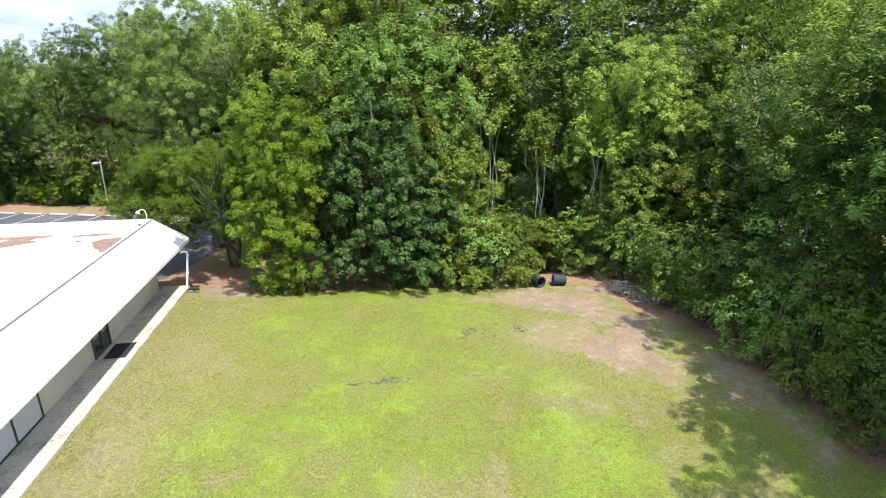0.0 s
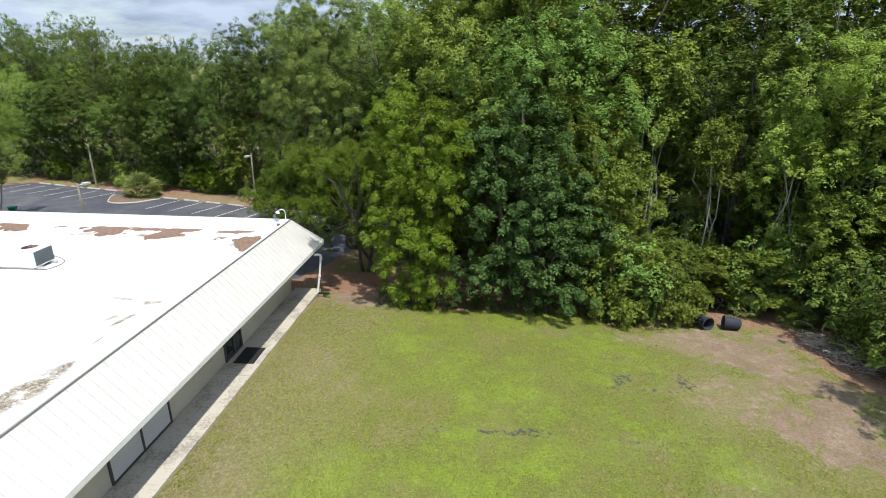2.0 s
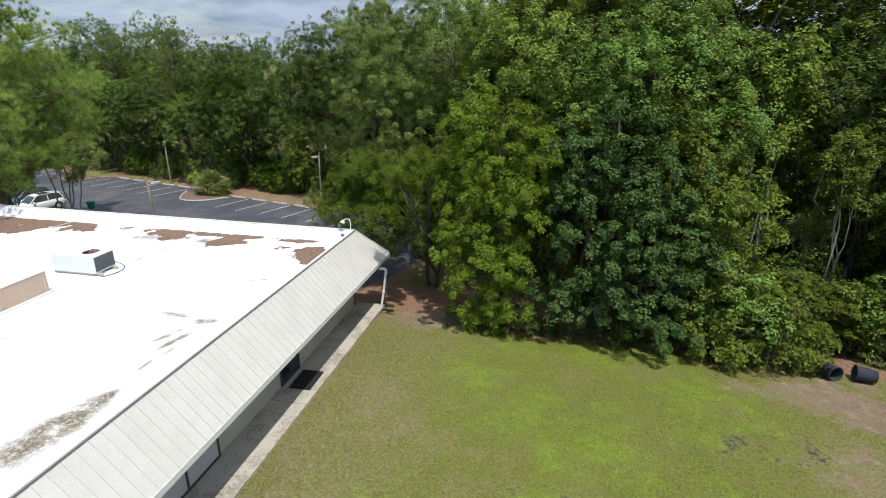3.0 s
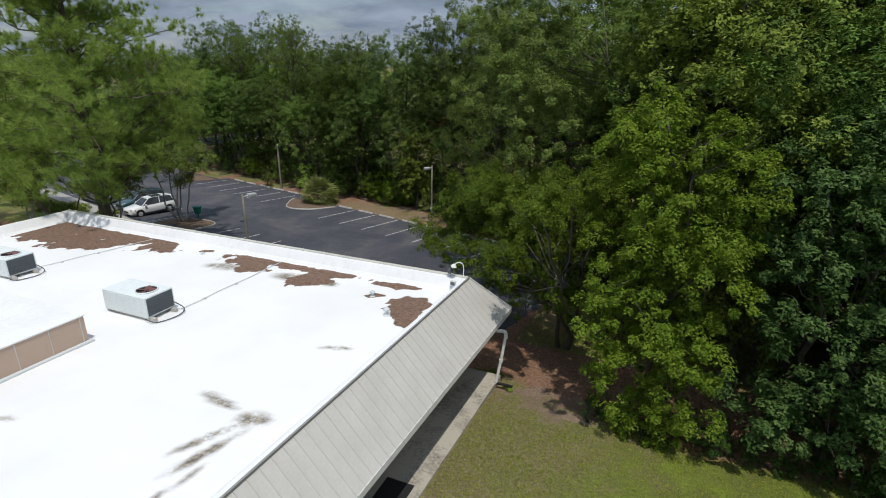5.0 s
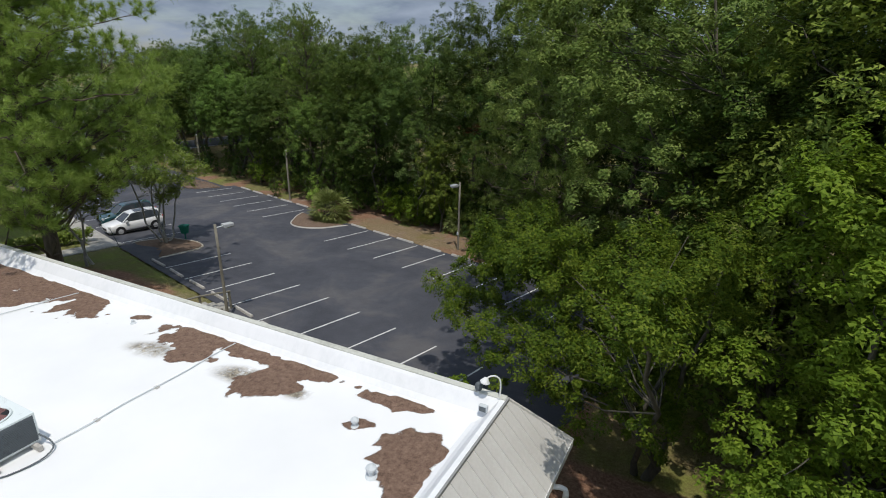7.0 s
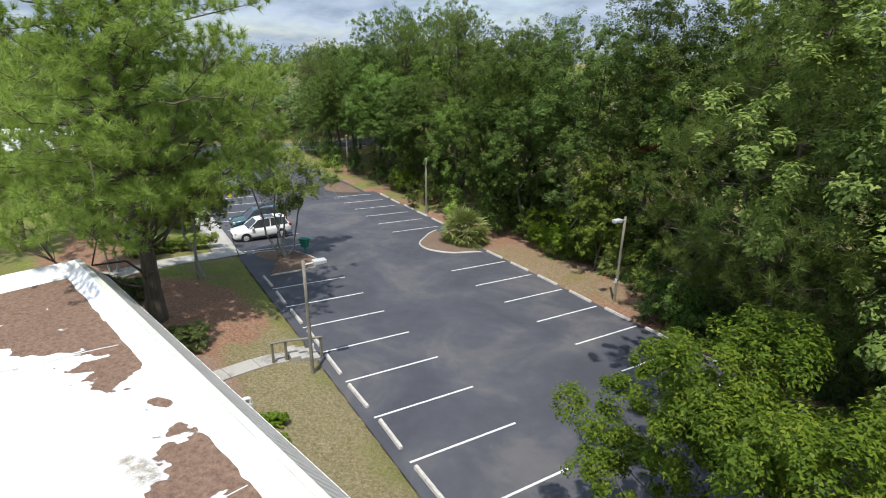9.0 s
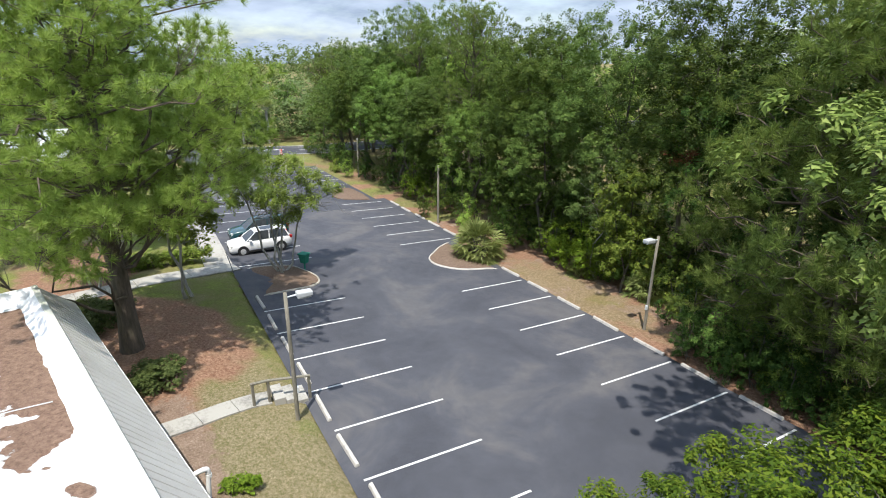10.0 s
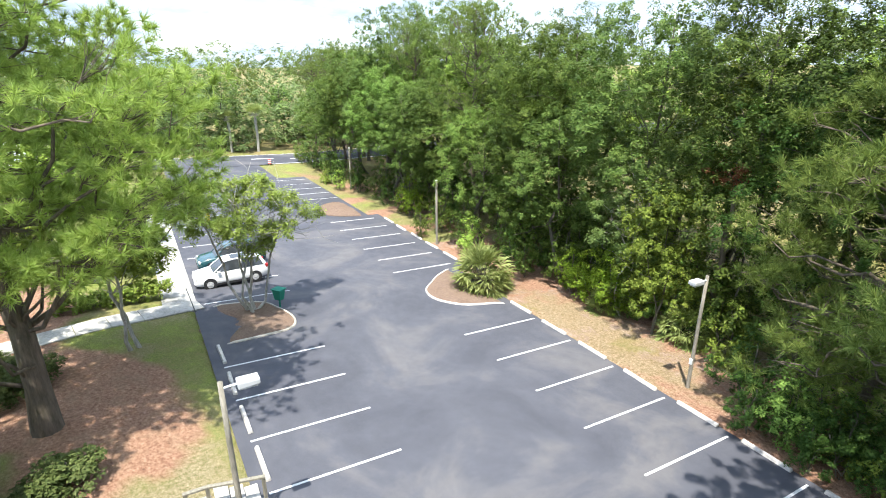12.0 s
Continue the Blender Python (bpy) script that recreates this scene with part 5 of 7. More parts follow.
dark = broadleaf("water_oak_tree", 13, 11.6, rel(0.0, 31.4, (-0.4, 31.4, 10.4, 1.5, 0.9), (-1.8, 31.3, 8.8, 1.6, 0.9), (0.8, 31.2, 8.6, 1.8, 0.9), (-2.2, 30.9, 6.6, 1.7, 0.9), (0.2, 30.6, 6.6, 1.9, 0.9), (2.2, 30.7, 6.4, 1.8, 0.9), (-1.6, 30.3, 4.6, 1.8, 0.9), (1.0, 30.2, 4.4, 2.0, 0.85), (2.9, 30.2, 4.2, 1.6, 0.85), (-0.6, 29.9, 2.4, 1.9, 0.9), (1.9, 29.7, 2.0, 1.8, 0.9), (-2.4, 30.0, 1.9, 1.4, 0.9), (3.2, 29.8, 1.6, 1.3, 0.9)),
                 0.125, 580, 110, 0.44, LEAF_WATER, trunk_r=0.2, stems=2, width=0.66, inner=0.55, flat=0.85, label="broad dark-green oak with branches down to the lawn")
plant(dark, 0.0, 31.4)
# last eight lobes are added, mostly out of view, to shade the lot
grey = broadleaf("elm_tree", 14, 17.6, lobes_round(14, 17.6, 6.6, 4.7, 17) + [(-3.4, -1.6, 9.8, 1.1, 0.8), (-3.4, -0.2, 12.0, 1.4, 0.8), (-4.2, 0.6, 14.8, 1.7, 0.7), (-5.8, 2.0, 15.0, 1.6, 0.7), (-4.6, 3.6, 15.6, 1.7, 0.7), (-4.6, 5.8, 15.2, 1.7, 0.7), (-6.6, 3.8, 14.8, 1.4, 0.7), (-6.0, 6.4, 14.6, 1.6, 0.7), (-3.0, 7.2, 15.4, 1.8, 0.7), (-5.2, 8.2, 14.8, 1.6, 0.7)], 0.10, 640, 190, 0.48, LEAF_ELM, BARK, 0.26, width=0.62, inner=0.68, flat=0.85, label="tall light-green broadleaf tree over the parking lot")
plant(grey, -11.8, 40.6)
pale = broadleaf("sweet_bay_tree", 15, 13.5, [(0.2, 0, 12.4, 1.5, 0.9), (-1.0, 0.3, 11.2, 1.5, 0.9), (1.1, 0.2, 10.6, 1.4, 0.9), (0, -0.5, 9.4, 1.2, 0.8), (0.4, 0.2, 4.2, 0.9, 0.8)], 0.17, 220, 44, 0.55, LEAF_MID, BARK_PALE, 0.12, 5, lean=0.14, width=0.66, label="cluster of bare pale trunks with a high crown")
plant(pale, 7.76, 37.6)
plant(pale, 10.4, 34.6, 60, 0.72)
plant(pale, 14.0, 33.6, 200, 0.8)
plant(pale, 16.4, 32.2, 130, 0.85)
plant(pale, 18.6, 30.2, 310, 0.75)
plant(pale, 23.2, 32.0, 250, 0.9)
dead = broadleaf("dead_tree", 16, 15.0, [(0.3, 0, 13.4, 1.6, 1.0), (-1.5, 0.2, 12.0, 1.4, 1.0), (1.4, 0.4, 11.0, 1.4, 1.0), (0.2, -0.4, 9.0, 1.2, 1.0)], 0.15, 40, 30, 0.6, LEAF_GREY, BARK, 0.15, 3, bare=2, width=0.66, label="half-dead tree with bare dark branches")
plant(dead, 11.9, 37.3, 0, 1.1, 0.95)

# kinds that fill the woods: near ones in full, the ones behind with fewer, larger leaves
KIND = [
    broadleaf("gum_tree", 21, 18.0, lobes_round(21, 18.0, 5.5, 5.0, 17), 0.130, 560, 84, 0.56, LEAF_MID, BARK, 0.2, width=0.66, inner=0.72, flat=0.85, label="tall mid-green broadleaf tree in dense woods"),
    broadleaf("maple_tree", 22, 16.5, lobes_round(22, 16.5, 5.0, 4.7, 16), 0.130, 540, 84, 0.54, LEAF_BRIGHT, BARK, 0.18, width=0.66, inner=0.72, flat=0.85, label="fresh-green broadleaf tree in dense woods"),
    broadleaf("laurel_oak_tree", 23, 15.5, lobes_round(23, 15.5, 3.4, 4.6, 17), 0.120, 600, 84, 0.52, LEAF_DARK, BARK, 0.2, width=0.66, inner=0.72, flat=0.85, label="dark-green broadleaf tree in dense woods"),
    broadleaf("bay_tree", 24, 14.5, lobes_round(24, 14.5, 3.6, 3.4, 13), 0.145, 230, 76, 0.54, LEAF_GREY, BARK_PALE, 0.10, 2, width=0.66, inner=0.7, flat=0.85, label="pale-trunked grey-green tree in dense woods"),
    broadleaf("sweet_gum_tree", 27, 17.0, lobes_round(27, 17.0, 3.6, 4.6, 18), 0.120, 640, 84, 0.52, LEAF_DULL, BARK, 0.2, width=0.66, inner=0.72, flat=0.85, label="tall dull-green broadleaf tree beside the parking lot"),
    pine("wood_pine_tree", 25, 19.0, 5.5, 3.9, 17, 40, 0.38, 14, 0.2, thick=0.06, material=NEEDLE_SHADE_TINT, pads=[(0, 0, 18.2, 1.7, 34)] + [(1.9 * math.cos(w), 1.9 * math.sin(w), 17.0, 1.5, 30) for w in (0.3, 1.6, 2.8, 4.1, 5.3)] + [(2.7 * math.cos(w), 2.7 * math.sin(w), 15.2, 1.5, 30) for w in (0.0, 1.0, 2.1, 3.2, 4.2, 5.3)], label="tall dark pine rising out of the woods"),
]
BACK = [
    broadleaf("gum_tree", 121, 19.0, lobes_round(121, 19.0, 4.0, 4.8, 15), 0.19, 230, 56, 0.70, LEAF_MID, BARK, 0.2, width=0.7, inner=0.72, label="tall mid-green broadleaf tree deep in the woods"),
    broadleaf("maple_tree", 122, 17.5, lobes_round(122, 17.5, 3.0, 4.4, 15), 0.19, 220, 56, 0.68, LEAF_BRIGHT, BARK, 0.18, width=0.7, inner=0.72, label="fresh-green broadleaf tree deep in the woods"),
    broadleaf("laurel_oak_tree", 123, 16.5, lobes_round(123, 16.5, 2.5, 4.6, 15), 0.19, 220, 56, 0.68, LEAF_DARK, BARK, 0.2, width=0.7, inner=0.72, label="dark-green broadleaf tree deep in the woods"),
    pine("wood_pine_tree", 125, 20.0, 6.5, 4.2, 13, 30, 0.55, 10, 0.22, thick=0.06, material=NEEDLE_SHADE_TINT, pads=[(0, 0, 19.2, 1.7, 22)] + [(1.9 * math.cos(w), 1.9 * math.sin(w), 18.0, 1.5, 20) for w in (0.3, 1.6, 2.8, 4.1, 5.3)] + [(2.7 * math.cos(w), 2.7 * math.sin(w), 16.0, 1.5, 20) for w in (0.0, 1.0, 2.1, 3.2, 4.2, 5.3)], label="tall pine rising above the woods"),
]
SHRUB = [
    broadleaf("shrub", 31, 3.4, [(0, 0, 1.0, 1.2, 0.8), (0.9, 0.3, 0.8, 0.9, 0.8), (-0.7, 0.5, 0.9, 1.0, 0.9), (0.1, -0.4, 2.0, 0.9, 0.9), (-0.3, 0.2, 2.7, 0.7, 0.9)], 0.135, 66, 36, 0.42, LEAF_MID, BARK, 0.04, 3, width=0.66, label="leafy green shrub at the edge of the woods", category="shrub"),
    broadleaf("bright_shrub", 32, 2.6, [(0, 0, 0.8, 1.1, 0.8), (0.8, -0.3, 0.7, 0.8, 0.8), (-0.6, 0.4, 1.1, 0.9, 0.9), (0.3, 0.3, 1.9, 0.7, 0.9)], 0.135, 75, 38, 0.42, LEAF_BRIGHT, BARK, 0.04, 3, width=0.66, label="bright green leafy shrub at the edge of the woods", category="shrub"),
    broadleaf("yellow_shrub", 33, 4.2, [(0, 0, 1.1, 1.2, 0.9), (0.6, 0.5, 2.2, 0.9, 0.9), (-0.6, -0.2, 1.8, 1.0, 0.9), (0.0, 0.1, 3.3, 0.7, 1.0)], 0.135, 85, 40, 0.45, LEAF_LIME, BARK, 0.04, 3, width=0.66, label="yellow-green shrub at the edge of the woods", category="shrub"),
    broadleaf("dark_shrub", 34, 4.8, [(0, 0, 1.2, 1.4, 0.9), (0.8, 0.4, 2.4, 1.2, 0.9), (-0.7, -0.3, 2.2, 1.1, 0.9), (0.1, 0.2, 3.8, 1.0, 1.0)], 0.145, 72, 38, 0.46, LEAF_DARK, BARK, 0.05, 3, width=0.66, label="tall dark-green shrub at the edge of the woods", category="shrub"),
]
# its dark leaf colour stands in for the shade under the trees
shade_tint_shrub = broadleaf("shade_shrub", 35, 3.6, [(0, 0, 0.9, 1.1, 0.9), (0.7, 0.3, 1.8, 0.9, 0.9), (-0.6, -0.3, 1.6, 0.9, 0.9), (0.1, 0.1, 2.9, 0.7, 1.0)], 0.10, 80, 62, 0.34, LEAF_SHADE_TINT, BARK, 0.04, 3, width=0.64, inner=0.6, label="shrub beside the lot with shade painted into its dark green leaves", category="shrub")

wood_rng = np.random.default_rng(5)


def scatter(points, kinds, weights, size=(0.85, 1.12), jitter=0.5, wide=1.0):
    for x, y in points:
        k = kinds[wood_rng.choice(len(kinds), p=np.array(weights) / sum(weights))]
        s = wood_rng.uniform(*size)
        plant(k, x + wood_rng.normal(0, jitter), y + wood_rng.normal(0, jitter), wood_rng.uniform(0, 360), s * wide, s * wood_rng.uniform(0.92, 1.08))


def in_row(p):
    u, v = lot_uv(*p)
    return v > 19.5 or u < -22


# small trees that lean out over the lawn's far edge
edge_tree = broadleaf("edge_tree", 36, 8.0, lobes_round(36, 8.0, 0.7, 2.3, 14), 0.13, 230, 70, 0.46, LEAF_LIGHT, BARK, 0.10, 2, width=0.64, inner=0.6, flat=0.85, label="light-green small tree at the lawn's edge")
for x, y, r, w, h in ((4.6, 31.4, 0, 1.0, 1.0), (7.0, 32.0, 80, 0.9, 0.5), (3.0, 33.6, 150, 1.1, 1.25), (9.6, 32.6, 210, 0.9, 0.4), (12.6, 32.0, 300, 0.9, 0.45), (15.6, 30.6, 30, 1.0, 0.85), (18.4, 28.6, 120, 1.1, 1.0), (20.0, 31.5, 190, 1.1, 1.1), (-3.0, 35.0, 60, 1.1, 1.3), (4.2, 36.0, 240, 1.1, 1.3), (14.6, 36.6, 15, 1.0, 1.0), (-6.5, 37.5, 100, 1.3, 1.4), (-3.2, 39.5, 200, 1.3, 1.5), (-8.8, 41.0, 260, 1.3, 1.3), (-1.0, 38.5, 330, 1.2, 1.3)):
    plant(edge_tree, x, y, r, w, h)
# middle trees before the deep woods
mid_tree = broadleaf("young_maple_tree", 37, 11.0, lobes_round(37, 11.0, 2.2, 3.0, 14), 0.145, 280, 72, 0.52, LEAF_BRIGHT, BARK_PALE, 0.11, 2, width=0.64, inner=0.6, flat=0.85, label="fresh-green slender tree before the deep woods")
for x, y, r, w, h in ((2.0, 35.4, 0, 1.0, 1.0), (17.4, 33.4, 80, 1.0, 0.95), (21.4, 30.4, 150, 1.1, 1.05), (23.0, 26.4, 220, 1.1, 1.0), (23.6, 21.6, 290, 1.1, 1.1), (15.2, 34.6, 30, 0.9, 0.9), (19.6, 36.6, 110, 1.1, 1.15), (5.6, 40.4, 20, 1.1, 0.95), (9.8, 39.8, 140, 1.0, 0.8), (13.8, 40.8, 260, 1.1, 0.95)):
    plant(mid_tree, x, y, r, w, h)
# lighter growth at the lawn's far corner
scatter([(15.8, 33.0), (17.6, 31.0), (20.6, 29.2), (24.0, 31.4)], [KIND[3], KIND[1]], (2, 1), (0.72, 0.9))
# behind the lawn: near rows, then deep woods
near = [(x, 35.4 + 0.6 * math.sin(x)) for x in (1.6, 16.8, 18.8, 20.8, 26.0)] + [(-4.6, 37.4), (-0.8, 36.4), (9.8, 41.6)]
scatter(near, KIND, (2, 6, 1, 3, 0.4, 0.6))
scatter([(x + 1.9, 39.4 + (3.4 if 4 < x < 14 else 0.0)) for x in np.arange(-3.5, 30, 4.4)], BACK, (2, 6, 1, 1), (1.0, 1.18), 0.5, 1.15)
deep = [(x + (j % 2) * 2.4, 44.5 + 5.0 * j) for j in range(2) for x in np.arange(-8, 50, 5.6)]
scatter([p for p in deep if in_row(p)], BACK, (3, 3, 3, 2), (1.2, 1.42), 0.6, 1.15)
scatter([(-6.4, 41.5), (-2.4, 42.0), (-7.6, 46.0), (2.2, 43.4)], KIND[:3], (2, 2, 2), (0.95, 1.12), 0.3, 1.2)
scatter([(-3.2, 47.0), (-9.0, 51.5), (-5.0, 55.0), (-12.0, 56.5)], BACK[:3], (2, 2, 3), (0.95, 1.15), 0.3, 1.2)
scatter([(-7.4, 38.4), (-4.0, 40.0), (-8.6, 43.6), (-5.4, 44.4)], [SHRUB[3], SHRUB[0]], (2, 1), (1.3, 1.7), 0.3)
# growth under the deep woods, some with shade painted into its leaves
scatter([(x, 44.2) for x in np.arange(2.5, 19, 1.9)] + [(x, 47.4) for x in np.arange(2, 22, 2.3)], [SHRUB[3], shade_tint_shrub], (2, 1.4), (1.5, 2.0), 0.4)
scatter([(x, 41.0) for x in np.arange(5, 16, 1.8)], [SHRUB[3], SHRUB[0], shade_tint_shrub], (2, 1, 1), (0.8, 1.15), 0.4)
# right of the lawn
side = [(20.2 - (1.8 if y < 12 else 0.0) + (j % 2) * 1.0, y) for j, y in enumerate(np.arange(4.2, 22, 3.6))]
scatter(side, KIND[:4], (1.5, 0.5, 6, 0.2), (0.95, 1.12), 0.4, 1.12)
side = [(25.6 + 5.0 * i + (j % 2) * 1.4, y) for i in range(2) for j, y in enumerate(np.arange(7.2, 27, 4.8))]
scatter(side, BACK, (3, 2, 4, 1), (0.95, 1.15))
# beside the lot
# kind, place along and across the lot, height, width: first the tops that stand against the sky, then lower trees before them
TALL = {0: 18.0, 1: 16.5, 2: 15.5, 3: 14.5, 4: 17.0, 5: 19.0}
for k, u, v, h, w in ((4, 41.0, 24.0, 18.8, 1.1), (2, 30.0, 25.0, 18.4, 1.0), (5, 21.8, 21.2, 17.8, 0.95), (2, 13.6, 21.6, 15.7, 0.95), (4, 6.2, 21.2, 15.9, 0.95), (4, 1.0, 21.8, 17.2, 0.95),
                      (4, -4.5, 23.0, 17.0, 1.0), (4, 17.4, 24.0, 15.6, 1.0), (5, 35.0, 23.0, 17.4, 0.9), (4, 47.5, 22.5, 15.2, 1.1), (5, 53.0, 21.5, 15.2, 0.85), (5, 58.0, 22.0, 15.4, 0.85), (5, 62.5, 21.0, 14.8, 0.8),
                      (4, 9.8, 20.0, 10.8, 0.78), (3, 4.6, 19.3, 8.4, 0.66), (4, 25.6, 19.9, 11.2, 0.85), (4, 29.6, 19.6, 11.6, 0.85), (2, 34.0, 19.6, 12.2, 0.9), (4, 38.2, 20.0, 13.2, 0.9), (2, 43.2, 19.8, 13.0, 0.9), (2, 18.4, 19.6, 10.2, 0.75), (4, 14.4, 19.7, 9.6, 0.66), (4, 48.5, 19.8, 11.5, 0.85), (2, 53.0, 19.6, 10.5, 0.8)):
    plant(KIND[k], *lot_xy(u, v), 57 * u, w, h / TALL[k])
# oaks with the wood edge's shade painted into a dark leaf colour
shade_oak = broadleaf("shade_oak_tree", 26, 14.0, lobes_round(26, 14.0, 2.2, 4.4, 18), 0.125, 330, 110, 0.6, LEAF_SHADE_TINT, BARK, 0.2, width=0.64, inner=0.6, flat=0.85, label="oak shading the open ground beside it, with shade painted into its leaves")
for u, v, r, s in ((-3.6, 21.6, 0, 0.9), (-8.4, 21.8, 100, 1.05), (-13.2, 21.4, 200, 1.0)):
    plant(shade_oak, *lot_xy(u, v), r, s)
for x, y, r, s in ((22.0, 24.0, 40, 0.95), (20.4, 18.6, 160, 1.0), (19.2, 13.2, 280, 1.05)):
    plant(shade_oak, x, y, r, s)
row = [lot_xy(u + (j % 2) * 2.2, 26.0 + 5.0 * j) for j in range(2) for u in np.arange(-18, 66, 5.6)]
scatter([p for p in row if not (p[0] > -9 and p[1] < 66)], BACK, (4, 3, 3, 2), (0.70, 0.82), 0.6, 1.4)
# low growth along the edges
edge = [(x, 29.9 + 0.3 * math.sin(x)) for x in np.arange(4.4, 8.4, 1.2)]
edge += [(x, 31.8 + wood_rng.normal(0, 0.5)) for x in np.arange(4.5, 26, 1.9)] + [(x, 34.0 + wood_rng.normal(0, 0.6)) for x in np.arange(3.5, 28, 3.6)]
edge += [(15.0 + (25.5 - y) * 0.08, y) for y in np.arange(4, 28, 1.4)] + [(17.0 + (25.5 - y) * 0.10, y) for y in np.arange(3, 32, 2.2)]
scatter(edge, SHRUB, (3, 1.4, 1.0, 5), (0.75, 1.15), 0.3)
edge = [lot_xy(u, 18.2 + wood_rng.normal(0, 0.3) + 2.0 * smooth(11, 8, u) * smooth(-3.5, -2, u)) for u in np.arange(-14, 62, 1.8)] + [lot_xy(u, 20.2 + wood_rng.normal(0, 0.4)) for u in np.arange(-4, 40, 4.0)]
scatter([p for i, p in enumerate(edge) if not (-4.5 < lot_uv(*p)[0] < 0.5 and lot_uv(*p)[1] < 19) and not (16 < lot_uv(*p)[0] < 42 and i % 3 == 1)], SHRUB + [shade_tint_shrub], (3, 0.6, 0.8, 5, 5), (0.55, 0.95), 0.3)
edge = [lot_xy(u, 16.3 + wood_rng.normal(0, 0.25)) for u in (-14.5, -12.6, -11, -9.3, -7.6, -6.2, 22, 41, 44)]
scatter(edge, SHRUB, (4, 2, 1, 1), (0.45, 0.7), 0.2)
scatter([(x, 38.6) for x in np.arange(1, 27, 2.1) if not 5.0 < x < 15.5] + [(x, 41.6) for x in np.arange(0, 28, 2.6) if not 10 < x < 15], [SHRUB[3], SHRUB[0]], (3, 1), (1.3, 1.8), 0.4)
scatter([lot_xy(u, 22.6) for u in np.arange(-2, 42, 2.8)] + [(x, 37.2) for x in np.arange(-2, 26, 3.2) if not 5.0 < x < 15.5], [SHRUB[3], SHRUB[0]], (3, 1), (1.1, 1.5), 0.4)
scatter([(18.6 + 0.1 * (25 - y), y) for y in np.arange(10, 32, 2.2)] + [(22.5, y) for y in np.arange(12, 34, 3.0)], [SHRUB[3], SHRUB[0]], (3, 1), (1.25, 1.7), 0.4)
scatter([lot_xy(u, 21.2) for u in np.arange(0, 18, 2.0)], [SHRUB[3], SHRUB[0]], (3, 1), (1.1, 1.5), 0.3)
for u, v, r, q in ((6.6, 19.0, 0, 0.8), (5.2, 19.3, 70, 0.9), (8.0, 19.0, 140, 0.75), (3.8, 19.6, 200, 0.65)):
    plant(SHRUB[2], *lot_xy(u, v), r, q)
plant(edge_tree, *lot_xy(2.4, 19.0), 40, 0.8, 0.95)
# shade-darkened shrubs along the lot's edge, then along the lawn's far edge
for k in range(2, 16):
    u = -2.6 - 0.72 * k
    plant(shade_tint_shrub, *lot_xy(u, 15.6 + 0.7 * (k % 3) + 0.2 * math.sin(5 * k)), 77 * k, 0.62 + 0.14 * (k % 3) + 0.1 * math.sin(k))
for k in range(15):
    plant(shade_tint_shrub, -7.4 + 0.98 * k, 30.1 - 0.035 * k + 0.2 * math.sin(3 * k), 61 * k, 0.42 + 0.1 * math.sin(5 * k))
# beyond the street
far = [lot_xy(u + 2 * (j % 2), v + wood_rng.normal(0, 1.2)) for j, u in enumerate((73, 78, 84)) for v in np.arange(-44, 56, 4.6)]
scatter(far[::3], BACK[:3], (4, 3, 3), (0.5, 0.72))


def belt(name, seed, count, where, height, clumps, leaves, spread, leaf, label):
    """A belt of woods too far off to count, as one sheet of clumped crowns down to the ground."""
    rng = np.random.default_rng(seed)
    places, size = [], []
    for k in range(count):
        x, y = where(rng)
        h = rng.uniform(*height)
        r = h * 0.2
        for j in range(clumps):
            f = rng.uniform(0.04, 1.0)
            w = r * (0.5 + 0.9 * math.sin(math.pi * min(1, 0.15 + 0.8 * f)))
            places.append((x + rng.normal(0, 0.55) * w, y + rng.normal(0, 0.55) * w, h * f + ground_z(x, y)))
    places = np.array(places)
    pos, nor = leaves_round(rng, places, np.tile([[0, 0, 1.0]], (len(places), 1)), leaves, spread)
    tagged(new(name, leaf_mesh(name, rng, pos, nor, leaf, leaf * 0.7, LEAF_FAR)), label, "woods", kind="stuff")


belt("street_woods", 77, 440, lambda g: lot_xy(g.uniform(70, 92), g.uniform(-48, 56)), (5, 11), 13, 34, 0.8, 0.36, "dense green woods along the far side of the street")
belt("side_woods", 78, 190, lambda g: lot_xy(g.uniform(26, 100), g.uniform(-62, -34)), (6, 12), 12, 20, 1.0, 0.65, "dense green woods beyond the neighbouring building")
belt("far_woods", 79, 640, lambda g: lot_xy(g.uniform(95, 300), g.uniform(-190, 150)), (10, 18), 10, 22, 1.5, 0.75, "dense belt of distant green woods")
belt("back_woods", 80, 240, lambda g: (g.uniform(-60, 100), g.uniform(72, 150)), (13, 16), 8, 40, 1.4, 0.45, "dense woods far behind the lawn")

# the big pine beside the walk
# its boughs: a second leader on the side of the lot, and low ones hanging round the trunk
BOUGHS = [(2.2, 3.5, 12.2, 1.5, 60), (3.2, 4.2, 10.6, 1.6, 60), (1.6, 4.6, 10.2, 1.6, 60), (3.4, 3.2, 9.0, 1.6, 60), (2.2, 5.2, 8.6, 1.5, 56), (1.2, 3.4, 8.8, 1.4, 50), (3.0, 4.6, 7.6, 1.3, 46), (3.8, 2.6, 7.2, 1.4, 50),
          (2.5, -0.5, 6.4, 1.4, 54), (2.0, -2.6, 5.8, 1.4, 54), (1.0, -4.4, 5.8, 1.4, 50), (2.8, 1.4, 6.3, 1.3, 50), (3.4, -1.6, 5.2, 1.0, 36), (0.5, -3.0, 7.6, 1.6, 60), (1.6, 0.8, 8.0, 1.4, 50),
          (-1.5, 2.5, 7.2, 1.5, 50), (-2.0, -2.5, 6.6, 1.5, 50), (-3.0, 0.5, 7.0, 1.5, 50)]
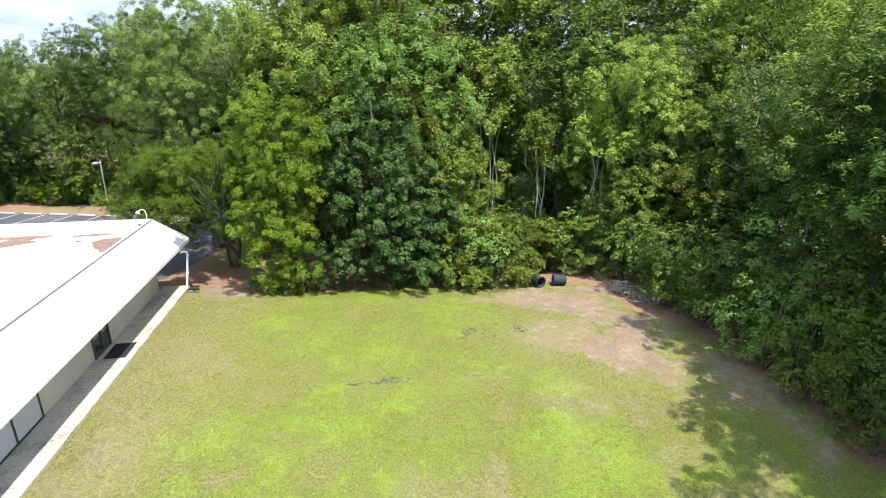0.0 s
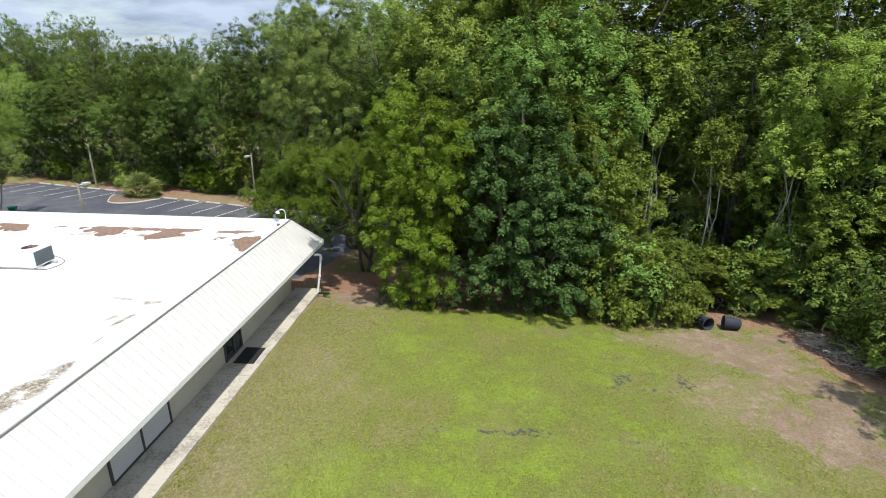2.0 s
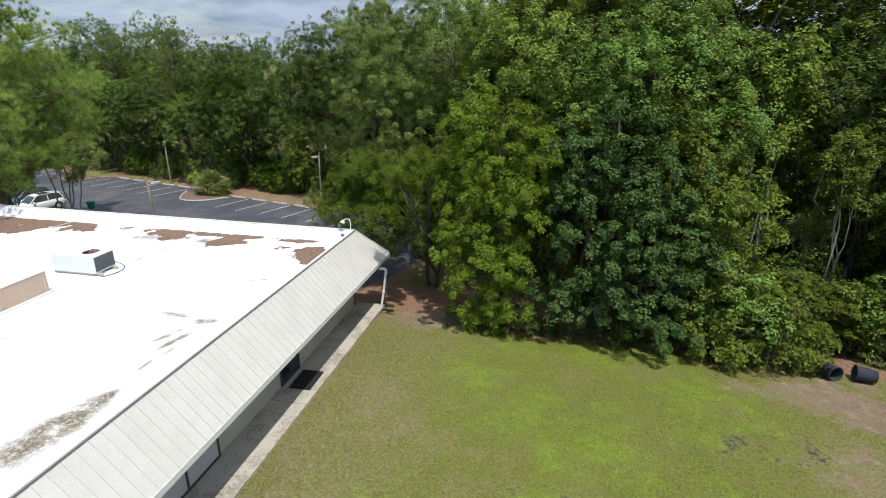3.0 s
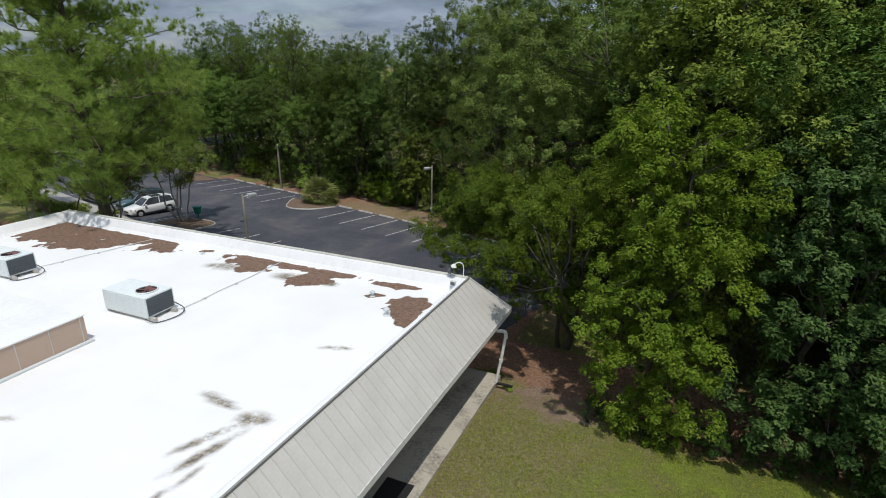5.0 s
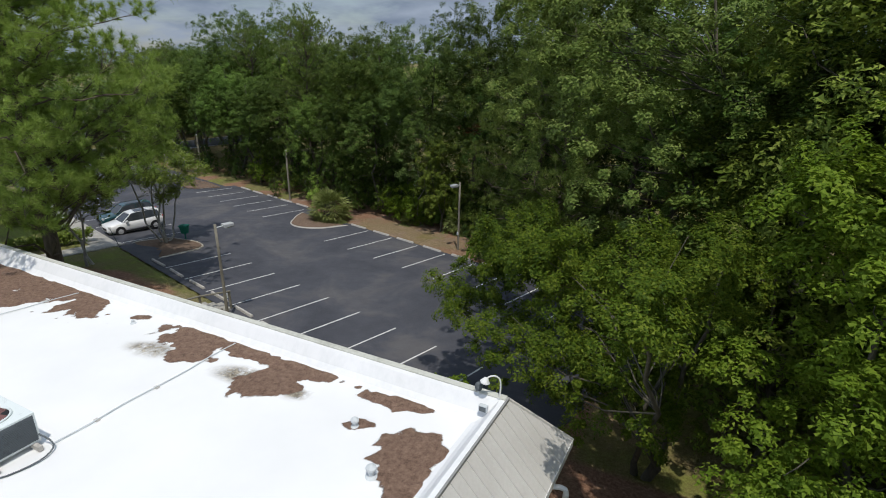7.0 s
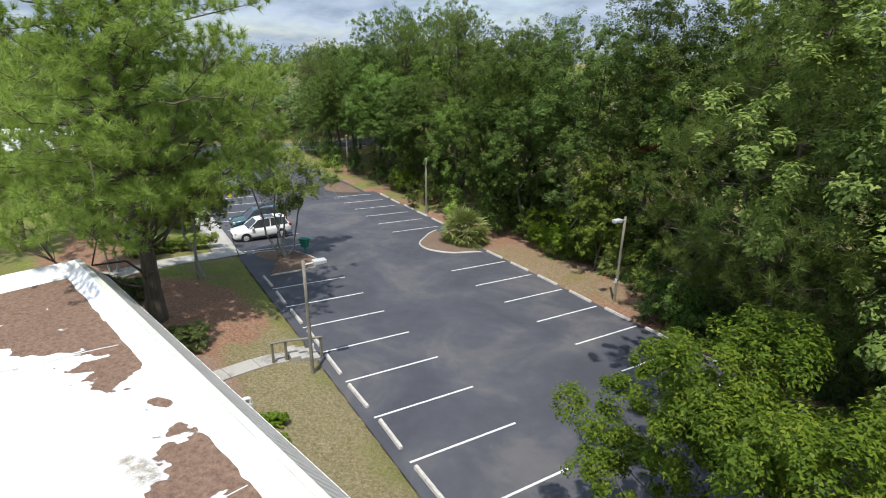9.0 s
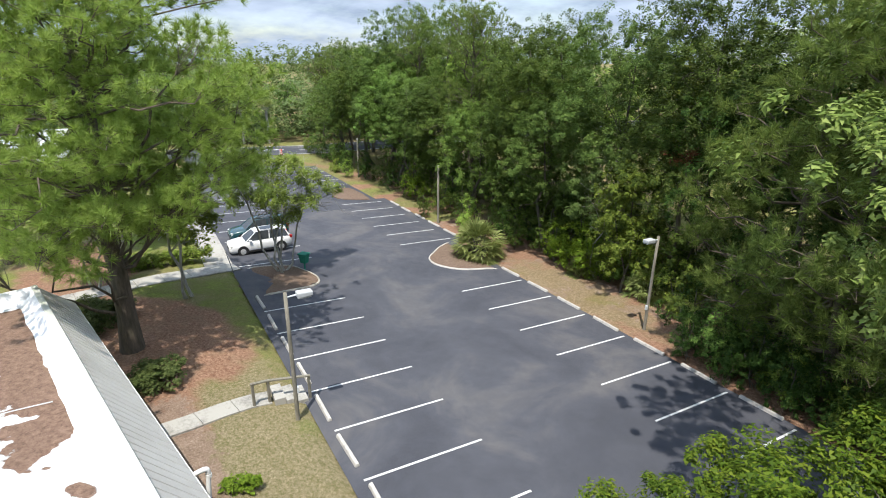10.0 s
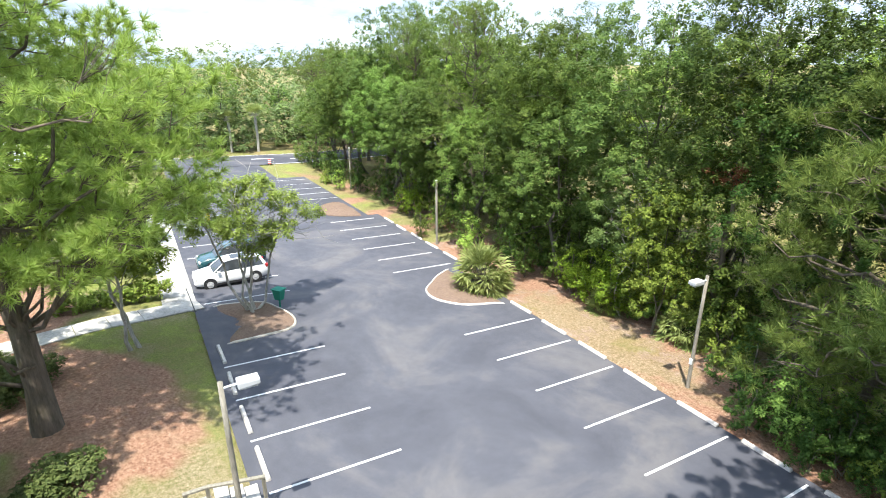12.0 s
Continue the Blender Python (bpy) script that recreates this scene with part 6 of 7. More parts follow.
big_pine = pine("pine_tree", 41, 20.0, 6.4, 7.2, 26, 104, 0.37, 56, 0.40, thick=0.032, droop=0.12, sway=0.012, pads=BOUGHS, label="large slash pine with long needles beside the lot")
plant(big_pine, -38.25, 33.45, 0)
# edge pines wear the needle colour darkened for shade
near_pine = pine("slash_pine_tree", 43, 15.0, 2.8, 4.4, 16, 46, 0.38, 44, 0.2, thick=0.032, material=NEEDLE_SHADE_TINT, label="slash pine with long needles at the wood's edge")
plant(near_pine, *lot_xy(-7.0, 18.2), 0, 1.1)
plant(near_pine, *lot_xy(-9.6, 17.0), 120, 1.1)
plant(near_pine, *lot_xy(-13.6, 17.2), 210, 1.1)
plant(near_pine, -54.5, 31.0, 75, 1.1)


def snag():
    """A broken dead pine with a rusty tuft left on it."""
    t = thing("dead_pine_snag", -26.9, 58.2, ground_z(-26.9, 58.2), 0, "broken dead pine trunk with rust-brown needles", "dead tree")
    rng = np.random.default_rng(48)
    verts, faces = [], []
    pts, rad = limb(rng, (0, 0, -0.2), (0.5, -0.2, 7.4), 0.17, 0.10, 0.02, 7)
    tube(verts, faces, pts, rad, 9)
    for k in range(7):
        a = pts[3 + k % 4]
        p2, r2 = limb(rng, a, a + Vector(rng.normal(0, 0.7, 3)), 0.04, 0.012, 0.15, 4)
        tube(verts, faces, p2, r2, 5)
    part("trunk", mesh_from("trunk", verts, faces, BARK_PINE, False), BARK_PINE, t)
    places = np.array([(0.4 + rng.normal(0, 0.6), rng.normal(0, 0.6), 8.0 + rng.normal(0, 0.25)) for k in range(16)])
    pos, nor = leaves_round(rng, places, np.tile([[0, 0, 1.0]], (16, 1)), 60, 0.35, 0.5)
    part("crown", leaf_mesh("crown", rng, pos, nor, 0.14, 0.05, LEAF_RUST), LEAF_RUST, t)


snag()

# ---- lamps, car, plants and small things of the grounds ----
WOOD_POLE = bark_material("weathered_wood", (0.16, 0.14, 0.115), (0.36, 0.325, 0.27), 9.0)
LAMP_HEAD = paint_material("lamp_housing", (0.42, 0.43, 0.43), (0.30, 0.31, 0.31))


def lamp_post():
    t = thing("lamp_post", 0, 0, 0, 0, "weathered wooden pole with a grey box lamp beside the lot", "lamp post", "lot lamps")
    verts, faces = [], []
    tube(verts, faces, [Vector((0, 0, -0.3)), Vector((0, 0.01, 1.6)), Vector((0.015, 0, 3.3)), Vector((0, 0, 4.9))], [0.078, 0.074, 0.068, 0.063], 12)
    part("pole", mesh_from("pole", verts, faces, WOOD_POLE, False), WOOD_POLE, t)
    bm = bmesh.new()
    cyl(bm, (0, 0.05, 4.72), (0, 0.42, 4.74), 0.03, n=8)
    part("bracket", bm, GREY_METAL, t)
    bm = bmesh.new()
    box(bm, -0.17, 0.36, 4.63, 0.17, 0.88, 4.83, 0.04)
    for v in bm.verts:
        if v.co.y > 0.8:
            v.co.z = 4.66 + (v.co.z - 4.62) * 0.75
    head = part("lamp_head", bm, LAMP_HEAD, t)
    bm = bmesh.new()
    box(bm, -0.13, 0.44, 4.615, 0.13, 0.82, 4.632, 0.004)
    part("lens", bm, GLASS_PALE, head)
    bm = bmesh.new()
    box(bm, -0.06, 0.06, 1.1, 0.06, 0.13, 1.34, 0.01)
    part("switch_box", bm, GREY_METAL, t)
    return t


def pale_glass():
    n = Nodes("lamp_lens")
    return n.surface(n.ramp(n.noise(20, 3), (0.3, (0.5, 0.5, 0.48)), (0.7, (0.62, 0.62, 0.6))), 0.15, spec=0.5)


GLASS_PALE = pale_glass()
lp = lamp_post()
ROT = -math.degrees(LOT_A)
lp.matrix_world = pose(-29.61, 36.44, ground_z(-29.61, 36.44), 0, 0, ROT)
copy_thing(lp, pose(-25.3, 53.2, ground_z(-25.3, 53.2), 1.5, 0, ROT + 180))


def plain_post(x, y, h):
    t = thing("wooden_post", x, y, ground_z(x, y), 0, "plain weathered wooden post beside the lot", "post", "wooden posts")
    verts, faces = [], []
    tube(verts, faces, [Vector((0, 0, -0.3)), Vector((0.01, 0, h * 0.5)), Vector((0, 0.02, h))], [0.095, 0.09, 0.08], 12)
    part("pole", mesh_from("pole", verts, faces, WOOD_POLE, False), WOOD_POLE, t)
    bm = bmesh.new()
    cyl(bm, (0, 0.02, h - 0.01), (0, 0.02, h + 0.05), 0.095, 0.06, 12)
    part("cap", bm, GREY_METAL, t)


plain_post(-46.04, 58.2, 4.75)
plain_post(-66.06, 64.2, 4.3)


# handrail beside the steps
def handrail():
    t = thing("handrail", 0, 0, 0, 0, "weathered wooden handrail beside the concrete steps", "handrail")
    pts = [(-31.22, 35.6), (-31.14, 36.15), (-30.6, 37.5)]
    tops = []
    for x, y in pts:
        z = ground_z(x, y)
        bm = bmesh.new()
        box(bm, x - 0.045, y - 0.045, z - 0.2, x + 0.045, y + 0.045, z + 0.92, 0.008)
        part("post", bm, WOOD_POLE, t)
        tops.append(Vector((x, y, z + 0.95)))
    for a, b in zip(tops, tops[1:]):
        bm = bmesh.new()
        d = (b - a)
        m = Matrix.Translation((a + b) / 2) @ d.to_track_quat("X", "Z").to_matrix().to_4x4()
        box(bm, -d.length / 2 - 0.06, -0.06, -0.03, d.length / 2 + 0.06, 0.06, 0.03, 0.01, m)
        part("rail", bm, WOOD_POLE, t)


handrail()


# ---- parked cars ----
def car_paint(name, colour):
    n = Nodes(name)
    return n.surface(n.mix(n.math("MULTIPLY", n.noise(2.0, 3), 0.2), colour, tuple(c * 0.85 for c in colour)), 0.25, spec=0.5, Coat_Weight=0.6, Coat_Roughness=0.05)


CAR_GLASS = glass_material()
RIM = paint_material("alloy", (0.42, 0.42, 0.43), (0.30, 0.30, 0.31))
TAIL = paint_material("tail_lens", (0.35, 0.02, 0.02), (0.25, 0.015, 0.015))
TRIM_BLACK = paint_material("black_trim", (0.025, 0.025, 0.027), (0.04, 0.04, 0.04))


def loft(bm, rings):
    prev = None
    first = None
    for r in rings:
        vs = [bm.verts.new(p) for p in r]
        if prev:
            for i in range(len(vs)):
                q = (i + 1) % len(vs)
                bm.faces.new((prev[i], prev[q], vs[q], vs[i]))
        else:
            first = vs
        prev = vs
    bm.faces.new(first)
    bm.faces.new(list(reversed(prev)))
    return bm


def car(colour, label, paint_name):
    """A small crossover, nose along +x, wheels on z = 0."""
    paint = car_paint(paint_name, colour)
    t = thing("car", 0, 0, 0, 0, label, "car", "parked cars")

    def ring(x, w, z0, z1, tuck=0.06):
        h = z1 - z0
        return [(x, -w + tuck, z0), (x, -w, z0 + 0.25 * h), (x, -w, z0 + 0.62 * h), (x, -w + 0.05, z1 - 0.06 * h), (x, -w + 0.16, z1), (x, w - 0.16, z1), (x, w - 0.05, z1 - 0.06 * h), (x, w, z0 + 0.62 * h), (x, w, z0 + 0.25 * h), (x, w - tuck, z0)]

    bm = loft(bmesh.new(), [ring(-2.24, 0.72, 0.42, 0.92), ring(-2.15, 0.84, 0.32, 1.04), ring(-1.6, 0.91, 0.26, 1.08), ring(-0.4, 0.92, 0.24, 1.06), ring(0.75, 0.92, 0.24, 1.04), ring(1.35, 0.91, 0.25, 0.99), ring(1.95, 0.87, 0.28, 0.90), ring(2.18, 0.78, 0.32, 0.80), ring(2.27, 0.62, 0.38, 0.70)])
    for f in bm.faces:
        f.smooth = True
    body = part("body", bm, paint, t)

    def hoop(x, w0, w1, z0, z1):
        return [(x, -w0, z0), (x, -w1, z1), (x, w1, z1), (x, w0, z0)]

    bm = bmesh.new()
    # glasshouse
    lo = [(-2.05, 0.80, 1.04), (-1.5, 0.84, 1.07), (0.3, 0.85, 1.05), (1.12, 0.80, 1.01)]
    hi = [(-1.78, 0.60, 1.56), (-1.2, 0.63, 1.63), (-0.1, 0.63, 1.64), (0.38, 0.60, 1.58)]
    rings = [[(a[0], -a[1], a[2]), (b[0], -b[1], b[2]), (b[0], b[1], b[2]), (a[0], a[1], a[2])] for a, b in zip(lo, hi)]
    loft(bm, rings)
    cabin = part("cabin", bm, CAR_GLASS, t, "dark tinted windows")
    bm = bmesh.new()
    top = [[(b[0] + o, -b[1] - 0.015, b[2] - 0.05), (b[0] + o, -b[1] + 0.1, b[2] + 0.035), (b[0] + o, b[1] - 0.1, b[2] + 0.035), (b[0] + o, b[1] + 0.015, b[2] - 0.05)] for b, o in zip(hi, (-0.12, 0, 0, 0.06))]
    loft(bm, top)
    roof = part("roof", bm, paint, t)
    bm = bmesh.new()
    box(bm, -1.0, -0.42, 1.672, -0.05, 0.42, 1.682, 0.004)
    part("sunroof", bm, CAR_GLASS, roof, "dark glass roof panel")
    for s in (-1, 1):
        for a, b in (((1.1, 0.81, 1.02), (0.37, 0.61, 1.58)), ((-0.55, 0.86, 1.06), (-0.62, 0.64, 1.62)), ((-2.0, 0.81, 1.05), (-1.76, 0.61, 1.56))):
            bm = bmesh.new()
            cyl(bm, (a[0], s * a[1], a[2]), (b[0], s * b[1], b[2]), 0.04, 0.03, 6)
            part("pillar", bm, paint, cabin)
        bm = bmesh.new()
        box(bm, 0.72, s * 0.98 - 0.1, 1.02, 0.92, s * 0.98 + 0.06, 1.16, 0.03)
        part("mirror", bm, paint, body)
        bm = bmesh.new()
        box(bm, 1.92, s * 0.68 - 0.14, 0.68, 2.2, s * 0.68 + 0.12, 0.84, 0.03)
        part("headlight", bm, GLASS_PALE, body, "clear headlight lens")
        bm = bmesh.new()
        box(bm, -2.24, s * 0.74 - 0.1, 0.86, -2.05, s * 0.74 + 0.1, 1.06, 0.02)
        part("tail_light", bm, TAIL, body, "red tail light lens")
        bm = bmesh.new()
        box(bm, -1.0, s * 0.90 - 0.02, 0.22, 1.0, s * 0.90 + 0.03, 0.36, 0.01)
        part("sill", bm, TRIM_BLACK, body)
        bm = bmesh.new()
        cyl(bm, (-1.6, s * 0.60, 1.68), (0.2, s * 0.60, 1.69), 0.018, n=6)
        part("roof_rail", bm, TRIM_BLACK, roof)
        for x in (-1.36, 1.38):
            w = part("wheel", cyl(bmesh.new(), (x, s * 0.70, 0.34), (x, s * 0.93, 0.34), 0.34, n=22), TRIM_BLACK, t, "black tyre on alloy rim")
            bm = bmesh.new()
            cyl(bm, (x, s * 0.90, 0.34), (x, s * 0.945, 0.34), 0.22, 0.20, 18)
            for k in range(5):
                a = k * 2 * math.pi / 5
                cyl(bm, (x, s * 0.948, 0.34), (x + 0.2 * math.cos(a), s * 0.948, 0.34 + 0.2 * math.sin(a)), 0.03, 0.025, 6)
            part("rim", bm, RIM, w)
            bm = bmesh.new()
            bmesh.ops.create_circle(bm, cap_ends=True, segments=22, radius=0.40, matrix=Matrix.Translation((x, s * 0.924, 0.37)) @ Matrix.Rotation(math.pi / 2, 4, "X"))
            part("wheel_arch", bm, TRIM_BLACK, body)
    bm = bmesh.new()
    box(bm, 2.17, -0.45, 0.46, 2.275, 0.45, 0.66, 0.02)
    part("grille", bm, TRIM_BLACK, body)
    return t


white_car = car((0.80, 0.80, 0.80), "white crossover car with dark windows parked nose-in", "white_car_paint")
x, y = lot_xy(18.3, 2.0)
white_car.matrix_world = pose(x, y, lot_z(2.35), 0, 0, ROT - 90) @ Matrix.Scale(0.9, 4)
teal_car = car((0.010, 0.055, 0.065), "dark teal crossover car parked beside the white one", "teal_car_paint")
x, y = lot_xy(21.1, 2.5)
teal_car.matrix_world = pose(x, y, lot_z(2.5), 0, 0, ROT - 90) @ Matrix.Scale(0.9, 4)


# ---- planting near the building and the lot ----
def fan_clump(name, seed, fronds, reach, rise, leaflets, trunk=0.0, label="", category="palm"):
    """Fan leaves on arching stalks, each leaf a spray of blades."""
    rng = np.random.default_rng(seed)
    t = thing(name, 0, 0, 0, 0, label, category)
    verts, faces = [], []
    q = []
    for i in range(fronds):
        w = rng.uniform(0, 2 * math.pi)
        el = rng.uniform(-0.15, 1.35)
        R = reach * rng.uniform(0.6, 1.0)
        d = Vector((math.cos(w) * math.cos(el), math.sin(w) * math.cos(el), math.sin(el)))
        base = Vector((rng.normal(0, 0.12 * reach), rng.normal(0, 0.12 * reach), trunk + 0.1))
        hub = base + Vector((d.x * R * 0.55, d.y * R * 0.55, max(0.0, d.z) * rise * 0.6 + 0.1))
        tube(verts, faces, [base, base.lerp(hub, 0.5) + Vector((0, 0, 0.06)), hub], [0.018, 0.014, 0.01], 4)
        side = d.cross(Vector((0, 0, 1)))
        side = side.normalized() if side.length > 0.05 else Vector((1, 0, 0))
        upv = side.cross(d).normalized()
        for k in range(leaflets):
            a = (k / (leaflets - 1) - 0.5) * 2.9
            e = (d * math.cos(a) + side * math.sin(a) + upv * rng.normal(0.05, 0.12)).normalized()
            L = reach * 0.55 * rng.uniform(0.8, 1.1)
            tip = hub + e * L + Vector((0, 0, -0.22 * L * rng.uniform(0.5, 1.4)))
            mid = hub + e * L * 0.55
            s = e.cross(upv).normalized() * 0.034 * (0.6 + reach * 0.4)
            q += [tuple(hub), tuple(mid + s), tuple(tip), tuple(mid - s)]
    if trunk:
        tube(verts, faces, [Vector((0, 0, -0.3)), Vector((0.08, 0, trunk * 0.5)), Vector((0, 0, trunk + 0.15))], [0.2, 0.16, 0.18], 9)
    part("trunk", mesh_from("trunk", verts, faces, BARK_PALE if trunk else BARK, False), BARK, t)
    n = len(q) // 4
    part("fronds", quads_mesh("fronds", np.array(q), np.arange(n * 4).reshape(-1, 4), PALM_LEAF), PALM_LEAF, t)
    return t


PALM_LEAF = leaf_material("palm_blade", (0.12, 0.155, 0.05), (0.26, 0.31, 0.11), (0.42, 0.47, 0.20), (0.28, 0.34, 0.07), 0.4, 1.0, 0.3)
palmetto = fan_clump("palmetto", 51, 70, 1.9, 2.6, 17, 0.0, "big fan-leaved palmetto clump on the island", "palmetto")
x, y = lot_xy(11.1, 14.7)
plant(palmetto, x, y, 0, 1.1)
for u, v, s, r in ((1.0, 19.9, 0.8, 40), (5.4, 19.0, 0.6, 90), (-1.6, 19.6, 0.5, 200)):
    plant(palmetto, *lot_xy(u, v), r, s)
plant(palmetto, 11.8, 31.3, 30, 0.5)
plant(palmetto, 14.0, 30.4, 130, 0.55)
cabbage = fan_clump("cabbage_palm", 52, 38, 1.7, 1.6, 13, 4.4, "cabbage palm with a bare trunk beyond the street", "palm tree")
plant(cabbage, *lot_xy(71.3, 10.9), 0, 1.0)
plant(cabbage, *lot_xy(71.0, 14.6), 70, 1.15)
plant(cabbage, 10.2, 37.0, 20, 0.9)
plant(cabbage, 13.4, 39.0, 220, 1.2)

myrtle = broadleaf("crape_myrtle", 61, 6.8, rel(-43.2, 42.9, (-43.2, 40.6, 6.0, 1.0, 0.6), (-43.6, 42.0, 6.6, 1.1, 0.6), (-42.8, 43.6, 6.4, 1.1, 0.6), (-43.0, 45.2, 5.4, 1.0, 0.6), (-43.2, 46.6, 4.5, 0.7, 0.6), (-44.2, 43.0, 5.2, 1.1, 0.6), (-42.0, 42.2, 5.0, 1.0, 0.6), (-42.6, 44.2, 4.4, 0.9, 0.6), (-44.0, 41.4, 4.6, 0.9, 0.6), (-43.0, 43.6, 3.5, 0.8, 0.6)),
                   0.125, 520, 40, 0.42, LEAF_MYRTLE, BARK_PALE, 0.11, 5, bare=1, inner=0.3, label="airy crape myrtle with several pale stems on the island")
plant(myrtle, -43.2, 42.9)
young = broadleaf("young_oak", 62, 6.6, [(0.2, 0, 4.6, 1.3, 0.8), (-0.9, 0.4, 5.2, 1.1, 0.8), (0.9, -0.5, 5.4, 1.1, 0.8), (0, 0.7, 3.7, 1.1, 0.7), (0.1, -0.2, 6.2, 0.9, 0.8), (-1.0, -0.6, 3.9, 0.9, 0.7)], 0.14, 360, 34, 0.40, LEAF_BRIGHT, BARK_PALE, 0.1, 2, label="young oak with two pale stems in the turf")
plant(young, -42.5, 37.3, 0, 1.2, 1.0)
plant(young, -46.5, 33.8, 120, 1.0)
plant(young, -52.5, 36.5, 220, 1.25)
plant(young, -58.0, 39.5, 20, 1.4)
bush = broadleaf("round_bush", 63, 1.3, [(0, 0, 0.5, 0.68, 0.85), (0.4, 0.2, 0.55, 0.5, 0.85), (-0.35, -0.2, 0.5, 0.5, 0.85), (0.1, 0.1, 0.85, 0.4, 0.85)], 0.085, 170, 34, 0.2, LEAF_OLIVE, BARK, 0.02, 3, inner=0.6, label="rounded dull green bush beside the wall", category="bush")
for x, y, s in ((-34.7, 33.3, 1.4), (-42.0, 33.5, 1.4), (-43.2, 32.8, 1.2), (-41.0, 32.6, 1.0)):
    plant(bush, x, y, x * 50, s, 0.92)
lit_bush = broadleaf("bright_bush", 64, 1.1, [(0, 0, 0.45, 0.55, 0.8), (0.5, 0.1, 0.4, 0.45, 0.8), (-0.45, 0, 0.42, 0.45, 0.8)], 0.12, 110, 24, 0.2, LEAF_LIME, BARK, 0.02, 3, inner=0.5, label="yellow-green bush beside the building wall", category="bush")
for x, y, s in ((-27.5, 33.5, 0.62), (-26.1, 33.2, 0.45), (-17.6, 35.7, 1.1), (-18.9, 35.6, 0.9), (-16.2, 35.4, 1.2)):
    plant(lit_bush, x, y, x * 70, s)


weed = broadleaf("weed_clump", 66, 0.4, [(0, 0, 0.15, 0.22, 0.7), (0.2, 0.1, 0.2, 0.16, 0.8)], 0.08, 40, 14, 0.12, LEAF_BRIGHT, BARK, 0.008, 3, label="small green weeds at the end of the walk", category="weeds")
for x, y, s in ((-11.9, 31.05, 1.0), (-11.45, 31.1, 0.8), (-12.3, 31.0, 0.9), (-10.7, 30.4, 0.7)):
    plant(weed, x, y, x * 90, s)


def hedge(x, y, rz, L, h, label):
    k = int(L / 0.55)
    lob = [(-L / 2 + (i + 0.5) * L / k, 0, h * 0.55, 0.52, h) for i in range(k)]
    t = broadleaf("hedge", 65 + k, h, lob, 0.11, 60 * k, 20, 0.2, LEAF_MID, BARK, 0.02, k, inner=0.7, label=label, category="hedge")
    t.matrix_basis = pose(x, y, ground_z(x, y), 0, 0, rz)


hedge(-48.0, 37.8, 79, 5.0, 0.85, "clipped green hedge along the front walk")
hedge(-54.0, 39.8, 15, 5.0, 0.9, "clipped green hedge before the parked cars")


# ---- small things ----
def barrel():
    t = thing("plastic_barrel", 0, 0, 0, 0, "black plastic barrel lying open on its side", "barrel", "barrels")
    bm = bmesh.new()
    prof = [(0.0, 0.02), (0.24, 0.0), (0.27, 0.03), (0.295, 0.3), (0.31, 0.32), (0.31, 0.36), (0.30, 0.38), (0.31, 0.72), (0.325, 0.74), (0.325, 0.79), (0.30, 0.79), (0.285, 0.72), (0.27, 0.3), (0.24, 0.05), (0.0, 0.05)]
    n = 20
    rings = []
    for r, z in prof:
        rings.append([bm.verts.new((max(r, 0.002) * math.cos(2 * math.pi * j / n), max(r, 0.002) * math.sin(2 * math.pi * j / n), z)) for j in range(n)])
    for a, b in zip(rings, rings[1:]):
        for j in range(n):
            bm.faces.new((a[j], a[(j + 1) % n], b[(j + 1) % n], b[j])).smooth = True
    part("body", bm, BARREL, t)
    verts, faces = [], []
    tube(verts, faces, [Vector((0.33 * math.cos(w), 0.33 * math.sin(w), 0.77)) for w in np.linspace(0, 2 * math.pi, 21)], [0.016] * 21, 5)
    part("rim", mesh_from("rim", verts, faces, BARREL, False), BARREL, t)
    return t


BARREL = paint_material("black_plastic", (0.034, 0.038, 0.052), (0.06, 0.064, 0.075))
b1 = barrel()
z = ground_z(10.4, 29.3)
b1.matrix_world = pose(10.8, 29.25, z + 0.30, 0, -86, -8)
copy_thing(b1, pose(8.95, 29.75, ground_z(9.1, 29.2) + 0.31, 88, 0, 20))


def bird_box():
    t = thing("bird_box", 11.56, 31.45, ground_z(11.56, 31.45), 15, "small bird box on a dark post at the wood's edge", "bird box")
    bm = bmesh.new()
    box(bm, -0.05, -0.05, -0.2, 0.05, 0.05, 1.4, 0.006)
    part("post", bm, FRAME_DARK, t)
    bm = bmesh.new()
    box(bm, -0.13, -0.14, 1.4, 0.13, 0.14, 1.66, 0.01)
    part("body", bm, KERB, t)
    bm = bmesh.new()
    box(bm, -0.17, -0.18, 1.66, 0.17, 0.18, 1.70, 0.008)
    part("roof", bm, FRAME_DARK, t)
    bm = bmesh.new()
    cyl(bm, (0, -0.15, 1.55), (0, -0.135, 1.55), 0.04, n=12)
    part("hole", bm, BLACK, t)


bird_box()
HYDRANT = paint_material("yellow_paint", (0.75, 0.55, 0.03), (0.5, 0.36, 0.03))
GREEN_PLASTIC = paint_material("green_plastic", (0.02, 0.20, 0.14), (0.025, 0.15, 0.11))
RED_PAINT = paint_material("red_paint", (0.62, 0.05, 0.04), (0.45, 0.04, 0.03))


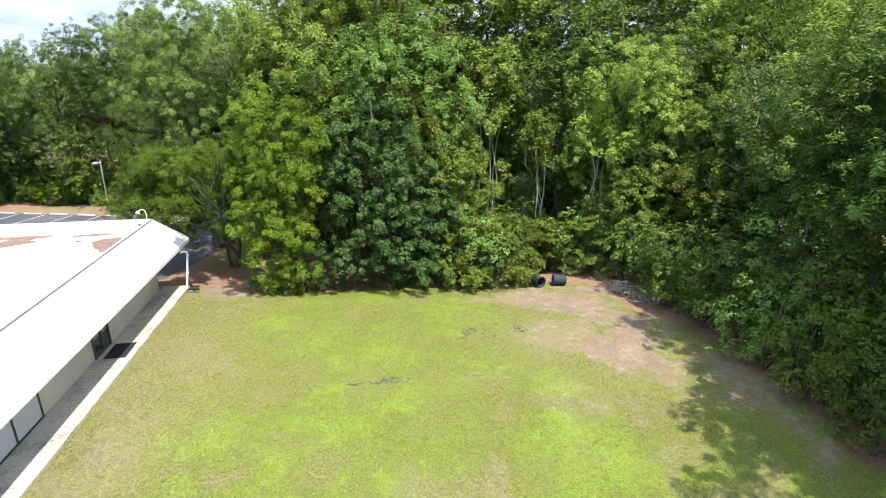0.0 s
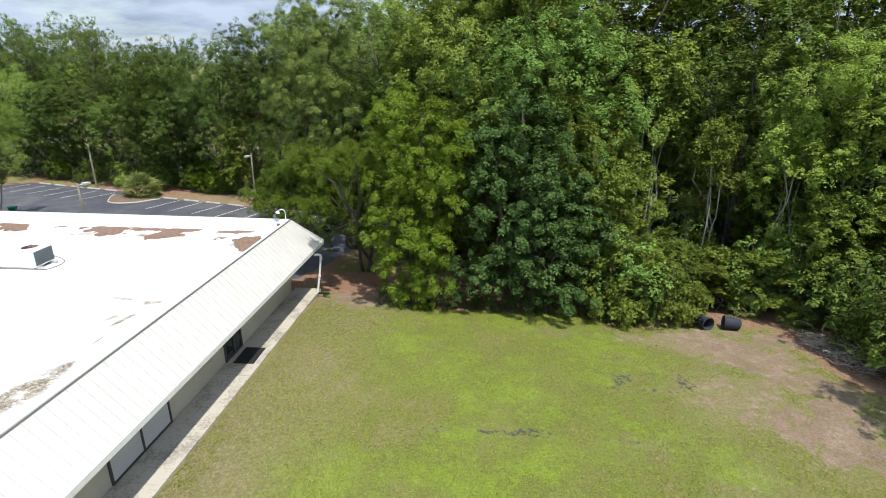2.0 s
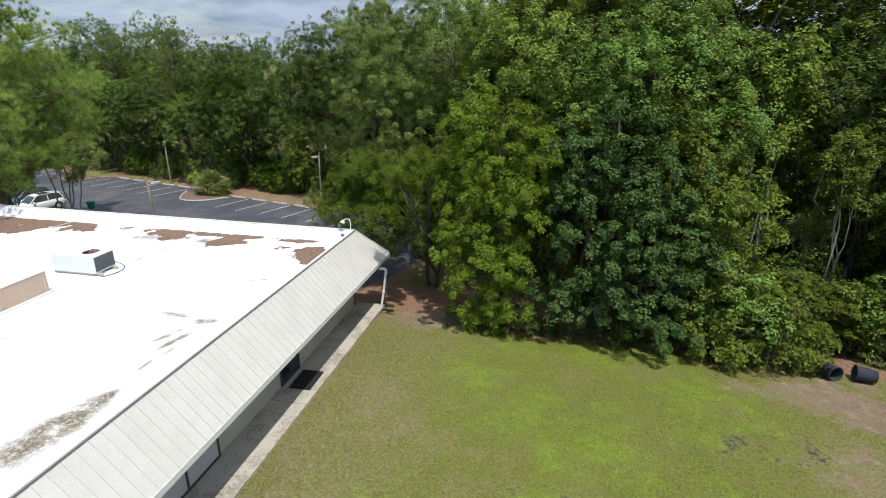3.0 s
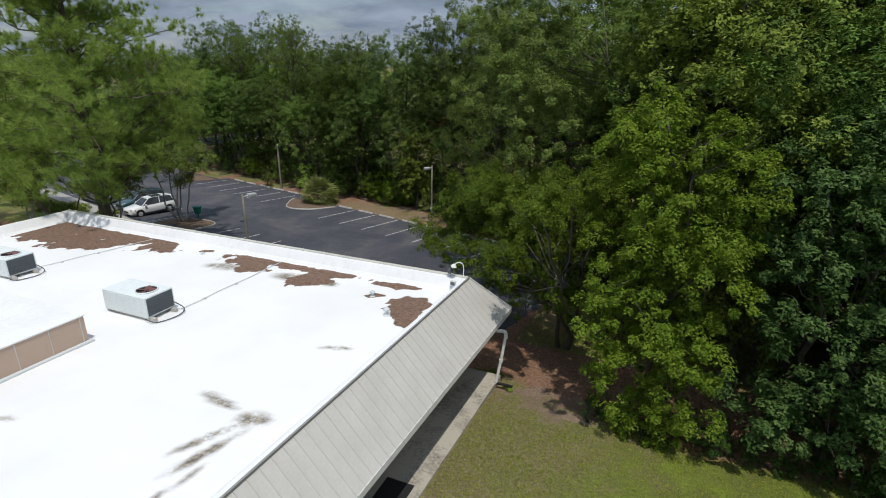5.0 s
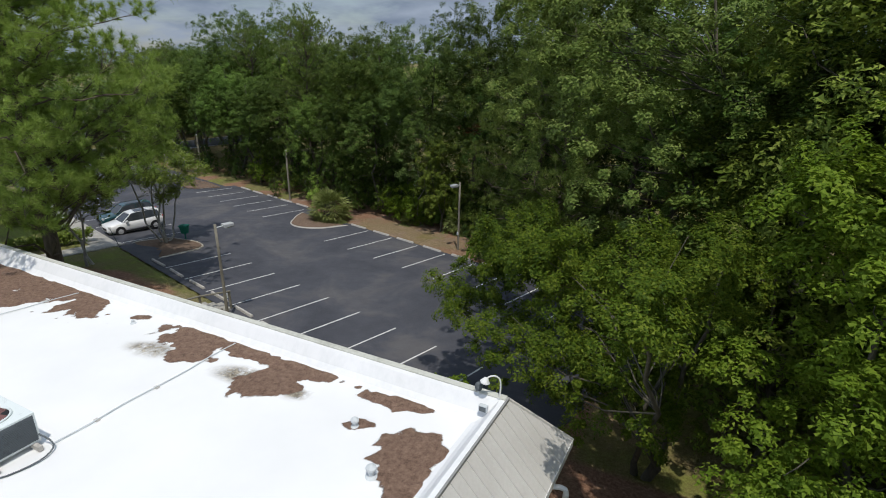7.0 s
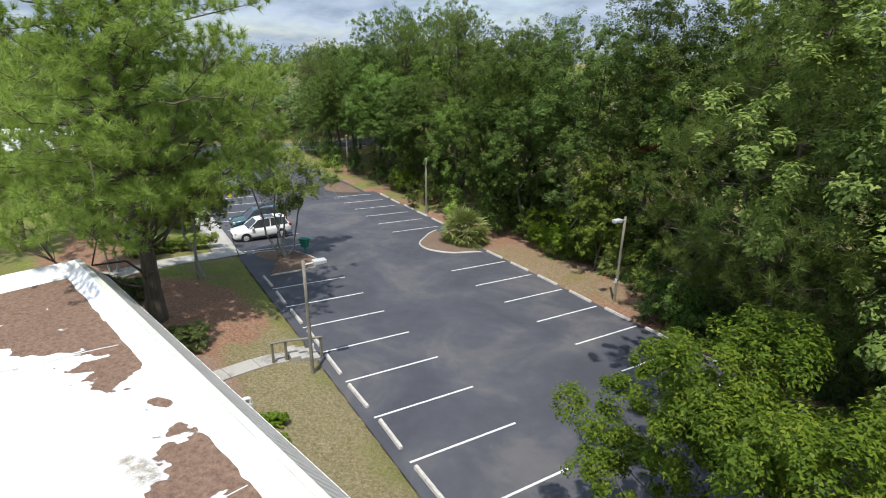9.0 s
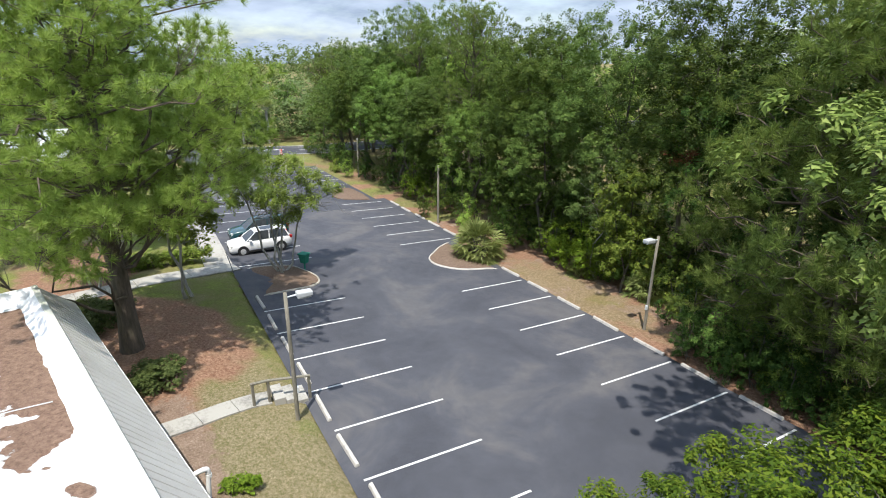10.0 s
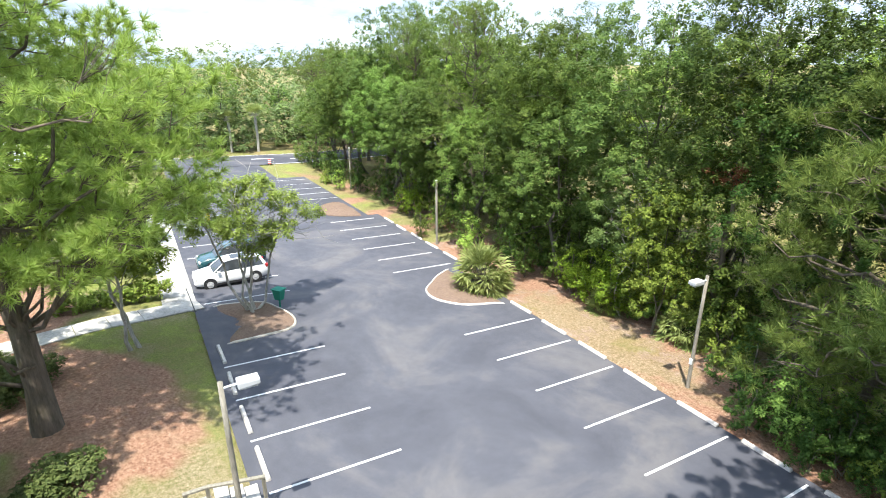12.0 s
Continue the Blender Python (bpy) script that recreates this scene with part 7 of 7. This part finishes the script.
def hydrant():
    t = thing("fire_hydrant", -61.5, 47.6, ground_z(-61.5, 47.6), 0, "yellow fire hydrant beside the lot", "fire hydrant")
    bm = bmesh.new()
    cyl(bm, (0, 0, 0), (0, 0, 0.08), 0.2, n=14)
    cyl(bm, (0, 0, 0), (0, 0, 0.75), 0.13, 0.12, 14)
    part("barrel", bm, HYDRANT, t)
    bm = bmesh.new()
    cyl(bm, (0, 0, 0.75), (0, 0, 0.98), 0.16, 0.05, 14)
    cyl(bm, (0, 0, 0.96), (0, 0, 1.05), 0.03, n=6)
    part("bonnet", bm, HYDRANT, t)
    for a, b in (((-0.24, 0, 0.55), (0.24, 0, 0.55)), ((0, 0, 0.5), (0, -0.24, 0.5))):
        bm = bmesh.new()
        cyl(bm, a, b, 0.06, n=10)
        part("outlet", bm, HYDRANT, t)


hydrant()


def stake():
    t = thing("metal_stake", -45.05, 40.7, ground_z(-45.05, 40.7), 0, "thin dark metal stake leaning beside the walk", "stake")
    bm = bmesh.new()
    cyl(bm, (0, 0, -0.15), (-0.45, -0.15, 1.15), 0.022, n=8)
    part("rod", bm, DARK_METAL, t)
    bm = bmesh.new()
    cyl(bm, (-0.45, -0.15, 1.14), (-0.47, -0.157, 1.2), 0.032, 0.02, 8)
    part("cap", bm, DARK_METAL, t)


stake()


def pedestal():
    x, y = lot_xy(13.2, 3.55)
    t = thing("litter_bin", x, y, lot_z(3.55) + 0.08, 20, "green plastic litter bin on a short post", "litter bin")
    bm = bmesh.new()
    cyl(bm, (0, 0, -0.1), (0, 0, 0.5), 0.05, n=10)
    part("post", bm, GREEN_PLASTIC, t)
    bm = bmesh.new()
    box(bm, -0.27, -0.22, 0.42, 0.27, 0.22, 0.98, 0.05)
    for v in bm.verts:
        if v.co.z < 0.6:
            v.co.x *= 0.74
            v.co.y *= 0.74
    part("bin", bm, GREEN_PLASTIC, t)
    bm = bmesh.new()
    box(bm, -0.31, -0.26, 0.97, 0.31, 0.26, 1.03, 0.02)
    part("rim", bm, GREEN_PLASTIC, t)


pedestal()


def traffic_drum():
    t = thing("traffic_drum", -84.9, 64.3, ground_z(-84.9, 64.3) + 0.05, 0, "red and white striped traffic drum in the street", "traffic drum")
    t.scale = (0.7, 0.7, 0.7)
    for k, (m, r) in enumerate(((RED_PAINT, 0.30), (WHITE_PAINT, 0.29), (RED_PAINT, 0.28), (WHITE_PAINT, 0.27), (RED_PAINT, 0.26))):
        bm = bmesh.new()
        cyl(bm, (0, 0, 0.05 + 0.19 * k), (0, 0, 0.05 + 0.19 * (k + 1)), r, r - 0.01, 14)
        part("band", bm, m, t)
    bm = bmesh.new()
    cyl(bm, (0, 0, 0), (0, 0, 0.06), 0.38, n=8)
    part("base", bm, BLACK, t)


traffic_drum()


# the neighbouring building, seen between the pine's boughs
def neighbour():
    x, y = lot_xy(50, -22)
    t = thing("office_building", x, y, 0.0, ROT, "low pale office building beyond the lot", "building")
    bm = bmesh.new()
    box(bm, -9, -14, -0.3, 9, 12, 3.4)
    part("wall", bm, STUCCO, t)
    bm = bmesh.new()
    box(bm, -9.8, -14.8, 3.4, 9.8, 12.8, 4.0, 0.05)
    box(bm, -9.0, -14.0, 4.0, 9.0, 12.0, 4.4, 0.1)
    part("roof", bm, MEMBRANE, t)
    for k in range(7):
        w = part("window", box(bmesh.new(), 9.0, -12.6 + 3.6 * k, 0.9, 9.03, -10.8 + 3.6 * k, 2.4), GLASS, t)
        part("sill", box(bmesh.new(), 9.0, -12.7 + 3.6 * k, 0.82, 9.08, -10.7 + 3.6 * k, 0.9), CONCRETE, w)


neighbour()


# dead brush heaped at the lawn's corner, and fallen twigs
def brush():
    rng = np.random.default_rng(91)
    verts, faces = [], []
    for k in range(150):
        f = rng.uniform(0, 1)
        c = Vector((13.4 + 1.4 * f + rng.normal(0, 0.3), 28.4 - 3.2 * f + rng.normal(0, 0.4), 0))
        c.z = ground_z(c.x, c.y) + abs(rng.normal(0.2, 0.25))
        w, el = rng.uniform(0, 6.28), rng.normal(0.1, 0.35)
        L = rng.uniform(0.5, 1.5)
        d = Vector((math.cos(w) * math.cos(el), math.sin(w) * math.cos(el), math.sin(el))) * L
        p, r = limb(rng, c - d / 2, c + d / 2, 0.02, 0.007, 0.15, 4)
        for q in p:
            q.z = max(q.z, ground_z(q.x, q.y) + 0.01)
        tube(verts, faces, p, r, 4)
    tagged(new("brush_pile", mesh_from("brush_pile", verts, faces, BARK_PALE, False)), "heap of dead grey branches at the lawn's corner", "brush pile", kind="stuff")


brush()


def lawn_grass():
    """Short blades over the mown turf."""
    rng = np.random.default_rng(95)
    n = 200000
    xs, ys = rng.uniform(-11.2, 15.8, n), rng.uniform(3.0, 31.0, n)
    keep = []
    for x, y in zip(xs, ys):
        if y > 27 or x > 12:
            if edge_distance(LAWN, x, y) < 0.1:
                continue
        z = zones(x, y)
        if max(z[1], z[3]) < rng.uniform(0.15, 0.6):
            keep.append((x, y))
    p = np.array([(x, y, ground_z(x, y) + 0.025) for x, y in keep])
    k = len(p)
    nor = rng.normal(0, 1, (k, 3))
    nor[:, 2] = np.abs(nor[:, 2]) + 0.6
    me = leaf_mesh("grass", rng, p, nor, 0.07, 0.026, GRASS)
    tagged(new("grass", me), "short mown yellow-green grass blades", "grass", kind="stuff")


lawn_grass()
